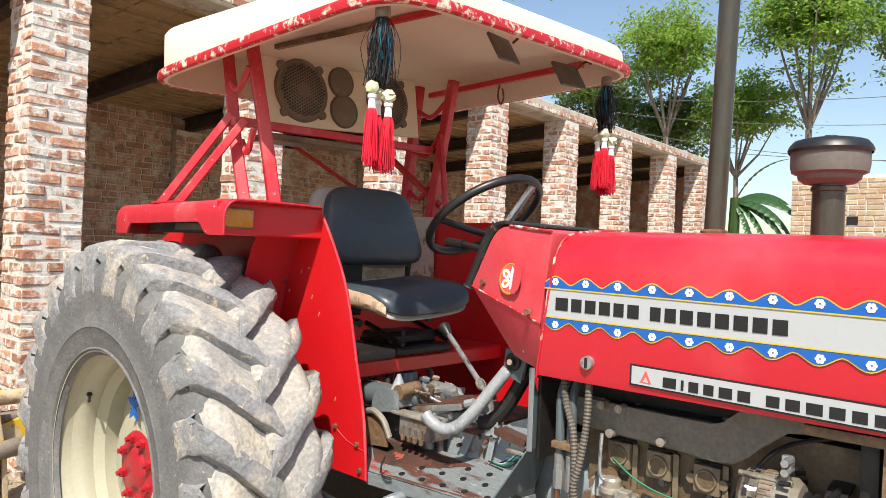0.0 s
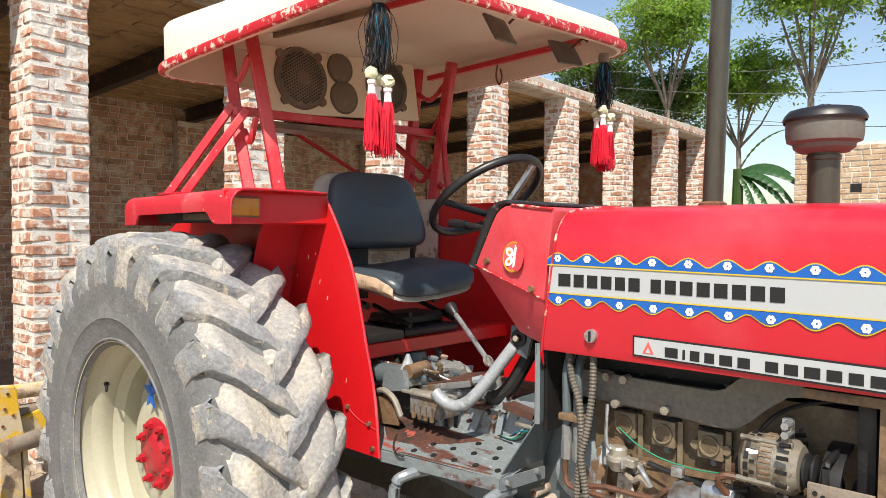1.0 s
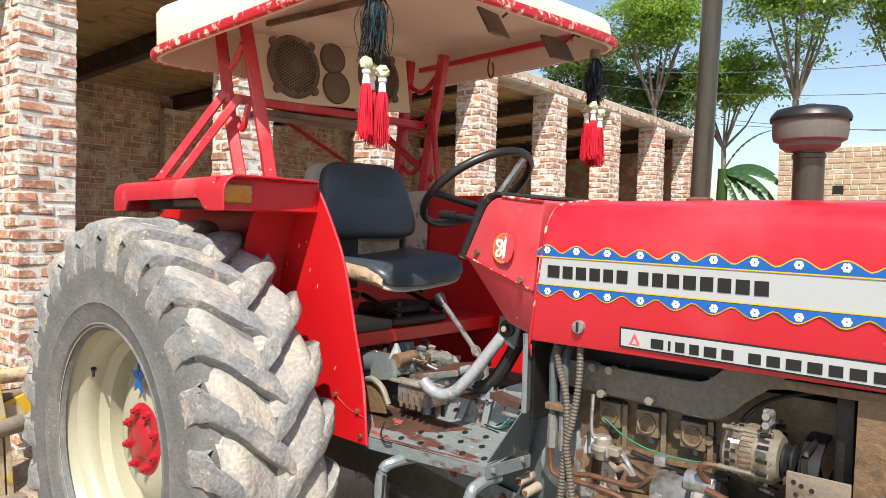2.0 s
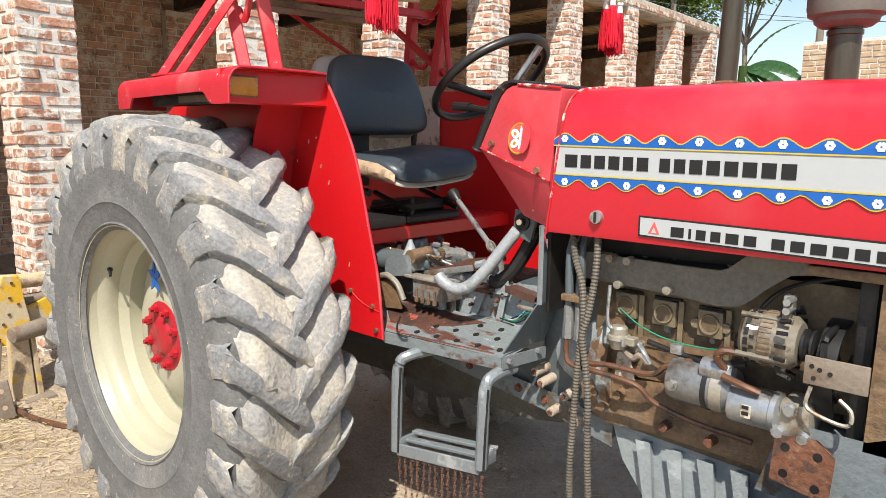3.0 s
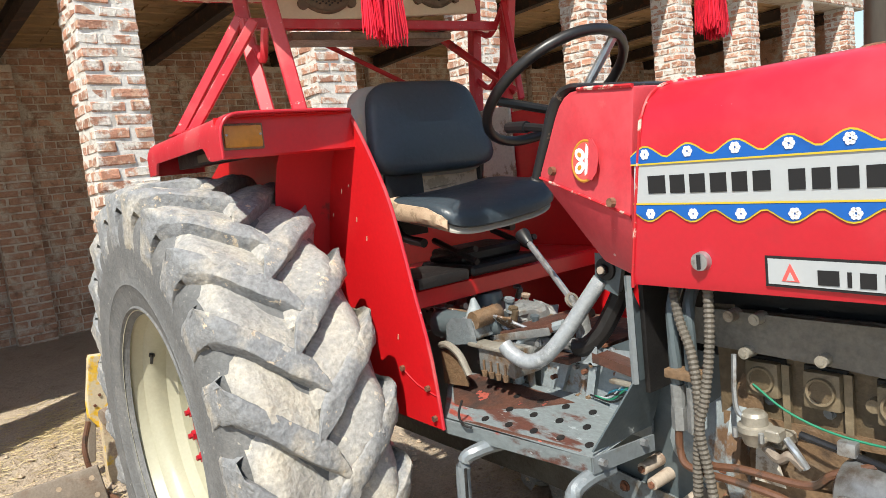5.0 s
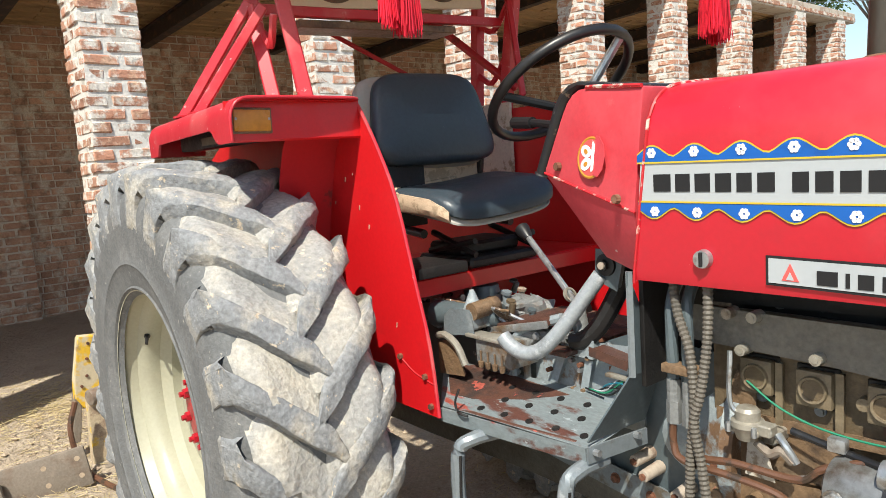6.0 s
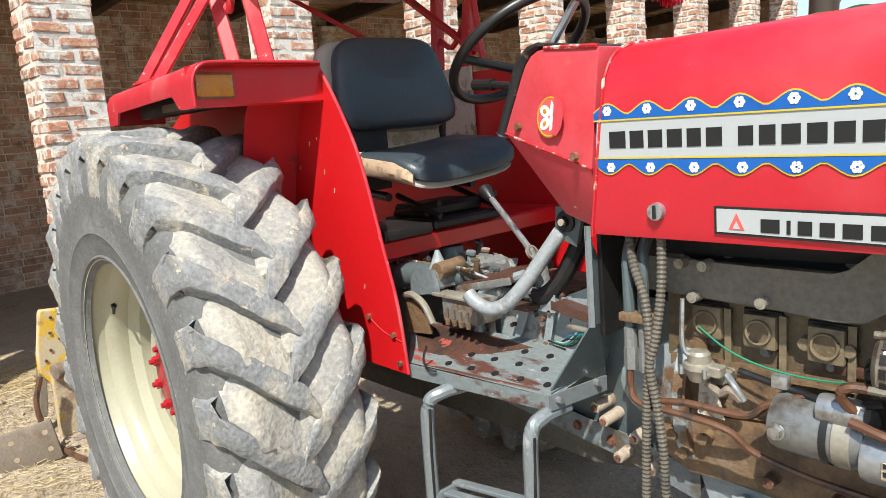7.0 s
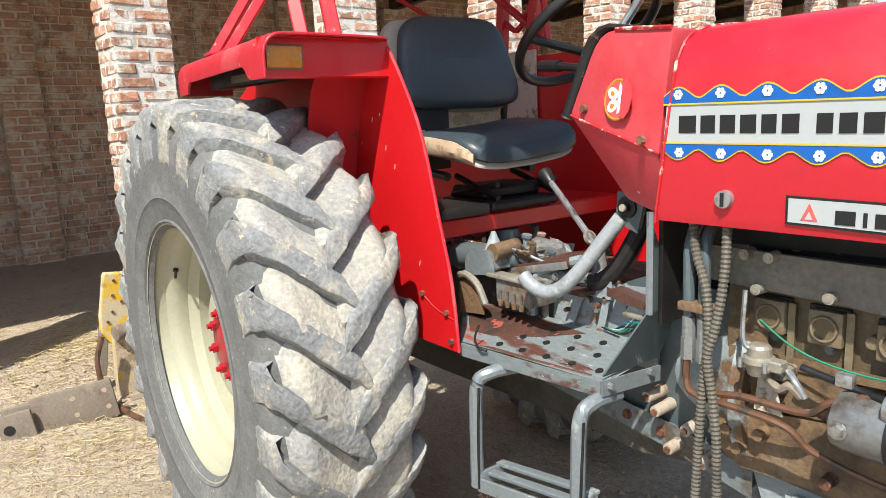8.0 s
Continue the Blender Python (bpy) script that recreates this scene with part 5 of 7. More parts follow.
# canopy on its frame
def make_canopy():
    c = new("canopy")
    c.parent = tractor
    C = pose(0.32, 0, 2.149, 2.7, -1.75, 0)
    HX, HY = 0.709, 0.682

    def ring(bm, inset, z):
        out = []
        for k in range(64):
            a = 2 * math.pi * (k + 0.5) / 64
            e = 0.22
            x = abs(math.cos(a)) ** e * math.copysign(HX - inset, math.cos(a))
            y = abs(math.sin(a)) ** e * math.copysign(HY - inset, math.sin(a))
            zz = z(x) if callable(z) else z
            out.append(bm.verts.new(C @ Vector((x, y, zz))))
        return out

    def skin(bm, rings):
        for a, b in zip(rings, rings[1:]):
            for k in range(64):
                bm.faces.new((a[k], a[(k + 1) % 64], b[(k + 1) % 64], b[k]))

    hs = lambda x: 0.15 - 0.048 * (x / HX)             # skirt taller at the back
    bm = B()
    rs = [ring(bm, 0.0185, -0.0015), ring(bm, 0.02, 0.03), ring(bm, 0.024, lambda x: hs(x) - 0.022), ring(bm, 0.034, lambda x: hs(x) - 0.006), ring(bm, 0.06, lambda x: hs(x) + 0.005),
          ring(bm, 0.18, lambda x: hs(x) + 0.02), ring(bm, 0.4, lambda x: hs(x) + 0.03)]
    skin(bm, rs)
    bm.faces.new(rs[-1])
    lin = [ring(bm, 0.03, -0.002), ring(bm, 0.045, lambda x: hs(x) - 0.035), ring(bm, 0.075, lambda x: hs(x) - 0.015), ring(bm, 0.4, lambda x: hs(x) - 0.002)]
    skin(bm, lin)
    bm.faces.new(lin[-1])
    skin(bm, [rs[0], lin[0]])
    part("canopy_shell", bm, CREAM, c, "cream sheet-metal canopy roof")
    bm = B()
    es = [ring(bm, 0.018, 0.030), ring(bm, 0.004, 0.030), ring(bm, 0.0, 0.018), ring(bm, 0.002, 0.002), ring(bm, 0.008, -0.003), ring(bm, 0.016, -0.002)]
    skin(bm, es + [es[0]])
    part("canopy_edge", bm, RED_CHIP, c, "chipped red rolled edge of the canopy")
    # ribs under the roof
    for xa, xb, m_ in ((-0.42, 0.22, BROWN_CAST), (0.22, 0.56, RED_DULL)):
        bm = box(B(), (xa, -0.265, 0.124), (xb, -0.245, 0.142))
        for v in bm.verts:
            v.co.z -= 0.048 * v.co.x / HX
        bmesh.ops.transform(bm, matrix=C, verts=bm.verts)
        part("roof_rib", bm, m_, c)
    for y, xe in ((-0.55, 0.30), (0.55, 0.50)):
        bm = box(B(), (-0.34, y - 0.014, 0.054), (xe, y + 0.014, 0.078), 0.003, C)
        part("side_rail", bm, RED_WORN, c)
    hook = tube(B(), [C @ Vector((0.12, 0.50, 0.04)), C @ Vector((0.11, 0.50, -0.01)), C @ Vector((0.125, 0.50, -0.045)), C @ Vector((0.14, 0.50, -0.02)), C @ Vector((0.135, 0.50, 0.02))], 0.004, 6)
    part("hook", hook, RUST, c)
    # posts
    def bent(pts, w=0.03):
        return soften(tube(B(), pts, w, 4, 1, soft=False), 0.004, 1)
    posts = [[(0.262, -0.482, 1.60), (0.222, -0.49, 1.78), (0.098, -0.50, 2.225)], [(0.135, -0.52, 1.60), (0.05, -0.52, 1.86), (-0.065, -0.50, 2.225)],
             [(0.05, 0.50, 1.62), (0.10, 0.50, 1.90), (0.17, 0.50, 2.27)], [(-0.12, 0.50, 1.62), (-0.10, 0.50, 1.85), (-0.05, 0.50, 2.27)]]
    for p in posts:
        part("post", bent(p), RED_WORN, c)
    for y, xs in ((-0.515, ((0.08, 1.86, 0.16, 1.90), (-0.02, 2.09, 0.115, 2.12))), (0.50, ((-0.10, 1.78, 0.06, 1.82), (-0.09, 1.98, 0.10, 2.03), (-0.06, 2.16, 0.13, 2.18)))):
        for x, z, x2, z2 in xs:
            part("gusset", tube(B(), [(x, y, z), ((x + x2) / 2, y, z - 0.045), (x2, y, z2)], 0.012, 6, 4), RED_WORN, c)
    for foot, top in (((-0.045, -0.742, 1.62), (0.04, -0.535, 1.955)), ((0.06, -0.735, 1.62), (0.115, -0.525, 1.93))):
        part("strut", bent([foot, top], 0.021), RED_WORN, c)
        part("strut_foot", soften(box(B(), (foot[0] - 0.035, foot[1] - 0.02, 1.621), (foot[0] + 0.035, foot[1] + 0.02, 1.629)), 0.003), RED_WORN, c)
    part("strut", bent([(-0.22, 0.34, 2.02), (0.10, 0.52, 1.70)], 0.018), RED_DULL, c)
    part("strut", bent([(0.12, 0.48, 2.03), (0.19, 0.46, 1.66)], 0.016), RED_WORN, c)
    part("strut", bent([(-0.15, -0.20, 1.94), (-0.1, 0.40, 1.66)], 0.011), RED_DULL, c)
    part("cross_bar", box(B(), (0.055, -0.50, 1.925), (0.085, 0.52, 1.957), 0.003, pose(0, 0, 0, 1.4, 0, 0)), RED_WORN, c)
    part("under_tray", box(B(), (-0.06, -0.34, 1.895), (0.07, 0.30, 1.92), 0.003, pose(0, 0, 0, 1.4, 0, 0)), BROWN_CAST, c)
    # loudspeaker panel
    P = pose(0.06, -0.045, 2.105, 4.5, -4, 0)
    part("speaker_panel", box(B(), (-0.008, -0.41, -0.14), (0.008, 0.42, 0.115), 0.003, P), CREAM_SHADE, c, "cream panel that holds the loudspeakers")
    for y, z, r in ((-0.215, 0.0, 0.122), (-0.018, 0.055, 0.062), (-0.012, -0.062, 0.068), (0.235, 0.0, 0.118)):
        Q = P @ pose(0.008, y, z, 0, 90, 0)
        sp = part("loudspeaker", lathe(B(), [(r, 0), (r, 0.008), (r * 0.96, 0.014), (r * 0.9, 0.010), (r * 0.6, 0.016), (0.0, 0.02)], Q, 36), SPEAKER, c, "dusty brown round loudspeaker grille")
        if r > 0.1:
            bm = B()
            for k in range(4):
                a = radians(45 + 90 * k)
                lug_b = cyl(B(), Q @ Vector((r * 1.02 * math.cos(a), r * 1.02 * math.sin(a), 0.0)), Q @ Vector((r * 1.02 * math.cos(a), r * 1.02 * math.sin(a), 0.012)), 0.018, 0.018, 10)
                part("speaker_lug", lug_b, SPEAKER, c)
            for i in range(-9, 10):
                for j in range(-9, 10):
                    x, w = i * r * 0.1 + (j % 2) * r * 0.05, j * r * 0.09
                    if math.hypot(x, w) < r * 0.82:
                        cyl(bm, Q @ Vector((x, w, 0.0145)), Q @ Vector((x, w, 0.0185)), r * 0.028, r * 0.028, 5)
            part("grille_dots", bm, BLACK_GREASE_SHADE, c)["kind"] = "stuff"
    # two visor mirrors under the front edge
    for x, y, z, rz in ((0.83, 0.02, 2.192, 8), (0.85, 0.395, 2.178, -6)):
        bm = soften(box(B(), (-0.006, -0.075, -0.055), (0.006, 0.075, 0.05)), 0.012)
        bmesh.ops.transform(bm, matrix=pose(x, y, z, 4, -28, rz), verts=bm.verts)
        part("mirror", bm, GLASS_D, c, "small dark cab mirror")
        part("mirror_arm", tube(B(), [(x, y + 0.05, z + 0.03), (x + 0.03, y + 0.07, z + 0.06), (x + 0.05, y + 0.08, z + 0.05)], 0.005, 6), RUST, c)


make_canopy()


# exhaust and air cleaner
bm = tube(B(), [(1.582, 0.0, 1.54), (1.592, 0.0, 1.85), (1.602, 0.0, 2.2), (1.608, 0.0, 2.30), (1.625, -0.01, 2.345), (1.665, -0.03, 2.375)], 0.0265, 18, 8)
part("exhaust_pipe", bm, EXHAUST, tractor, "tall weathered exhaust pipe")
part("exhaust_collar", lathe(B(), [(0.028, 0.0), (0.036, 0.0), (0.036, 0.03), (0.028, 0.035)], Matrix.Translation((1.583, 0, 1.545)), 20), RUST, tractor)
A = Matrix.Translation((1.855, 0.0, 0))
part("air_intake_stem", lathe(B(), [(0.036, 1.54), (0.036, 1.672), (0.039, 1.674), (0.039, 1.684), (0.036, 1.686), (0.036, 1.70)], A, 24), EXHAUST, tractor, "worn dark air intake stem")
ac = part("air_cleaner", lathe(B(), [(0.036, 1.69), (0.055, 1.692), (0.068, 1.702), (0.07, 1.712), (0.083, 1.718), (0.086, 1.735), (0.086, 1.768), (0.09, 1.772)], A, 36), AIRCAN, tractor, "round grey-brown air cleaner bowl")
part("cleaner_cap", lathe(B(), [(0.091, 1.765), (0.093, 1.772), (0.089, 1.782), (0.08, 1.793), (0.07, 1.796), (0.045, 1.801), (0.018, 1.802), (0.014, 1.808), (0.0, 1.808)], A, 36), BLACK, tractor, "dark domed air cleaner cap")


# step, ladder and gusset
def make_step():
    z = 0.820
    quad = [(0.728, -0.438), (1.168, -0.388), (1.186, -0.22), (1.0, -0.20), (0.52, -0.25)]

    def rise(bm):
        """The plate climbs from its front edge towards the back."""
        for v in bm.verts:
            edge_y = -0.438 + 0.114 * (v.co.x - 0.728)
            v.co.z += 0.22 * max(0.0, v.co.y - edge_y)
        return bm
    bm = soften(prism(B(), quad, z - 0.006, z, "z"), 0.002, 1)
    st = part("step_plate", rise(bm), GREY_RUST, tractor, "rusty grey step plate with drain holes")
    bm = prism(B(), [(0.728, -0.438), (1.168, -0.388), (1.167, -0.394), (0.738, -0.444), (0.716, -0.428), (0.724, -0.426)], z - 0.034, z + 0.001, "z")
    part("step_skirt", bm, GREY_RUST, st, smooth=False)
    part("bare_strip", rise(soften(prism(B(), [(0.79, -0.422), (0.90, -0.413), (1.13, -0.384), (1.13, -0.377), (0.96, -0.398), (0.83, -0.410)], z + 0.0002, z + 0.0014, "z"), 0.0006, 1)), DARK_RUST, st, "rusty scraped strip along the edge")
    part("bare_strip", rise(prism(B(), [(0.70, -0.38), (0.78, -0.37), (0.90, -0.31), (0.99, -0.24), (0.80, -0.235), (0.60, -0.262), (0.62, -0.32)], z + 0.0002, z + 0.0012, "z")), DARK_RUST, st, "dark rust over the back of the plate")
    for i in range(5):
        for j in range(3):
            u, w = 0.24 + 0.17 * i + 0.06 * (j % 2), 0.035 + 0.055 * j
            x = 0.728 + 0.44 * u
            y = -0.438 + 0.114 * (x - 0.728) + w
            # no opening: a black disc paints the shade of each drain hole
            hb = cyl(B(), (x, y, z - 0.004), (x, y, z + 0.0022), 0.0095, 0.0095, 16)
            part("drain_hole", rise(hb), BLACK_GREASE_SHADE, st)
    wire = tube(B(), [(0.80, -0.43, z + 0.06), (0.795, -0.44, z + 0.03), (0.80, -0.44, z + 0.008), (0.82, -0.445, z + 0.005), (0.84, -0.44, z + 0.003)], 0.003, 6)
    part("wire_scrap", wire, BLACK_GREASE_SHADE, st)
    # hanging ladder
    lad = new("step_ladder")
    lad.parent = tractor
    lad["label"] = "grey tubular hanging step"
    for pts in ([(0.885, -0.37, 0.778), (0.862, -0.45, 0.774), (0.842, -0.478, 0.742), (0.838, -0.482, 0.62), (0.835, -0.482, 0.470)],
                [(1.165, -0.33, 0.778), (1.158, -0.405, 0.774), (1.15, -0.44, 0.742), (1.148, -0.446, 0.62), (1.145, -0.448, 0.504)]):
        part("side_tube", tube(B(), pts, 0.0175, 10, 5), TUBE, lad)
        # a black bead on the round tube paints a groove's shade
        part("side_groove", tube(B(), [(x + 0.0155, y - 0.007, z) for x, y, z in pts[2:]], 0.0035, 6, 3), BLACK_GREASE_SHADE, lad, "black bead that paints the shade of a groove along the tube")
    for y, z, wide, low, high in ((-0.412, 0.512, 0.013, 0.006, 0.005), (-0.450, 0.500, 0.013, 0.006, 0.005), (-0.486, 0.488, 0.0045, 0.030, 0.008)):
        bm = soften(box(B(), (0.842, y - wide, z - low), (1.142, y + wide, z + high)), 0.002, 1)
        for v in bm.verts:
            v.co.y += 0.11 * (v.co.x - 0.836)
            v.co.z += 0.09 * (v.co.x - 0.842)
        part("tread_bar", bm, TUBE, lad, smooth=False)
    for x, y, z in ((0.848, -0.449, 0.0), (1.134, -0.416, 0.026)):
        part("tread_end", soften(box(B(), (x - 0.006, y - 0.038, z + 0.470), (x + 0.006, y + 0.046, z + 0.512)), 0.004), TUBE, lad)
    r = random.Random(31)
    for k in range(14):
        x = 0.85 + 0.3 * k / 13
        y = -0.484 + 0.11 * (x - 0.836)
        bm = B()
        n = r.randint(8, 13)
        for q in range(n):
            lathe(bm, [(0.004, -0.0018), (0.0055, 0.0), (0.004, 0.0018), (0.0028, 0.0)], Matrix.Translation((x + r.uniform(-0.003, 0.003), y, 0.452 + 0.09 * (x - 0.842) - q * 0.0125)) @ pose(0, 0, 0, 90, 0, 90 * (q % 2) + 20), 8, close=True)
        part("chain_strand", bm, RUST, lad, "rusty hanging chain")
    # folded gusset between step and console: an upright wing and a sloping foot
    A, Bc, C, D, E = (1.246, -0.334, 1.196), (1.240, -0.330, 0.976), (1.236, -0.212, 0.974), (1.192, -0.22, 0.842), (1.170, -0.388, 0.832)
    bm = B()
    for loop in ((A, Bc, C), (Bc, E, D, C)):
        n = (Vector(loop[1]) - Vector(loop[0])).cross(Vector(loop[2]) - Vector(loop[0])).normalized()
        a = [bm.verts.new(p) for p in loop]
        b = [bm.verts.new(Vector(p) - n * 0.004) for p in loop]
        bm.faces.new(a)
        bm.faces.new(b)
        for k in range(len(loop)):
            bm.faces.new((a[k], a[(k + 1) % len(loop)], b[(k + 1) % len(loop)], b[k]))
    g = part("gusset_plate", bm, GREY, tractor, "folded grey gusset plate", smooth=False)
    bm = prism(B(), [(1.240, -0.3335), (1.246, -0.3335), (1.252, -0.327), (1.244, -0.327)], 0.976, 1.196, "z")
    part("gusset_edge", bm, TUBE, g, "pale worn edge", smooth=False)
    bm = prism(B(), [(1.172, -0.396), (1.196, -0.226), (1.201, -0.226), (1.177, -0.397)], 0.790, 0.826, "z")
    part("gusset_foot", bm, TUBE, g, smooth=False)
    for x, y, zz in ((1.181, -0.378, 0.812), (1.196, -0.262, 0.82), (1.240, -0.234, 0.985)):
        part("bolt", cyl(B(), (x - 0.002, y, zz), (x + 0.012, y, zz), 0.008, 0.008, 6), STEEL, g, smooth=False)


make_step()


# gearbox region
def bolt(x, y, z, r, parent, material=None, nx=0, ny=-1, nz=0):
    d = Vector((nx, ny, nz))
    c = Vector((x, y, z))
    bm = cyl(B(), c, c + d * r * 0.9, r, r, 6)
    cyl(bm, c - d * 0.002, c + d * 0.002, r * 1.35, r * 1.35, 12)
    part("bolt", bm, material or STEEL, parent, smooth=False)


def casting(outline, y0, y1, bev=0.012):
    return soften(prism(B(), outline, y0, y1), bev, 2)


def make_gearbox():
    gb = part("gearbox", casting([(-0.32, 0.60), (0.30, 0.66), (0.75, 0.70), (1.25, 0.66), (1.36, 0.62), (1.36, 0.98), (1.15, 1.0), (0.98, 0.93), (0.70, 0.93), (0.30, 0.98), (-0.32, 0.96)], -0.17, 0.17, 0.025), GREY, tractor, "blue-grey gearbox and axle housing with oil and rust")
    ax = lathe(B(), [(0.15, -0.30), (0.15, -0.22), (0.12, -0.18), (0.11, 0.18), (0.12, 0.22), (0.15, 0.30)], pose(0, -0.34, 0.73, -90), 24)
    part("axle_trumpet", ax, GREY, gb)
    ax = lathe(B(), [(0.15, -0.30), (0.15, -0.22), (0.12, -0.18), (0.11, 0.18), (0.12, 0.22), (0.15, 0.30)], pose(0, 0.34, 0.73, -90), 24)
    part("axle_trumpet", ax, GREY, gb)
    # cover plates
    part("gearbox_belly", casting([(-0.32, 0.572), (0.30, 0.575), (0.75, 0.588), (1.10, 0.580), (1.20, 0.60), (1.20, 0.74), (-0.32, 0.72)], -0.155, 0.155, 0.03), OLIVE, gb, "oily olive-grey underside of the gearbox")
    for x in (0.62, 0.72, 0.80):
        part("belly_boss", soften(cyl(B(), (x, -0.15, 0.66), (x, -0.185, 0.66), 0.022, 0.020, 16), 0.003), OLIVE, gb)
    # side cover, pads and ribs: SUMP's paler tone paints in sunlight on the housing
    part("side_cover", casting([(0.83, 0.80), (1.16, 0.80), (1.16, 0.985), (0.85, 0.965)], -0.19, -0.165, 0.008), SUMP, gb, "blue-grey side of the gearbox, paler to stand for sun on it")
    part("raised_pad", casting([(0.99, 0.955), (1.045, 0.955), (1.045, 0.99), (0.99, 0.99)], -0.215, -0.185, 0.006), SUMP, gb)
    part("side_bracket", casting([(1.085, 0.85), (1.15, 0.85), (1.165, 0.945), (1.115, 0.95), (1.10, 0.92)], -0.225, -0.19, 0.005), SUMP, gb)
    part("side_bracket", casting([(1.06, 0.97), (1.16, 0.955), (1.165, 0.968), (1.06, 0.985)], -0.24, -0.17, 0.004), DARK_RUST, gb)
    part("side_rib", casting([(0.90, 0.86), (0.915, 0.86), (0.975, 1.0), (0.96, 1.0)], -0.208, -0.18, 0.004), SUMP, gb)
    part("side_rib", casting([(1.0, 0.86), (1.015, 0.86), (1.035, 0.94), (1.02, 0.94)], -0.208, -0.18, 0.004), SUMP, gb)
    part("top_cover", soften(box(B(), (0.62, -0.19, 0.925), (0.98, 0.15, 0.965)), 0.01), RUST, gb, "rust-stained gearbox top cover")
    bm = B()
    tube(bm, [(0.77, -0.215, 0.83), (0.775, -0.215, 0.92), (0.81, -0.215, 0.97), (0.88, -0.215, 0.985), (0.97, -0.21, 0.99)], 0.016, 8)
    part("cover_flange", bm, ENGINE_GREY, gb)
    rnd = random.Random(21)
    # control block with hanging fittings
    part("valve_block", soften(box(B(), (0.72, -0.30, 0.905), (0.855, -0.20, 0.975)), 0.006), ENGINE_GREY, gb)
    for k in range(4):
        x = 0.745 + 0.027 * k
        bm = cyl(B(), (x, -0.305, 0.94), (x, -0.305, 0.91), 0.003, 0.003, 6)
        cyl(bm, (x, -0.305, 0.912), (x, -0.305, 0.896), 0.009, 0.007, 8)
        part("fitting", bm, BROWN_CAST, gb)
    part("lever_bracket", soften(box(B(), (0.69, -0.31, 0.970), (0.855, -0.26, 0.980)), 0.004), ALU, gb)
    bm = B()
    tube(bm, [(0.60, -0.33, 0.965), (0.64, -0.335, 0.972), (0.685, -0.335, 0.95), (0.71, -0.33, 0.90)], 0.010, 8)
    part("quadrant", bm, ALU, gb)
    part("quadrant_plate", casting([(0.60, 0.86), (0.70, 0.87), (0.675, 0.935), (0.64, 0.955), (0.60, 0.945)], -0.33, -0.322, 0.003), BROWN_CAST, gb)
    part("front_housing", soften(prism(B(), [(0.595, 0.965), (0.71, 0.985), (0.70, 1.035), (0.625, 1.03), (0.60, 1.01)], -0.30, -0.20), 0.008), BELL, gb)
    part("pump_body", soften(cyl(B(), (0.50, -0.26, 1.0), (0.72, -0.20, 1.01), 0.04, 0.035, 14), 0.006), GREY, gb)
    part("pump_body", soften(cyl(B(), (0.50, -0.06, 0.98), (0.50, -0.06, 1.055), 0.05, 0.042, 16), 0.008), GREY, gb)
    cover = soften(box(B(), (-0.15, -0.075, -0.010), (0.15, 0.085, 0.012)), 0.006)
    bmesh.ops.transform(cover, matrix=pose(0.79, -0.155, 1.0, 4, -13, -6), verts=cover.verts)
    part("sloping_cover", cover, DARK_RUST, gb, "rust-brown sloping gearbox cover")
    rim = soften(box(B(), (-0.155, -0.084, -0.014), (0.155, -0.074, 0.006)), 0.003)
    bmesh.ops.transform(rim, matrix=pose(0.79, -0.155, 1.0, 4, -13, -6), verts=rim.verts)
    part("cover_rim", rim, ENGINE_GREY, gb)
    for k in range(46):
        x, y, z = rnd.uniform(0.30, 0.80), rnd.uniform(-0.24, 0.06), rnd.uniform(0.95, 1.03)
        s = rnd.uniform(0.008, 0.02)
        bm = B()
        if k % 3 == 0:
            cyl(bm, (x, y, z - s), (x + rnd.uniform(-0.02, 0.02), y, z + s), s * 0.7, s * 0.6, 10)
            cyl(bm, (x, y, z + s), (x + 0.002, y, z + s * 1.5), s * 0.9, s * 0.9, 6)
        elif k % 3 == 1:
            cyl(bm, (x - 2 * s, y, z), (x + 2 * s, y - rnd.uniform(0, 0.04), z + 0.01), s * 0.4, s * 0.4, 8)
            cyl(bm, (x + 1.8 * s, y - 0.02, z + 0.01), (x + 2.2 * s, y - 0.02, z + 0.011), s * 0.8, s * 0.8, 8)
        else:
            bmesh.ops.create_icosphere(bm, subdivisions=2, radius=s * 1.3, matrix=Matrix.Translation((x, y, z)) @ Matrix.Diagonal((1.3, 1.0, 0.6, 1)))
            for v in bm.verts:
                v.co += Vector((noise.noise(v.co * 60), noise.noise(v.co * 60 + Vector((7, 0, 0))), noise.noise(v.co * 60 + Vector((0, 7, 0))))) * s * 0.7
        part("fitting", bm, rnd.choice((ENGINE_GREY, GREY, GREY, ENGINE, RUST, BLACK_GREASE_SHADE, BLACK_GREASE_SHADE, BELL, BOSS)), gb, angle=25)
    for k in range(14):
        x = rnd.uniform(0.48, 0.75)
        bm = tube(B(), [(x, -0.2, 1.0), (x + rnd.uniform(-0.08, 0.08), -0.24, 1.04), (x + rnd.uniform(0.0, 0.15), -0.22, 1.02), (x + rnd.uniform(0.1, 0.3), -0.2, 0.98)], 0.0045, 6)
        part("small_pipe", bm, rnd.choice((BROWN_CAST, STEEL, RUST)), gb)
    for x, y, z in ((0.70, -0.192, 0.945), (0.80, -0.192, 0.945), (0.90, -0.192, 0.945), (0.78, -0.232, 0.86), (0.80, -0.232, 0.92), (0.88, -0.232, 0.985), (1.07, -0.186, 0.98), (1.08, -0.186, 0.86)):
        bolt(x, y, z, 0.008, gb)
    bm = B()
    tube(bm, [(0.79, -0.225, 0.84), (0.785, -0.225, 0.93), (0.815, -0.225, 0.985), (0.875, -0.222, 1.012), (0.96, -0.22, 1.04)], 0.013, 8)
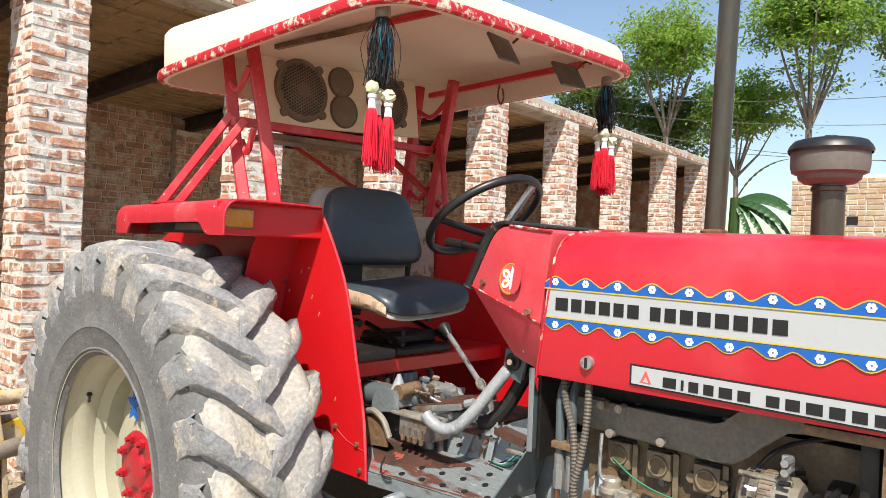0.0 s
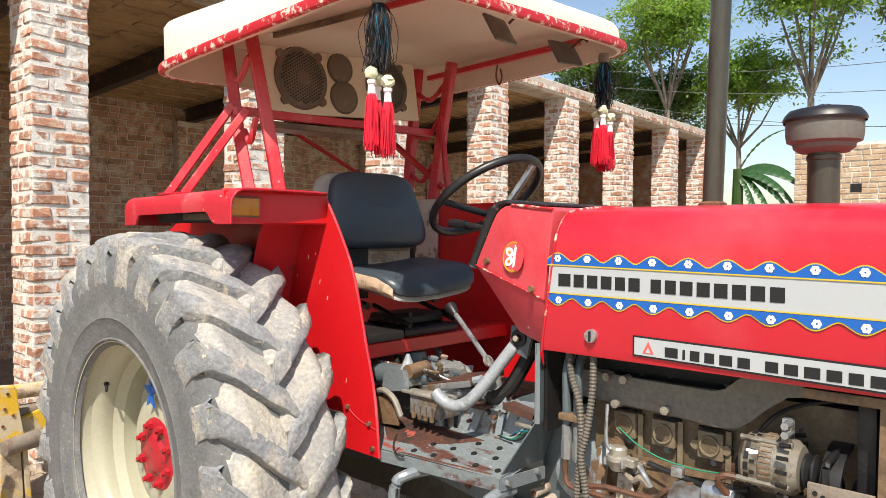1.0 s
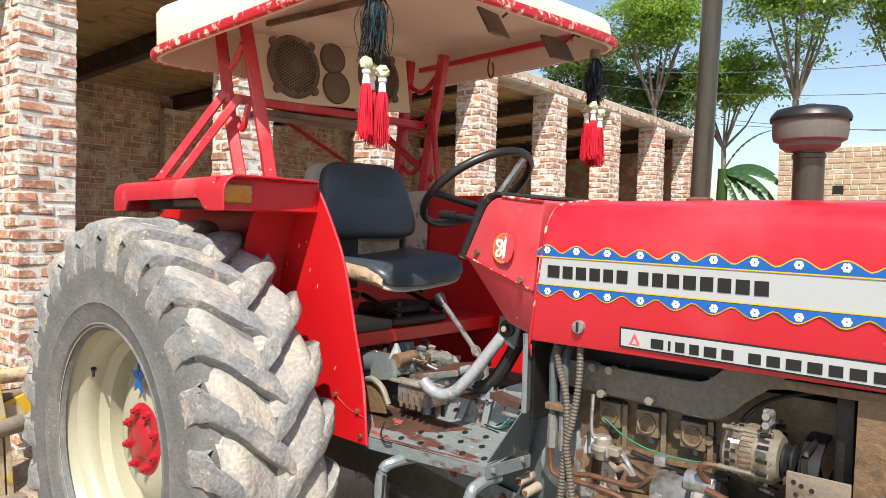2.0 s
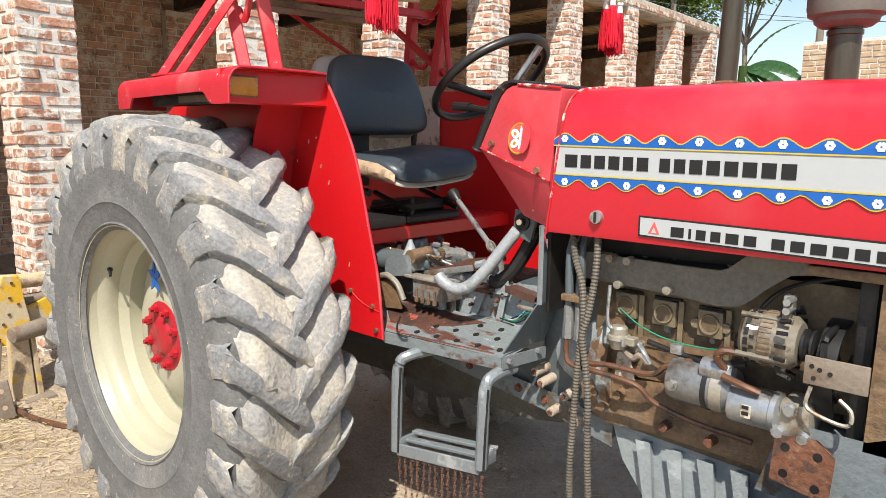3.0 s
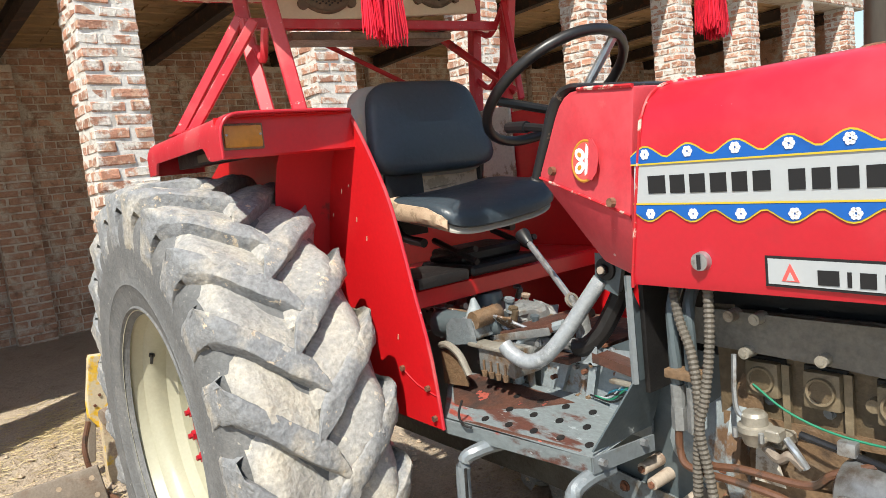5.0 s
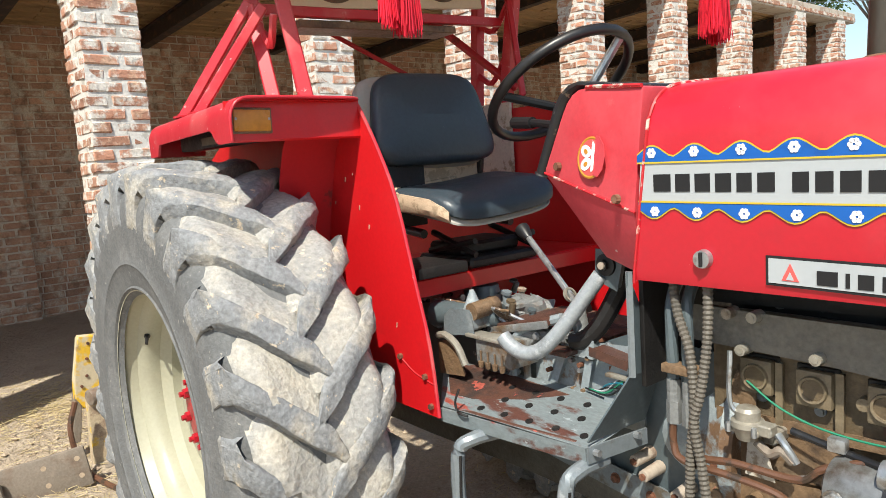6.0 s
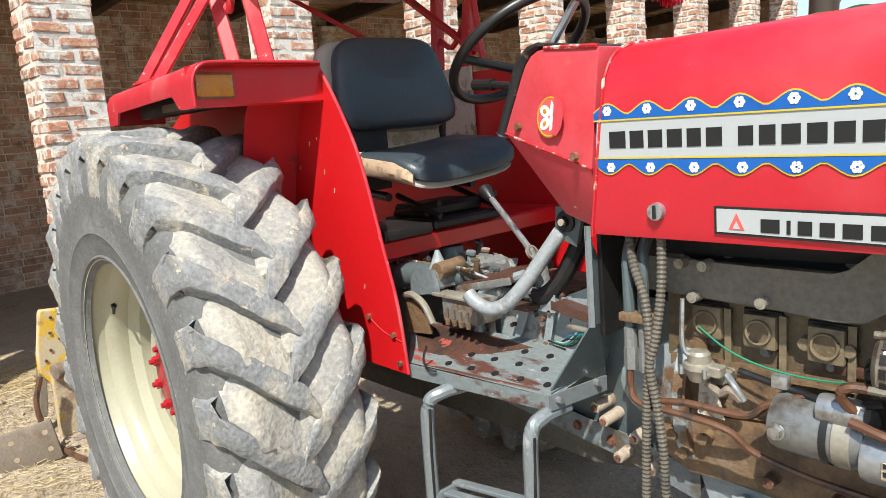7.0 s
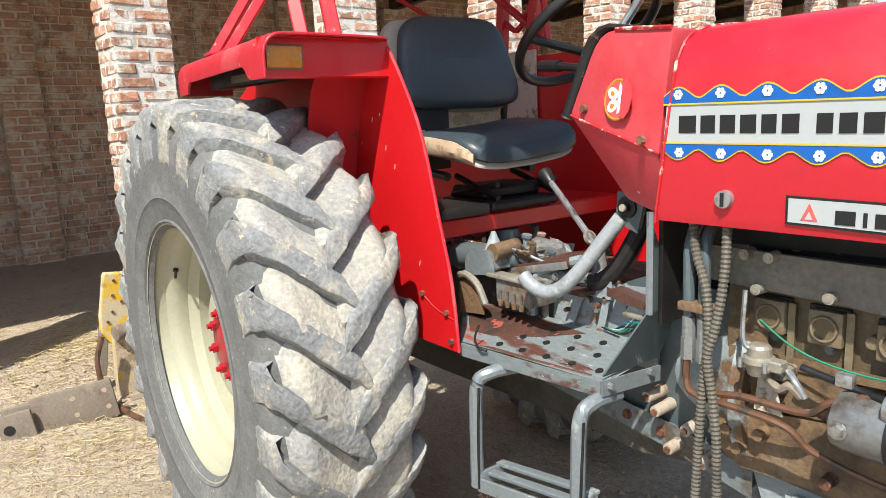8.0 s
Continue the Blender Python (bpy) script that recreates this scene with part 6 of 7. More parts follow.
    part("ring_flange", bm, SUMP, gb, "pale curved casting flange")
    bm = B()
    tube(bm, [(0.83, -0.22, 0.84), (0.83, -0.22, 0.92), (0.86, -0.22, 0.97), (0.92, -0.22, 0.99), (1.0, -0.215, 1.0)], 0.010, 8)
    part("ring_flange", bm, ENGINE_GREY, gb)
    part("filler_cone", cyl(B(), (0.66, -0.25, 1.03), (0.66, -0.25, 1.085), 0.028, 0.006, 10), SUMP, gb)
    part("relay_roller", cyl(B(), (0.70, -0.29, 1.035), (0.70, -0.20, 1.04), 0.024, 0.024, 14), BROWN_CAST, gb)
    rag = B()
    bmesh.ops.create_icosphere(rag, subdivisions=3, radius=0.07, matrix=Matrix.Translation((0.70, -0.08, 1.01)) @ Matrix.Diagonal((1.1, 0.9, 0.42, 1)))
    for v in rag.verts:
        v.co += Vector((noise.noise(v.co * 28), noise.noise(v.co * 28 + Vector((9, 0, 0))), noise.noise(v.co * 28 + Vector((0, 9, 0))))) * 0.026
    part("greasy_deposit", rag, ENGINE_GREY, gb, "grey crusted grease", angle=25)
    for k in range(26):
        x, z = rnd.uniform(0.60, 1.15), rnd.uniform(0.83, 0.99)
        part("bolt_head", cyl(B(), (x, -0.20, z), (x, -0.215, z), 0.0065, 0.0065, 6), rnd.choice((STEEL, RUST, BROWN_CAST, ENGINE_GREY)), gb, smooth=False)
    # underside web and sump of the clutch housing
    bell = lathe(B(), [(0.0, 0.0), (0.165, 0.0), (0.175, 0.03), (0.19, 0.10), (0.215, 0.16), (0.228, 0.19), (0.248, 0.196), (0.248, 0.225), (0.0, 0.23)], pose(1.185, 0, 0.80, 0, 90, 0), 40)
    part("clutch_housing", bell, SUMP, gb, "pale blue-grey bell housing", angle=45)
    for k in range(14):
        a = radians(180 + 200 * k / 13)
        x, y, zz = 1.375, 0.238 * math.cos(a), 0.80 + 0.238 * math.sin(a)
        part("rim_bolt", cyl(B(), (x - 0.012, y, zz), (x + 0.004, y, zz), 0.009, 0.009, 6), RUST, gb, smooth=False)
    part("lower_flange", casting([(0.72, 0.68), (1.20, 0.62), (1.40, 0.58), (1.40, 0.63), (1.20, 0.665), (0.72, 0.715)], -0.19, 0.2, 0.01), BELL, gb)
    for k in range(6):
        bolt(0.78 + 0.1 * k, -0.19, 0.695 - 0.0125 * k, 0.010, gb, RUST)
    # wires and small clutter beside the gusset
    for k in range(5):
        bm = tube(B(), [(1.02 + 0.012 * k, -0.215, 0.875), (1.09, -0.225, 0.875 + 0.006 * k), (1.14, -0.235, 0.905 + 0.012 * (k % 3)), (1.17, -0.23, 0.95 - 0.01 * k), (1.22, -0.2, 0.97)], 0.0024, 6)
        part("wire", bm, (BLACK, GREENWIRE, DECAL, BLACK, TINSEL)[k], gb)
    part("bracket_plate", soften(box(B(), (1.10, -0.24, 0.925), (1.2, -0.2, 0.935)), 0.003), ALU, gb)
    part("bracket_plate", soften(box(B(), (0.92, -0.26, 0.955), (1.0, -0.2, 0.968)), 0.003), DARK_RUST, gb)


make_gearbox()

# levers
bm = tube(B(), [(0.715, -0.086, 1.222), (0.80, -0.112, 1.167), (0.925, -0.152, 1.086), (0.97, -0.166, 1.055)], 0.0088, 10, 4)
gl = part("gear_lever", bm, STEEL, tractor, "bare steel gear lever")
Kn = Matrix.Translation((0.708, -0.084, 1.226)) @ Vector((-0.83, 0.26, 0.55)).to_track_quat("Z", "Y").to_matrix().to_4x4()
part("lever_knob", lathe(B(), [(0.0, -0.03), (0.011, -0.03), (0.014, -0.022), (0.021, 0.008), (0.021, 0.016), (0.014, 0.022), (0.0, 0.023)], Kn, 18), BLACK, gl)
part("lever_ring", lathe(B(), [(0.014, -0.004), (0.02, -0.004), (0.02, 0.004), (0.014, 0.004)], Matrix.Translation((0.93, -0.154, 1.083)) @ pose(0, 0, 0, 0, 60, 0), 18, close=True), ALU, gl)
part("lever_socket", cyl(B(), (0.975, -0.168, 0.985), (0.965, -0.165, 1.062), 0.022, 0.016, 14), ENGINE_GREY, gl)
bm = tube(B(), [(0.872, -0.338, 1.006), (0.895, -0.336, 0.986), (0.935, -0.328, 0.972), (0.975, -0.312, 0.985), (1.015, -0.282, 1.035), (1.052, -0.250, 1.10), (1.085, -0.222, 1.158)], 0.0185, 12, 6)
part("pedal_arm", bm, PEDAL, tractor, "thick silver-grey pedal arm")
bm = tube(B(), [(0.985, -0.215, 0.985), (1.02, -0.205, 0.995), (1.06, -0.185, 1.045), (1.115, -0.155, 1.165)], 0.023, 10, 6)
part("pedal_arm", bm, BLACK_GREASE_SHADE, tractor, "black second pedal arm")
bm = soften(cyl(B(), (1.106, -0.232, 1.184), (1.106, 0.1, 1.184), 0.026, 0.026, 18), 0.003)
cyl(bm, (1.106, -0.242, 1.184), (1.106, -0.228, 1.184), 0.013, 0.013, 6)
part("pedal_shaft", bm, BLACK_GREASE_SHADE, tractor)
part("shaft_bolt", cyl(B(), (1.106, -0.247, 1.184), (1.106, -0.240, 1.184), 0.0085, 0.0085, 12), BOSS, tractor, "brown bolt head at the pedal shaft")
part("pedal_hanger", soften(prism(B(), [(1.075, 1.15), (1.13, 1.13), (1.15, 1.21), (1.08, 1.215)], -0.225, -0.205), 0.004), GREY, tractor)
part("red_button", cyl(B(), (0.99, -0.20, 1.05), (0.985, -0.23, 1.055), 0.012, 0.012, 10), RED, tractor)
bm = tube(B(), [(0.99, 0.05, 1.40), (1.0, 0.04, 1.25), (1.03, 0.02, 1.1)], 0.008, 8)
part("cable", bm, BLACK, tractor)
# black here paints the unlit void behind the engine
part("firewall", soften(box(B(), (1.245, -0.30, 0.95), (1.257, 0.30, 1.5)), 0.003), BLACK_GREASE_SHADE, tractor)


# engine
def make_engine():
    en = part("engine_block", casting([(1.36, 0.66), (2.30, 0.62), (2.30, 1.10), (1.36, 1.10)], -0.192, 0.165, 0.015), ENGINE, tractor, "oil-stained brown engine block")
    # head and rocker cover are black to paint the shade under the bonnet
    part("cylinder_head", casting([(1.36, 1.10), (2.25, 1.09), (2.25, 1.20), (1.36, 1.20)], -0.13, 0.15, 0.01), BLACK_GREASE_SHADE, en, "cylinder head, black in place of the shade under the bonnet")
    part("rocker_cover", casting([(1.40, 1.20), (2.2, 1.20), (2.18, 1.30), (1.42, 1.30)], -0.1, 0.12, 0.02), BLACK_GREASE_SHADE, en)
    # intake manifold
    man = [(1.335, 1.071), (1.45, 1.068), (1.60, 1.063), (1.70, 1.056), (1.742, 1.060), (1.77, 1.080), (1.793, 1.104), (1.851, 1.150), (1.90, 1.158), (1.90, 1.20), (1.82, 1.19), (1.773, 1.158), (1.73, 1.120), (1.70, 1.108), (1.55, 1.108), (1.335, 1.111)]
    part("manifold", soften(prism(B(), man, -0.252, -0.18), 0.016, 3), MANIFOLD, en, "grey cast manifold")
    part("manifold_rail", casting([(1.345, 1.058), (1.68, 1.048), (1.68, 1.058), (1.345, 1.068)], -0.246, -0.19, 0.003), PORT, en)
    # its black paints the shaded gap between the intake and the bonnet
    part("exhaust_manifold", casting([(1.34, 1.135), (1.90, 1.15), (1.90, 1.20), (1.34, 1.185)], -0.19, -0.12, 0.014), BLACK_GREASE_SHADE, en, "exhaust manifold, black in place of the shaded gap above the intake")
    for x, z in ((1.419, 1.120), (1.468, 1.119), (1.445, 1.054), (1.58, 1.060)):
        bm = cyl(B(), (x, -0.24, z), (x, -0.272, z), 0.0115, 0.0105, 12)
        cyl(bm, (x, -0.27, z), (x, -0.274, z), 0.006, 0.006, 8)
        part("stud_boss", bm, ALU, en)
    for x, z in ((1.47, 1.13), (1.55, 1.135), (1.64, 1.14), (1.70, 1.13), (1.8, 1.15)):
        bolt(x, -0.17, z, 0.010, en, ENGINE_GREY)
    # square port bosses
    for x, z in ((1.444, 0.990), (1.552, 0.987), (1.672, 0.981), (1.795, 0.97)):
        # a wider black plate paints the shade line round each port
        part("port_shadow_gap", box(B(), (x - 0.038, -0.1965, z - 0.040), (x + 0.038, -0.19, z + 0.040), 0.002), BLACK_GREASE_SHADE, en, "wider black plate that paints the shade line round the port")
        bm = soften(box(B(), (x - 0.032, -0.216, z - 0.034), (x + 0.032, -0.195, z + 0.034)), 0.006)
        part("port_boss", bm, PORT, en, "tan port plate")
        part("port_ring", lathe(B(), [(0.0195, 0.002), (0.0205, -0.005), (0.0245, -0.006), (0.0265, 0.002)], pose(x, -0.216, z, -90), 22), PORT, en)
        part("port_hole", cyl(B(), (x, -0.2172, z), (x, -0.2150, z), 0.020, 0.020, 20), ENGINE, en)
        for dx in ((-0.038, 0.038) if x > 1.6 else ()):
            part("port_ear", cyl(B(), (x + dx, -0.213, z - 0.004), (x + dx, -0.195, z - 0.004), 0.012, 0.013, 12), PORT, en)
        bolt(x + 0.004, -0.195, z - 0.044, 0.008, en, ENGINE_GREY)
        part("block_rib", casting([(x + 0.036, 0.90), (x + 0.046, 0.90), (x + 0.046, 1.02), (x + 0.036, 1.02)], -0.206, -0.185, 0.002), PORT, en)
    # lift pump
    lp = B()
    lathe(lp, [(0.0, 0.032), (0.018, 0.031), (0.023, 0.025), (0.023, 0.008), (0.03, 0.006), (0.031, -0.004), (0.026, -0.012), (0.02, -0.03), (0.0, -0.032)], Matrix.Translation((1.455, -0.265, 0.915)), 20)
    box(lp, (1.475, -0.28, 0.90), (1.505, -0.25, 0.922), 0.003)
    box(lp, (1.44, -0.25, 0.875), (1.50, -0.16, 0.90), 0.004)
    part("fuel_lift_pump", lp, ALU, en, "small aluminium fuel lift pump")
    part("pump_lever", tube(B(), [(1.51, -0.26, 0.905), (1.53, -0.27, 0.89), (1.545, -0.265, 0.862)], 0.007, 8), STEEL, en)
    # alternator
    al = pose(1.778, -0.285, 0.995, 0, 90, 0) @ Matrix.Scale(0.94, 4)
    a = B()
    lathe(a, [(0.0, -0.002), (0.03, 0.0), (0.052, 0.004), (0.062, 0.014), (0.064, 0.05), (0.066, 0.052), (0.066, 0.082), (0.064, 0.084), (0.063, 0.115), (0.05, 0.13), (0.02, 0.134), (0.0, 0.134)], al, 36)
    part("alternator", a, ALT, en, "dull aluminium alternator with slotted body")
    for k in range(16):
        M = al @ pose(0, 0, 0, 0, 0, 22.5 * k)
        # black blocks on the closed body paint the shade inside its slots
        part("cooling_slot", box(B(), (-0.003, -0.0085, 0.020), (0.003, 0.0085, 0.030), 0.0, M @ Matrix.Translation((0.0618, 0, 0))), BLACK_GREASE_SHADE, en, smooth=False)
        part("cooling_slot", box(B(), (-0.003, -0.004, 0.034), (0.003, 0.004, 0.044), 0.0, M @ pose(0, 0, 0, 0, 0, 11) @ Matrix.Translation((0.0625, 0, 0))), BLACK_GREASE_SHADE, en, smooth=False)
    for k in range(34):
        M = al @ pose(0, 0, 0, 0, 0, 360 / 34 * k)
        part("stator_rib", box(B(), (-0.002, -0.0021, 0.054), (0.0025, 0.0021, 0.080), 0.0, M @ Matrix.Translation((0.0655, 0, 0))), BROWN_CAST, en, smooth=False)
        if k % 2:
            # black block for the shade in a fan slot
            part("fan_slot", box(B(), (-0.004, -0.0042, 0.098), (0.003, 0.0042, 0.122), 0.0, M @ Matrix.Translation((0.0600, 0, 0)) @ pose(0, 0, 0, 0, 12, 0)), BLACK_GREASE_SHADE, en, smooth=False)
    for k in range(4):
        M = al @ pose(0, 0, 0, 0, 0, 90 * k + 30)
        part("through_bolt", cyl(B(), M @ Vector((0.066, 0, 0.004)), M @ Vector((0.066, 0, 0.118)), 0.0065, 0.0065, 8), ALT, en)
    part("alternator_ear", soften(box(B(), (-0.009, -0.02, 0.0), (0.009, 0.0, 0.055), 0.0, pose(1.872, -0.30, 1.045, 0, 8, 0)), 0.005), ALT, en)
    for z in (1.075, 1.094):
        part("ear_bolt", cyl(B(), (1.88, -0.345, z), (1.88, -0.30, z), 0.008, 0.008, 8), STEEL, en)
    part("pulley", lathe(B(), [(0.0, 0.134), (0.038, 0.136), (0.038, 0.142), (0.03, 0.148), (0.038, 0.155), (0.038, 0.16), (0.0, 0.162)], al, 28), BLACK, en)
    part("alternator_label", box(B(), (1.80, -0.338, 1.0), (1.825, -0.33, 1.03), 0.001, None), WHITE_D, en)
    part("alternator_mount", soften(box(B(), (1.86, -0.30, 1.04), (1.88, -0.27, 1.10)), 0.004), STEEL, en)
    part("alternator_plug", soften(cyl(B(), (1.765, -0.285, 0.965), (1.80, -0.285, 0.97), 0.017, 0.019, 12), 0.003), BLACK, en)
    for k in range(3):
        part("alternator_wire", tube(B(), [(1.80, -0.29, 0.985), (1.775, -0.30, 1.0 - 0.012 * k), (1.76, -0.28, 0.975 - 0.01 * k), (1.78, -0.27, 0.95)], 0.004, 6), BLACK, en)
    # belt and pulley at the front
    part("fan_pulley", lathe(B(), [(0.0, -0.03), (0.10, -0.03), (0.10, -0.022), (0.088, -0.01), (0.10, 0.004), (0.10, 0.012), (0.0, 0.012)], pose(1.975, -0.10, 0.93, 0, 90, 0), 36), BLACK, en)
    bm = tube(B(), [(1.955, -0.33, 1.02), (1.955, -0.31, 1.03), (1.955, -0.20, 1.03), (1.955, -0.03, 0.99), (1.955, 0.0, 0.93), (1.955, -0.06, 0.84), (1.955, -0.15, 0.835), (1.955, -0.31, 0.94), (1.955, -0.33, 0.98), (1.955, -0.33, 1.02)], 0.008, 6, 4)
    part("belt", bm, BLACK, en)
    # starter motor: body and silver solenoid
    sm = B()
    lathe(sm, [(0.0, 0.0), (0.03, 0.0), (0.05, 0.01), (0.055, 0.025), (0.055, 0.15), (0.05, 0.165), (0.0, 0.166)], pose(1.60, -0.265, 0.845, 0, 90, 0), 28)
    part("starter_motor", sm, STARTER, en, "grey starter motor body")
    so = B()
    lathe(so, [(0.0, 0.0), (0.043, 0.0), (0.045, 0.006), (0.045, 0.09), (0.047, 0.092), (0.047, 0.104), (0.035, 0.112), (0.0, 0.114)], pose(1.765, -0.285, 0.83, 0, 90, 0), 28)
    part("starter_end", so, STEEL, en, "bright steel starter end case")
    part("solenoid", lathe(B(), [(0.0, 0.0), (0.024, 0.002), (0.026, 0.01), (0.026, 0.06), (0.02, 0.075), (0.0, 0.076)], pose(1.69, -0.29, 0.897, 0, 90, 0), 20), STEEL, en)
    part("starter_band", lathe(B(), [(0.0555, 0.118), (0.0572, 0.12), (0.0572, 0.146), (0.0555, 0.148)], pose(1.60, -0.265, 0.845, 0, 90, 0), 28, close=True), ALU, en, "bright steel band round the starter")
    for z in (0.822, 0.836):
        part("label_mark", box(B(), (1.803, -0.3345, z), (1.818, -0.3325, z + 0.008), 0.0), BLACK, en, smooth=False)
    part("starter_label", box(B(), (1.80, -0.3335, 0.815), (1.822, -0.3295, 0.845), 0.0005), DIRTY_WHITE, en)
    part("starter_nose", soften(box(B(), (1.875, -0.32, 0.79), (1.94, -0.22, 0.87)), 0.012), ALU, en)
    for x, z in ((1.63, 0.845), (1.90, 0.855), (1.93, 0.80), (1.88, 0.80)):
        bolt(x, -0.322, z, 0.012, en)
    part("starter_cable", tube(B(), [(1.755, -0.30, 0.90), (1.735, -0.32, 0.935), (1.75, -0.32, 0.955), (1.80, -0.30, 0.95)], 0.009, 8), COPPER, en)
    part("cable_end", tube(B(), [(1.75, -0.32, 0.895), (1.80, -0.325, 0.885), (1.835, -0.32, 0.875)], 0.0085, 8), COPPER, en)
    # brown pan casting and rusty flange
    pan = [(1.33, 0.74), (1.44, 0.775), (1.56, 0.79), (1.70, 0.755), (1.80, 0.745), (2.0, 0.735), (2.0, 0.66), (1.78, 0.665), (1.55, 0.67), (1.40, 0.66), (1.34, 0.69)]
    part("adapter_casting", casting(pan, -0.215, -0.15, 0.012), BROWN_CAST, en, "brown oily cast adapter plate")
    part("adapter_ridge", casting([(1.37, 0.85), (1.60, 0.86), (1.62, 0.84), (1.56, 0.80), (1.44, 0.79), (1.36, 0.80)], -0.185, -0.15, 0.008), BROWN_CAST, en)
    for x, z in ((1.375, 0.735), (1.40, 0.70), (1.445, 0.745), (1.58, 0.695), (1.70, 0.69), (1.86, 0.70), (1.93, 0.69)):
        bm = cyl(B(), (x, -0.21, z), (x, -0.245, z), 0.014, 0.012, 12)
        part("boss", bm, RUST if x > 1.5 else BROWN_CAST, en)
    part("crankcase_ledge", casting([(1.36, 0.885), (1.70, 0.90), (1.70, 0.915), (1.36, 0.905)], -0.205, -0.18, 0.004), BROWN_CAST, en)
    part("crankcase_panel", casting([(1.44, 0.80), (1.60, 0.81), (1.60, 0.895), (1.44, 0.89)], -0.20, -0.18, 0.008), BROWN_CAST, en)
    part("bell_flange", casting([(1.40, 0.70), (1.432, 0.70), (1.434, 0.96), (1.41, 0.98), (1.395, 0.95)], -0.212, 0.2, 0.01), BROWN_CAST, en, "brown oily flange at the back of the block")
    part("cream_patch", casting([(1.435, 0.80), (1.485, 0.80), (1.465, 0.865), (1.44, 0.86)], -0.2325, -0.22, 0.004), DIRTY_WHITE, en, "pale gasket patch")
    for x, z in ((1.192, 0.716), (1.273, 0.696), (1.229, 0.636), (1.316, 0.632), (1.169, 0.745)):
        bm = soften(cyl(B(), (x, -0.12, z), (x, -0.235, z - 0.004), 0.017, 0.0135, 14), 0.003)
        part("housing_boss", bm, BOSS, en)
        part("boss_bolt", cyl(B(), (x, -0.235, z - 0.004), (x, -0.241, z - 0.004), 0.008, 0.008, 6), RUST, en, smooth=False)
    part("pump_flange", soften(box(B(), (1.425, -0.285, 0.898), (1.485, -0.245, 0.908)), 0.003), ALU, en)
    for dx in (-0.025, 0.025):
        part("pump_bolt", cyl(B(), (1.455 + dx, -0.29, 0.90), (1.455 + dx, -0.29, 0.918), 0.005, 0.005, 6), STEEL, en, smooth=False)
    part("pump_link", tube(B(), [(1.47, -0.26, 0.88), (1.50, -0.27, 0.868), (1.52, -0.27, 0.88), (1.54, -0.265, 0.862)], 0.009, 8), IRON, en)
    part("cable_clip", soften(box(B(), (1.60, -0.275, 0.905), (1.63, -0.255, 0.93)), 0.004), STEEL, en)
    part("dark_loom", tube(B(), [(1.53, -0.25, 0.915), (1.62, -0.26, 0.905), (1.72, -0.285, 0.905), (1.79, -0.29, 0.925)], 0.007, 8), BLACK, en, "black cable loom")
    part("starter_band", lathe(B(), [(0.0555, 0.10), (0.0575, 0.10), (0.0575, 0.112), (0.0555, 0.112)], pose(1.60, -0.265, 0.845, 0, 90, 0), 28, close=True), BLACK, en)
    # ribbed sump
    part("sump", casting([(1.42, 0.66), (2.02, 0.655), (2.02, 0.44), (1.56, 0.42), (1.46, 0.55)], -0.185, 0.185, 0.02), SUMP, en, "light blue-grey ribbed sump")
    for k in range(5):
        x = 1.50 + 0.085 * k
        part("sump_rib", casting([(x, 0.62), (x + 0.03, 0.62), (x + 0.045, 0.46), (x + 0.03, 0.46)], -0.215, -0.18, 0.006), SUMP, en)
    # oil pipes
    for pts in ([(1.36, -0.30, 0.90), (1.36, -0.30, 0.86), (1.385, -0.305, 0.838), (1.45, -0.30, 0.845), (1.56, -0.29, 0.845), (1.60, -0.285, 0.875), (1.66, -0.27, 0.90)],
                [(1.325, -0.31, 0.90), (1.325, -0.31, 0.85), (1.35, -0.315, 0.825), (1.45, -0.31, 0.822), (1.53, -0.30, 0.81), (1.57, -0.28, 0.77), (1.66, -0.25, 0.735), (1.80, -0.235, 0.72)]):
        part("oil_pipe", tube(B(), pts, 0.0075, 8, 6), COPPER, en, "brown steel oil pipe")
    for x in (1.325, 1.36):
        bm = cyl(B(), (x, -0.305, 0.94), (x, -0.305, 0.985), 0.014, 0.014, 12)
        cyl(bm, (x, -0.305, 0.895), (x, -0.305, 0.94), 0.0155, 0.0155, 6)
        part("hose_end", bm, ENGINE_GREY, en, smooth=False)
        part("hydraulic_hose", tube(B(), [(x, -0.305, 0.985), (x - 0.005, -0.30, 1.06), (x - 0.015, -0.28, 1.14), (x - 0.02, -0.22, 1.2)], 0.012, 10), GREY, en)
    part("hose_clamp", soften(box(B(), (1.31, -0.325, 1.0), (1.385, -0.29, 1.018)), 0.003), BROWN_CAST, en)
    # corrugated hoses
    for pts in ([(1.325, -0.30, 1.19), (1.345, -0.315, 1.12), (1.375, -0.325, 1.05), (1.385, -0.33, 0.95), (1.375, -0.33, 0.85), (1.368, -0.33, 0.70), (1.362, -0.33, 0.52), (1.36, -0.31, 0.35)],
                [(1.41, -0.315, 1.19), (1.412, -0.325, 1.08), (1.402, -0.335, 0.98), (1.39, -0.34, 0.92), (1.40, -0.335, 0.84), (1.412, -0.335, 0.74), (1.415, -0.33, 0.58), (1.42, -0.31, 0.36)]):
        part("corrugated_hose", tube(B(), pts, 0.0100, 10, 6, ridges=110), HOSE, en, "dusty grey corrugated hose", angle=20)
    # thin wires and pipes
    part("green_wire", tube(B(), [(1.43, -0.22, 0.98), (1.50, -0.24, 0.95), (1.58, -0.25, 0.932), (1.68, -0.26, 0.932), (1.78, -0.285, 0.955)], 0.0022, 6), GREENWIRE, en)
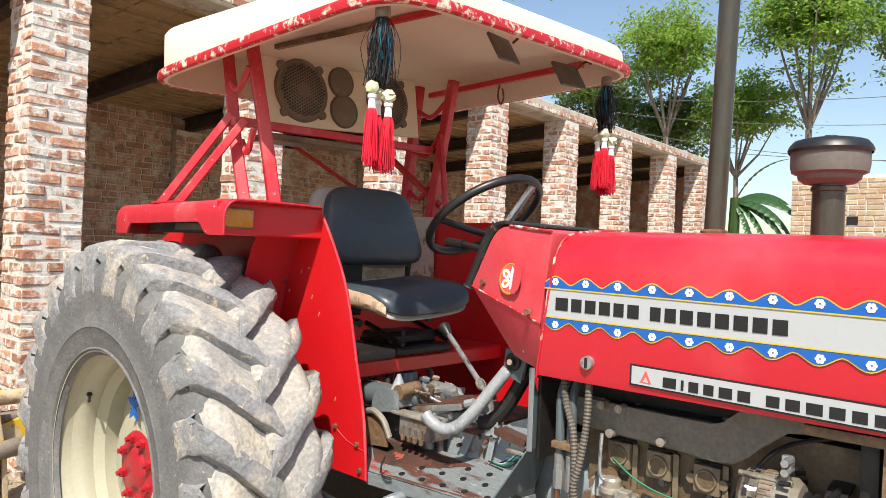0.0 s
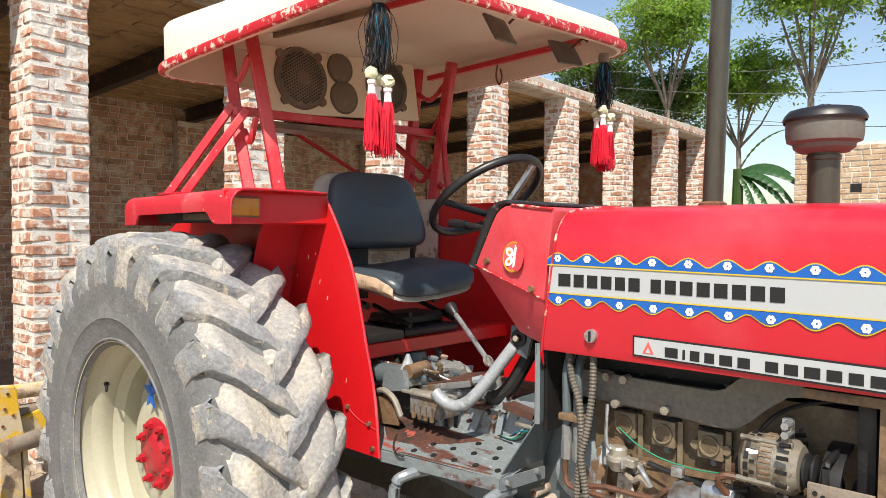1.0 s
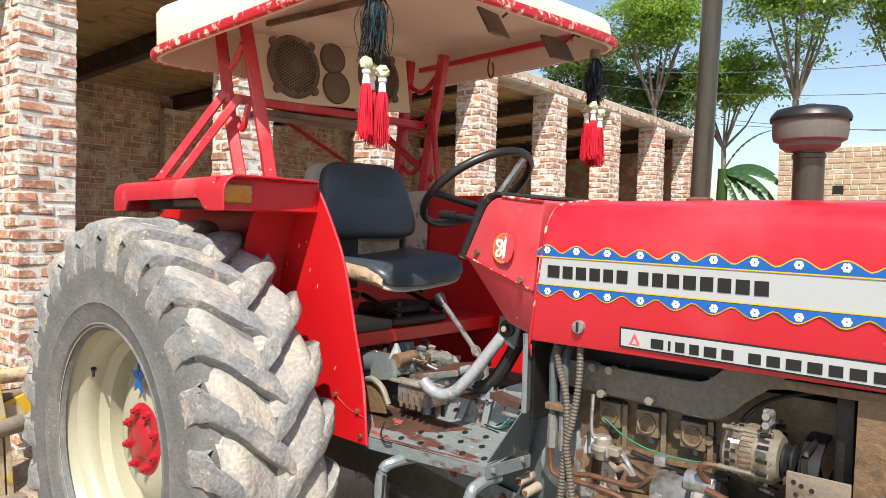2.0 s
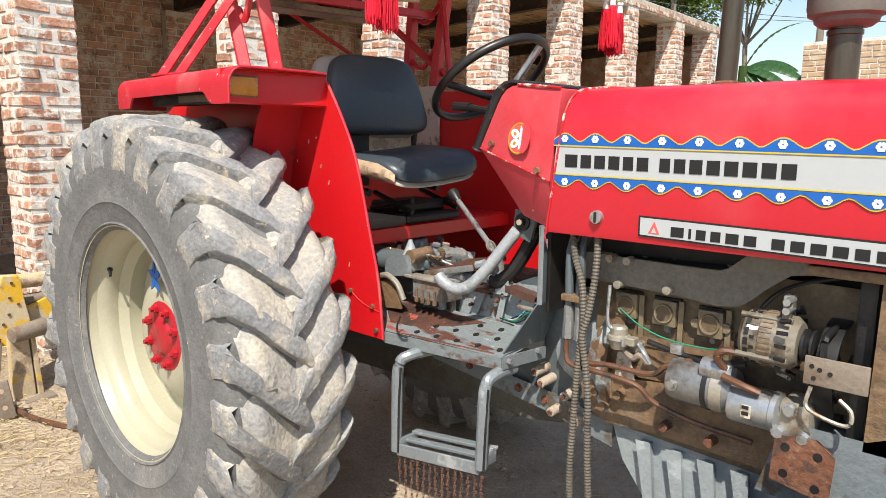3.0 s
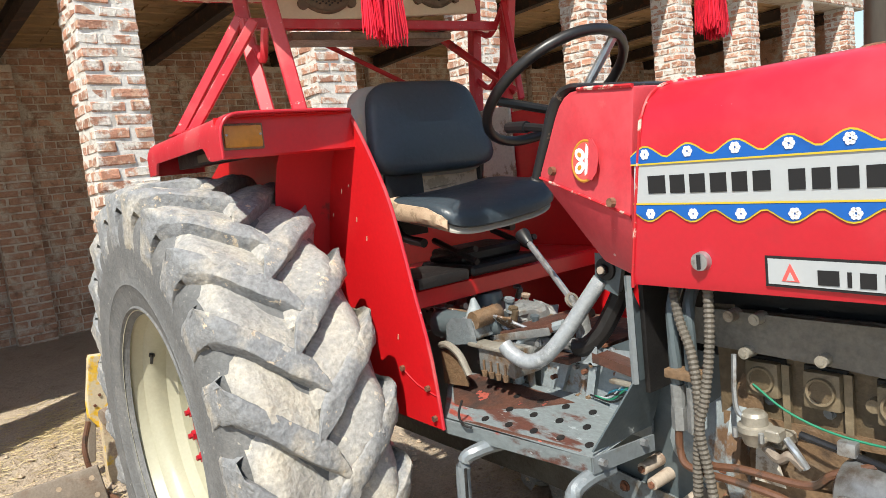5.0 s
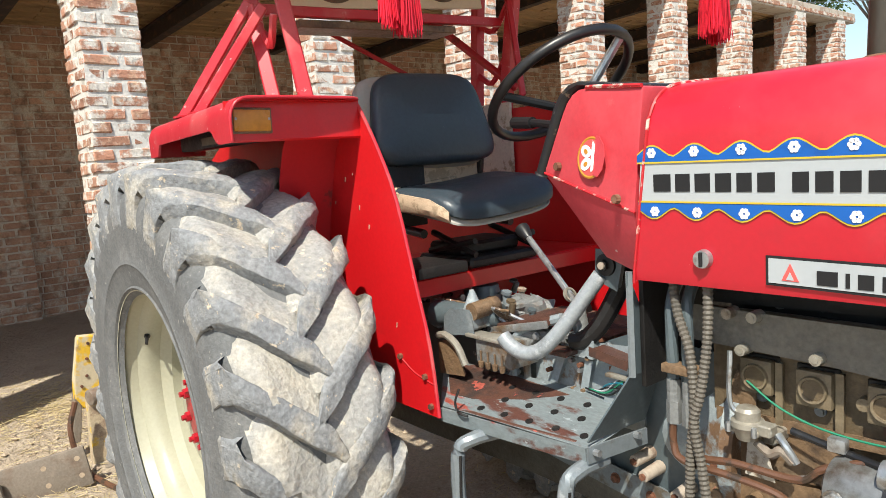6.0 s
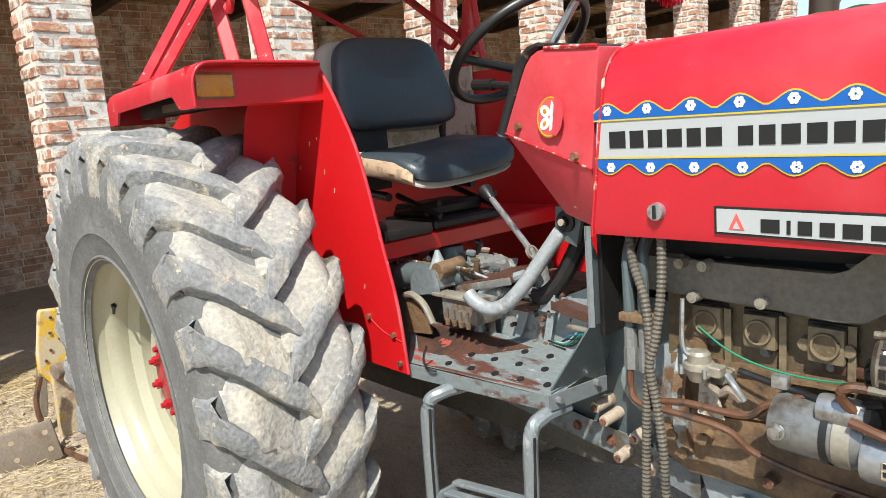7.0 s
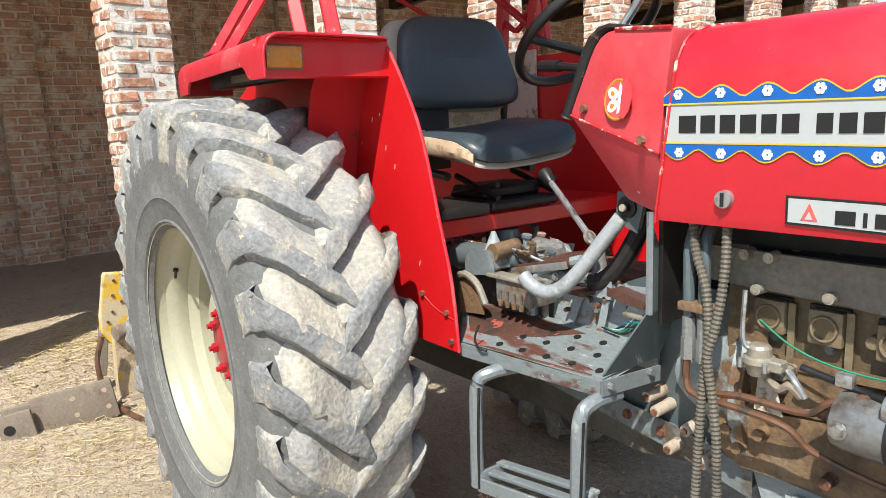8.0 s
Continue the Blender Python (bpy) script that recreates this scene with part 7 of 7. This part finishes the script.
    part("fuel_pipe", tube(B(), [(1.425, -0.27, 1.05), (1.428, -0.28, 0.96), (1.44, -0.275, 0.935), (1.455, -0.265, 0.93)], 0.005, 6), STEEL, en)
    part("black_cable", tube(B(), [(1.78, -0.27, 0.97), (1.80, -0.25, 1.05), (1.86, -0.24, 1.11), (1.98, -0.22, 1.15)], 0.0055, 6), BLACK, en)
    part("rusty_strip", soften(box(B(), (1.66, -0.2, 0.925), (1.78, -0.185, 0.945)), 0.003), DARK_RUST, en)
    # front: bolster, rusty plate, bracket
    part("front_bolster", casting([(1.86, 0.66), (2.60, 0.62), (2.60, 0.90), (2.30, 0.92), (2.05, 0.80), (1.90, 0.80)], -0.30, 0.30, 0.02), BELL, en, "weathered grey front bolster")
    part("rusty_plate", soften(prism(B(), [(1.88, 0.70), (1.985, 0.682), (1.99, 0.775), (1.955, 0.80), (1.885, 0.79)], -0.332, -0.302), 0.008), RUST, en, "rust-red bolted plate")
    for x, z in ((1.90, 0.775), (1.965, 0.772), (1.90, 0.715), (1.965, 0.70)):
        # a black disc paints the shade of the hole
        part("plate_hole", cyl(B(), (x, -0.3335, z), (x, -0.331, z), 0.0095, 0.0095, 12), BLACK_GREASE_SHADE, en)
    part("perforated_bracket", soften(box(B(), (1.925, -0.345, 0.93), (2.045, -0.337, 0.99)), 0.002), IRON, en, "flat rusty steel bracket with holes")
    for x, z in ((1.94, 0.97), (1.955, 0.965), (1.975, 0.96), (1.945, 0.945)):
        # shade of the small hole, painted as a black disc
        part("bracket_hole", cyl(B(), (x, -0.3462, z), (x, -0.344, z), 0.005, 0.005, 10), BLACK_GREASE_SHADE, en)
    bm = tube(B(), [(1.94, -0.34, 0.925), (1.935, -0.345, 0.885), (1.96, -0.35, 0.87), (2.015, -0.35, 0.862), (2.02, -0.345, 0.89), (1.995, -0.34, 0.91)], 0.0045, 6)
    part("bent_rod", bm, ALU, en)
    # shell and shroud are black to paint the dark void at the front
    part("radiator_shell", soften(box(B(), (2.12, -0.29, 0.80), (2.55, 0.29, 1.17)), 0.01), BLACK_GREASE_SHADE, en)
    part("fan_shroud", soften(box(B(), (1.995, -0.26, 0.80), (2.03, 0.26, 1.17)), 0.006), BLACK_GREASE_SHADE, en, "fan shroud, black in place of the shade before the radiator")
    part("side_stay", soften(prism(B(), [(2.04, 0.80), (2.09, 0.80), (2.10, 1.16), (2.045, 1.16)], -0.300, -0.290), 0.002), BROWN_CAST, en, "flat brown side stay")
    part("belt_guard", lathe(B(), [(0.105, -0.02), (0.115, -0.02), (0.115, 0.02), (0.105, 0.02)], pose(1.955, -0.20, 0.93, 0, 90, 0), 40, close=True), BLACK, en)
    part("cross_rail", soften(box(B(), (1.90, -0.30, 1.15), (2.3, -0.27, 1.172)), 0.004), BROWN_CAST, en)


make_engine()


# front axle and wheels
def make_front_wheel(x, y, out):
    turn = pose(0, 0, 0, -90 if out < 0 else 90)
    at = pose(x, y, 0.338) @ Matrix.Scale(1.09, 4)
    prof = [(0.20, -0.075), (0.215, -0.088), (0.26, -0.096), (0.31, -0.09), (0.335, -0.07), (0.342, -0.05), (0.336, -0.042), (0.346, -0.034), (0.346, -0.012), (0.338, -0.006), (0.338, 0.006), (0.346, 0.012), (0.346, 0.034),
            (0.336, 0.042), (0.342, 0.05), (0.335, 0.07), (0.31, 0.09), (0.26, 0.096), (0.215, 0.088), (0.20, 0.075)]
    ty = part("front_tyre", lathe(B(), prof, turn, 56), RUBBER, tractor, "dusty ribbed front tyre")
    ty.matrix_basis = at
    ri = part("front_rim", lathe(B(), [(0.205, -0.085), (0.215, -0.088), (0.20, -0.06), (0.18, -0.03), (0.12, -0.01), (0.06, -0.03), (0.0, -0.035), (0.0, 0.0), (0.12, 0.02), (0.19, 0.0), (0.205, 0.08)], turn, 40), RIM, tractor, "cream front wheel rim")
    ri.matrix_basis = at


FRONT_X, FRONT_Y = 1.985, 0.53
for side in (-1, 1):
    make_front_wheel(FRONT_X, side * FRONT_Y, side)
    part("stub_axle", cyl(B(), (FRONT_X, side * 0.36, 0.36), (FRONT_X, side * FRONT_Y, 0.338), 0.035, 0.03, 14), BELL, tractor)
part("front_axle", soften(box(B(), (FRONT_X - 0.05, -0.38, 0.34), (FRONT_X + 0.05, 0.38, 0.43)), 0.012), BELL, tractor, "grey front axle beam")
part("axle_pivot", soften(box(B(), (FRONT_X - 0.09, -0.10, 0.42), (FRONT_X + 0.09, 0.10, 0.68)), 0.015), BELL, tractor)


# ---- tassels hung from the canopy ----
def make_tassel(x, y, z, seed, strands, label):
    r = random.Random(seed)
    t = empty("tassel_ornament", pose(x, y, z), label, "ornament", "tassels at the canopy corners")
    bm = B()
    for k in range(260):
        a, rr = r.uniform(0, 6.28), abs(r.gauss(0, 0.009))
        l = r.uniform(0.13, 0.17)
        p = [(rr * math.cos(a) * 0.3, rr * math.sin(a) * 0.3, 0.03), (rr * math.cos(a) * 2.0, rr * math.sin(a) * 2.0, -0.03 + r.uniform(-0.01, 0.01)), (rr * math.cos(a) * 1.9 + r.gauss(0, 0.010), rr * math.sin(a) * 1.9 + r.gauss(0, 0.010), -l)]
        p.insert(2, (p[1][0] + r.gauss(0, 0.007), p[1][1] + r.gauss(0, 0.007), -0.08 + r.gauss(0, 0.012)))
        tube(bm, p, 0.0013, 3, 3)
    part("black_fringe", bm, BLACK_THREAD, t, "black thread fringe")
    bm = B()
    for k in range(12):
        a = r.uniform(0, 6.28)
        rr = 0.026
        tube(bm, [(rr * 0.5 * math.cos(a), rr * 0.5 * math.sin(a), 0.01), (rr * math.cos(a), rr * math.sin(a), -0.04), (rr * math.cos(a + 0.4), rr * math.sin(a + 0.4), -r.uniform(0.08, 0.14))], 0.0018, 3, 3)
    shiny = part("tinsel", bm, TINSEL, t, "blue tinsel threads")
    shiny["kind"] = "stuff"
    part("cap", lathe(B(), [(0.0, 0.05), (0.02, 0.05), (0.022, 0.03), (0.02, 0.015), (0.0, 0.012)], Matrix(), 14), IRON, t)
    for k in range(strands):
        a = 6.28 * k / strands + 0.5
        cx, cy = 0.026 * math.cos(a), 0.026 * math.sin(a)
        dz = r.uniform(-0.02, 0.012)
        bm = B()
        bmesh.ops.create_icosphere(bm, subdivisions=2, radius=0.019, matrix=Matrix.Translation((cx, cy, -0.185 + dz)))
        for v in bm.verts:
            v.co += Vector((r.gauss(0, 1), r.gauss(0, 1), r.gauss(0, 1))) * 0.0025
        part("pompom", bm, GREEN_THREAD, t, "pale green pompom")
        part("binding", lathe(B(), [(0.006, -0.2 + dz), (0.013, -0.204 + dz), (0.012, -0.212 + dz), (0.009, -0.214 + dz), (0.011, -0.24 + dz), (0.008, -0.243 + dz)], Matrix.Translation((cx, cy, 0)), 12), WHITE_D, t)
        bm = B()
        for q in range(90):
            b, rr = r.uniform(0, 6.28), 0.017 * math.sqrt(r.random())
            ln = r.uniform(0.13, 0.155)
            tube(bm, [(cx + rr * 0.45 * math.cos(b), cy + rr * 0.45 * math.sin(b), -0.236 + dz), (cx + rr * math.cos(b), cy + rr * math.sin(b), -0.265 + dz), (cx + rr * 1.15 * math.cos(b) + r.gauss(0, 0.0045), cy + rr * 1.15 * math.sin(b) + r.gauss(0, 0.0045), -0.24 - ln + dz)], 0.0013, 3, 2)
        part("red_tassel", bm, RED_THREAD, t, "bright red thread tassel")
    return t


make_tassel(0.905, -0.60, 2.10, 1, 3, "black and red thread tassel under the canopy's corner")
make_tassel(0.925, 0.55, 2.14, 2, 4, "black and red thread tassel with four ends, under the canopy")


# ---- implement and scrap behind the wheel ----
def make_implement():
    im = empty("hitch_implement", pose(0, 0, 0), "chipped yellow implement frame lying behind the wheel", "implement")
    def plate(name, outline, x0, x1, material, label=""):
        bm = soften(prism(B(), outline, x0, x1, "x"), 0.005)
        bmesh.ops.subdivide_edges(bm, edges=[e for e in bm.edges if e.calc_length() > 0.08], cuts=2)
        for v in bm.verts:
            v.co += Vector((0, noise.noise(v.co * 14), noise.noise(v.co * 14 + Vector((3, 0, 0))))) * 0.004
        part(name, bm, material, im, label, smooth=False)
    plate("frame_plate", [(-0.792, 0.65), (-0.784, 0.665), (-0.712, 0.655), (-0.70, 0.64), (-0.675, 0.43), (-0.655, 0.30), (-0.80, 0.28), (-0.835, 0.34), (-0.832, 0.44)], -1.93, -1.90, YELLOW)
    plate("leg", [(-0.835, 0.36), (-0.80, 0.34), (-0.835, 0.10), (-0.875, 0.10)], -1.96, -1.92, IRON)
    plate("leg", [(-0.79, 0.34), (-0.70, 0.34), (-0.68, -0.04), (-0.80, -0.04)], -1.90, -1.86, OLD_TAN, "leg with worn yellow paint over tan earth")
    plate("leg", [(-0.69, 0.33), (-0.665, 0.33), (-0.64, -0.02), (-0.67, -0.04)], -1.99, -1.86, OLD_TAN)
    plate("brace", [(-0.66, 0.46), (-0.50, 0.52), (-0.50, 0.40), (-0.66, 0.34)], -2.0, -1.97, YELLOW)
    part("cross_tube", cyl(B(), (-2.02, -0.74, 0.60), (-2.02, -0.1, 0.60), 0.042, 0.042, 18), OLD_TAN, im)
    part("cross_tube", cyl(B(), (-2.02, -0.72, 0.49), (-2.02, -0.1, 0.50), 0.035, 0.035, 18), IRON, im)
    part("pin", soften(cyl(B(), (-1.84, -0.785, 0.345), (-1.90, -0.60, 0.355), 0.042, 0.05, 14), 0.006), IRON, im, "dusty iron pin")
    part("foot", soften(box(B(), (-1.93, -0.76, -0.05), (-1.78, -0.60, 0.03), 0.0, pose(0, 0, 0, 4, 0, 0)), 0.012), IRON, im)
    for y, z in ((-0.76, 0.54), (-0.77, 0.45), (-0.745, 0.62), (-0.80, 0.40), (-0.72, 0.50)):
        part("bolt", cyl(B(), (-1.90, y, z), (-1.893, y, z), 0.008, 0.008, 8), RUST, im)
    bar = empty("steel_bar", pose(-1.69, -1.04, 0.05, 0, -8, 72), "flat dusty steel bar with bolt holes on the ground", "scrap metal")
    part("plate", soften(box(B(), (-0.19, -0.012, -0.1), (0.19, 0.012, 0.1)), 0.005), IRON, bar)
    for x, z in ((0.0, 0.05), (0.0, -0.04), (0.15, 0.05), (0.15, -0.04)):
        part("bolt_hole", cyl(B(), (x, -0.0135, z), (x, -0.011, z), 0.013, 0.013, 12), CLOD, bar)
    part("clevis", soften(box(B(), (-0.34, -0.06, -0.09), (-0.18, -0.03, 0.07)), 0.012), IRON, bar)
    part("clevis", soften(box(B(), (-0.34, 0.04, -0.09), (-0.18, 0.07, 0.07)), 0.012), IRON, bar)
    # black disc on the clevis, painting the shade in its eye
    part("clevis_hole", cyl(B(), (-0.29, -0.0615, -0.01), (-0.29, -0.058, -0.01), 0.026, 0.026, 16), BLACK_GREASE_SHADE, bar)
    h = part("rubber_hose", tube(B(), [(-1.78, -0.86, 0.36), (-1.77, -0.90, 0.22), (-1.72, -0.88, 0.06), (-1.6, -0.82, -0.015), (-1.35, -0.74, -0.025), (-1.0, -0.6, -0.025)], 0.014, 8, 8), COPPER)
    tagged(h, "brown rubber hose trailing on the ground", "hose")


make_implement()


# ---- loose earth and straw ----
def make_litter():
    r = random.Random(17)
    verts, faces = [], []
    for k in range(7000):
        x, y = r.uniform(-3.2, 2.2), r.uniform(-2.4, 1.2)
        s = r.uniform(0.004, 0.012) * (2.4 if r.random() < 0.05 else 1)
        z = ground_height(x, y) + s * 0.25
        i = len(verts)
        for dx, dy, dz in ((1, 0, 0), (0, 1, 0), (-1, 0, 0), (0, -1, 0), (0, 0, 0.8), (0, 0, -0.8)):
            verts.append((x + s * dx * r.uniform(0.6, 1.2), y + s * dy * r.uniform(0.6, 1.2), z + s * dz * r.uniform(0.5, 1)))
        faces += [(i + a, i + b, i + c) for a, b, c in ((0, 1, 4), (1, 2, 4), (2, 3, 4), (3, 0, 4), (1, 0, 5), (2, 1, 5), (3, 2, 5), (0, 3, 5))]
    me = bpy.data.meshes.new("clods")
    me.from_pydata(verts, [], faces)
    me.materials.append(CLOD)
    tagged(new("clods", me), "small dry clods and pebbles on the earth", "clods", kind="stuff")
    bm = B()
    for k in range(3400):
        x, y = (r.uniform(-3.0, 1.8), r.uniform(-2.2, 1.0)) if k < 900 else (r.gauss(-2.0, 0.5), r.gauss(-1.2, 0.5)) if k < 1500 else (r.gauss(-2.7, 0.35), r.gauss(-0.85, 0.22)) if k < 2800 else (r.gauss(-1.35, 0.3), r.gauss(-0.95, 0.25))
        a, l = r.uniform(0, 6.28), r.uniform(0.02, 0.08)
        z = ground_height(x, y) + (0.004 if k < 1500 else r.uniform(0.003, 0.022))
        d = Vector((math.cos(a), math.sin(a), r.uniform(-0.05, 0.25))) * l
        cc = Vector((x, y, z))
        tube(bm, [cc, cc + d], 0.0016, 3, soft=False)
    ob = part("straw", bm, STRAW, None, smooth=False)
    tagged(ob, "scattered pale straw on the ground", "straw", kind="stuff")


make_litter()

# ---- bricks of the pillars ----
make_pillars()
